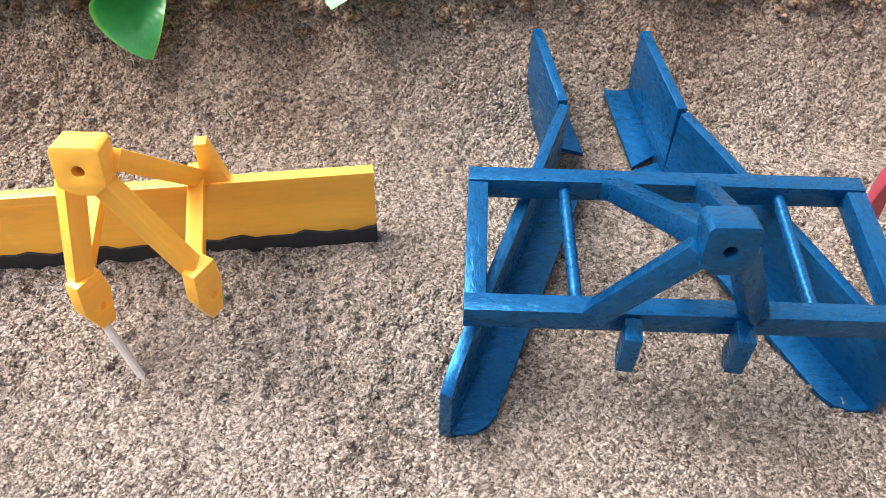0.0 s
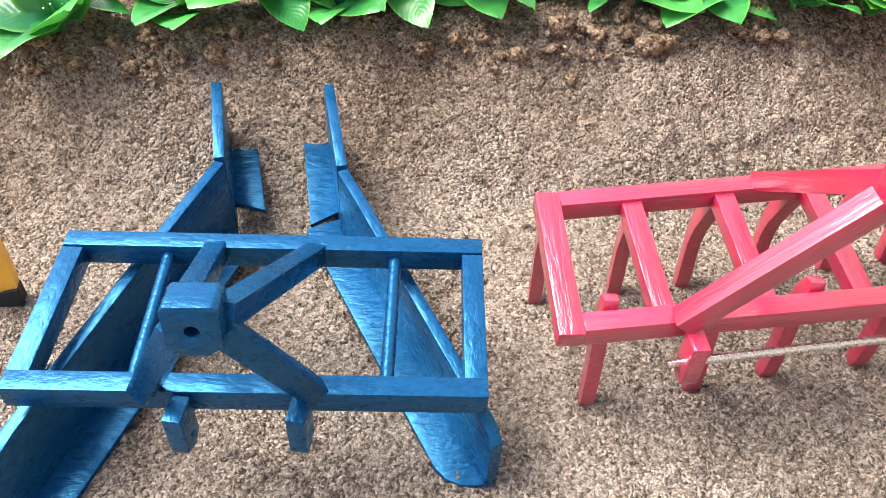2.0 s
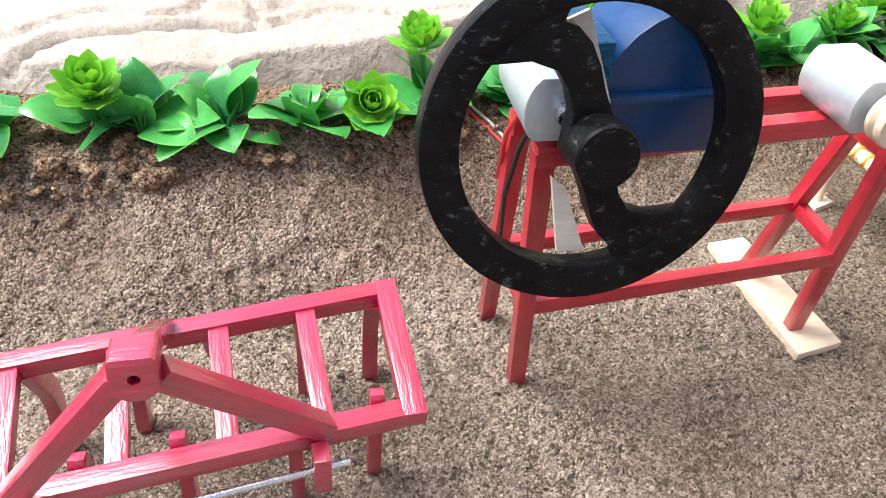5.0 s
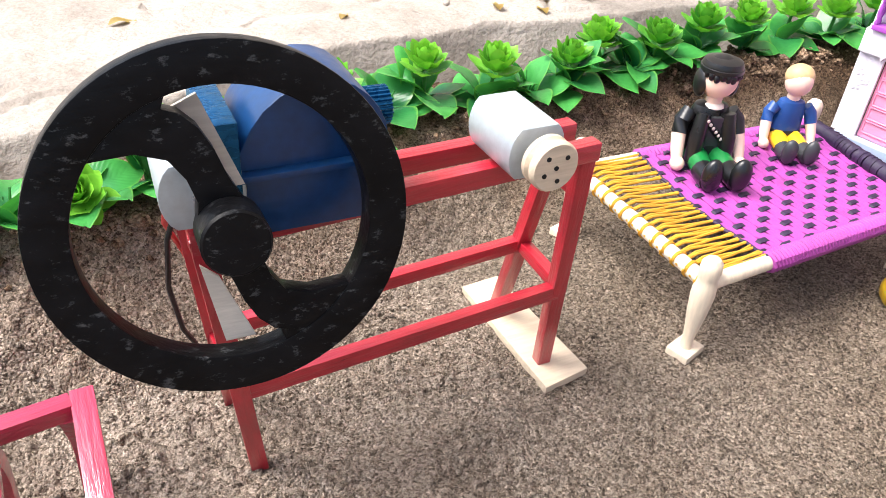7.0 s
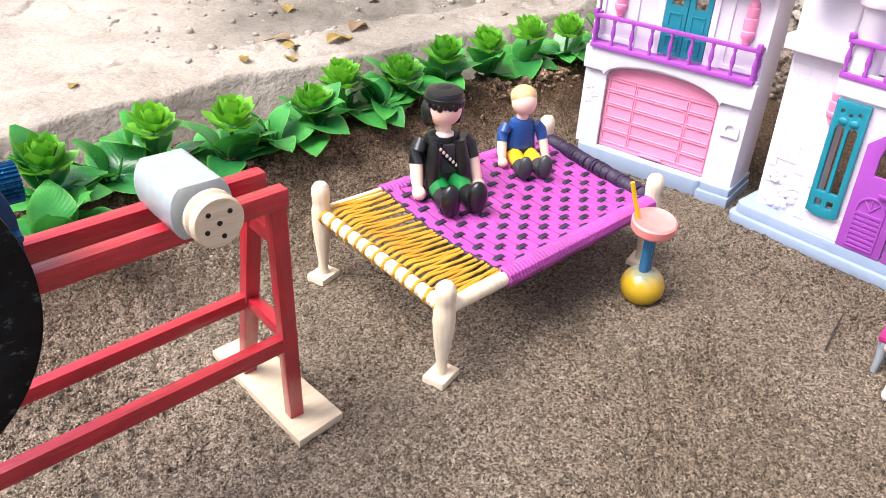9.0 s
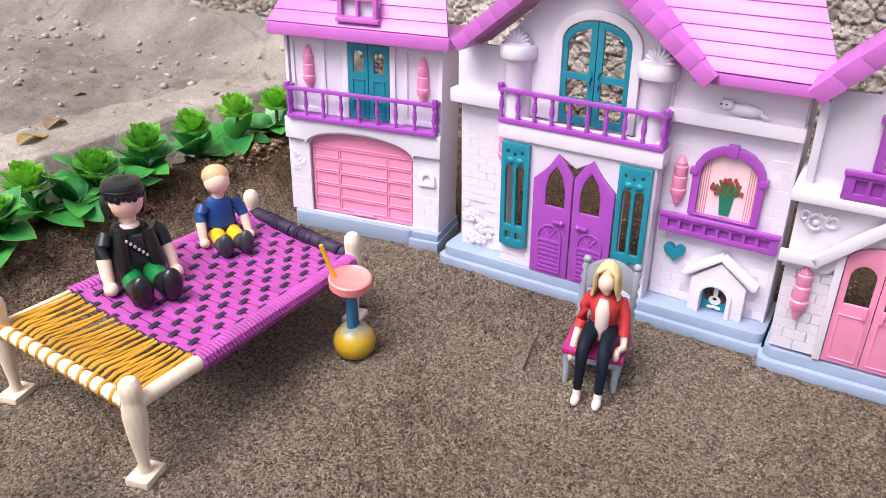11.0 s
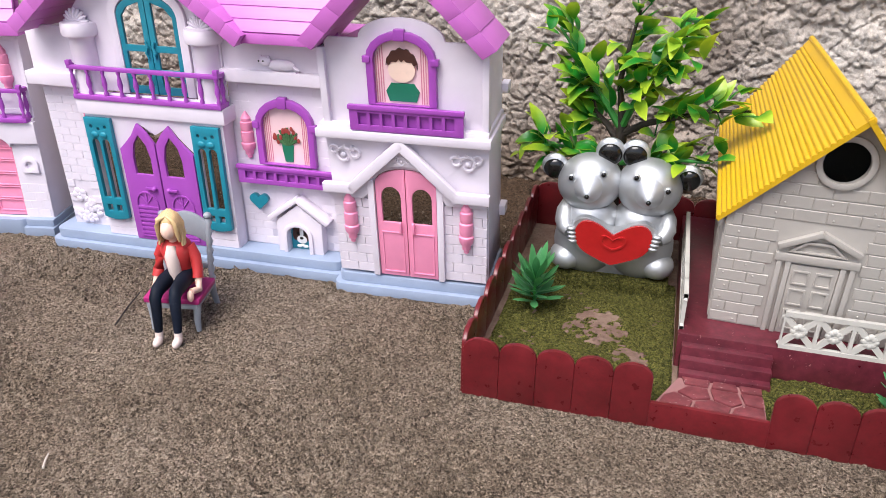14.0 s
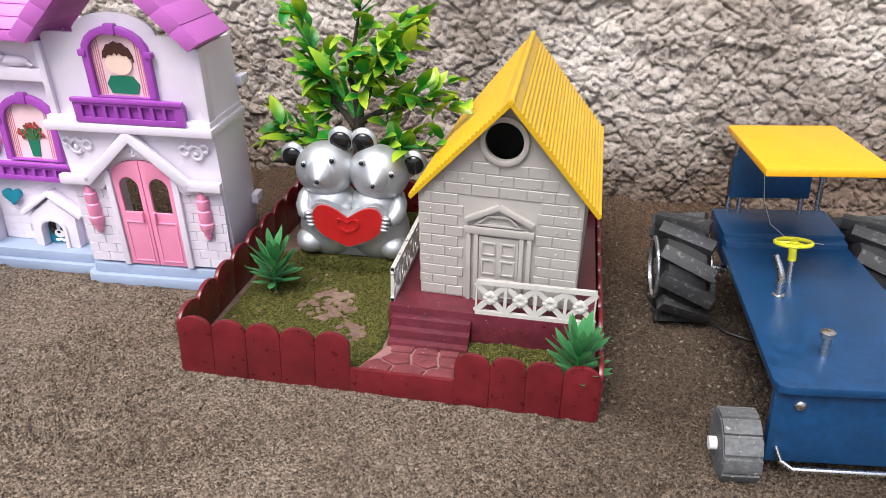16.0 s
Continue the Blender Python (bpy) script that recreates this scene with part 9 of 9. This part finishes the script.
_o = new("leaf", BROAD[0])
_o.parent = bpy.data.objects["rosette_plant.002"]
_o.matrix_basis = pose(0.010, -0.006, 0.006, 0, 0, -68) @ pose(0, 0, 0, 12, 22, 0) @ Matrix.Scale(1.05, 4)

# ---- dry leaves on the yard floor ----
DRY = leaf_material("dry_yellow_leaf", (0.26, 0.16, 0.04), (0.46, 0.33, 0.08), 0.6, False)
DRYBROWN = leaf_material("dry_brown_leaf", (0.22, 0.13, 0.07), (0.36, 0.26, 0.16), 0.7, False)
for i, (x, y, a, ln, mat_) in enumerate(((0.370, 0.538, 20, 0.020, DRY), (0.640, 0.4975, 70, 0.020, DRY), (0.683, 0.520, 10, 0.030, DRY), (0.700, 0.530, 130, 0.034, DRYBROWN), (0.782, 0.705, 40, 0.040, DRY), (0.757, 0.643, 60, 0.034, DRY),
                                         (0.717, 0.507, 15, 0.030, DRY), (0.690, 0.500, 200, 0.026, DRYBROWN), (0.672, 0.4824, 80, 0.018, DRY), (0.849, 0.643, 0, 0.020, DRYBROWN), (0.752, 0.526, 35, 0.036, DRYBROWN), (0.518, 0.505, 50, 0.014, DRY), (0.900, 0.50, 10, 0.012, DRYBROWN))):
    bm = bmesh.new()
    leaf(bm, Matrix.Identity(4), ln, ln * 0.42, 0.12, 0.3, 7, curl=1.5)
    fx, fy, fz = floor_place(np.array([[x]]), np.array([[y - float(kerb_line(x)) + 0.026]]))
    ob = part("dry_leaf", bm, mat_, m=pose(x, y, float(fz[0, 0]) + 0.0012, 4, -3, a))
    tagged(ob, "curled dry fallen leaf on the dusty floor", "leaf", group="fallen leaves")


# ---- crumbs and clods ----
def clods(name, label, n, region, size, material, seed, bias=2.2, under=ground_height):
    rnd = np.random.RandomState(seed)
    base = bmesh.new()
    bmesh.ops.create_icosphere(base, subdivisions=1, radius=1)
    V = np.array([v.co[:] for v in base.verts])
    F = np.array([[v.index for v in f.verts] for f in base.faces])
    base.free()
    P, Q, i = [], [], 0
    while i < n:
        x, y = region(rnd)
        s = size[0] + (size[1] - size[0]) * rnd.rand() ** bias
        z = float(under(np.array(x), np.array(y)))
        j = V * (1 + 0.9 * (rnd.rand(len(V), 1) - 0.5)) * s * (0.8 + 0.5 * rnd.rand(1, 3)) * (1, 1, 0.75)
        P.append(j + (x, y, z + 0.25 * s))
        Q.append(F + len(V) * i)
        i += 1
    me = bpy.data.meshes.new(name)
    me.from_pydata(np.concatenate(P).tolist(), [], np.concatenate(Q).tolist())
    me.materials.append(material)
    me.shade_smooth()
    ob = new(name, me)
    co = np.concatenate(P)
    at = me.attributes.new("damp", "FLOAT", "POINT")
    at.data.foreach_set("value", darker_at(co[:, 0], co[:, 1]).astype(np.float32))
    return tagged(ob, label, "soil", kind="stuff")


def on_bank(r):
    x = r.uniform(-0.3, 0.98)
    return x, float(bank_line(x)) + 0.004 + 0.050 * r.rand() ** 0.8


def on_ledge(r):
    """Clods heap up in a few places along the ledge."""
    while True:
        x = r.uniform(-0.28, 0.95)
        if r.rand() < 0.10 + 0.9 * float(step(-0.02, 0.22, fbm(np.array(x * 22.0), np.array(4.0), 3, 64))):
            return x, float(bank_line(x)) + 0.010 + abs(r.normal(0, 0.010))


def on_sand(r):
    """Crumbs gather in patches."""
    while True:
        x, y = r.uniform(-0.25, 1.0), r.uniform(-0.5, 0.30)
        if r.rand() < 0.12 + 0.88 * float(step(0.0, 0.35, fbm(np.array(x * 16), np.array(y * 16), 3, 61))):
            return x, y


def on_floor(r):
    x = r.uniform(0.60, 1.02)
    return x, float(kerb_line(x)) + 0.05 + 0.42 * r.rand() ** 0.7


def floor_top(x, y):
    return floor_place(x.reshape(1, 1), (y - kerb_line(x) + 0.010).reshape(1, 1))[2][0, 0]


clods("soil_clods", "dark crumbly clods of soil along the bank", 1500, on_bank, (0.0005, 0.0030), SOIL, 5, 3.5)
clods("root_clods", "larger brown clods at the feet of the plants", 420, on_ledge, (0.0014, 0.0058), SOIL, 15, 2.6)
clods("sand_crumbs", "small crumbs and grit strewn over the sand", 26000, on_sand, (0.0005, 0.0015), SAND, 6, 2.5)
clods("scuffed_crumbs", "loose crumbs thrown up along scuffed lines", 420, lambda r: [(r.normal(0.21, 0.05), r.normal(0.246, 0.008)), (r.normal(-0.12, 0.05), r.normal(0.24, 0.006)), (r.normal(0.46, 0.03), r.normal(0.262, 0.012))][r.randint(3)], (0.0004, 0.0015), SAND, 7, 3.0)
clods("floor_rubble", "small grey stones and grit on the yard floor", 500, on_floor, (0.0006, 0.0045), CONCRETE, 9, 3.5, floor_top)

# ---- loose wire by the tractor, twigs on the sand ----
wire = bmesh.new()
path_tube(wire, [(0.8760, -0.4120, 0.0012), (0.8640, -0.4235, 0.0009), (0.8545, -0.4320, 0.0012), (0.8485, -0.4440, 0.0010), (0.8505, -0.4560, 0.0013), (0.8600, -0.4640, 0.0010)], 0.0007, 6)
tagged(part("wire", wire, WIRE_BLACK), "thin black wire lying on dark sand", "wire")
for p0, p1 in (((0.752, 0.0855, 0.0012), (0.792, 0.0960, 0.0016)), ((0.6370, 0.0373, 0.0012), (0.6450, 0.0406, 0.0026))):
    twig = bmesh.new()
    mid_ = Vector(p0).lerp(Vector(p1), 0.5) + Vector((0.0008, 0.0006, 0.0004))
    path_tube(twig, [p0, mid_, p1], [0.0006, 0.0005, 0.0003], 6)
    tagged(part("twig", twig, BARK if p0[0] > 0.74 else STICK), "thin dry twig lying on the sand", "twig", group="twigs on the sand")
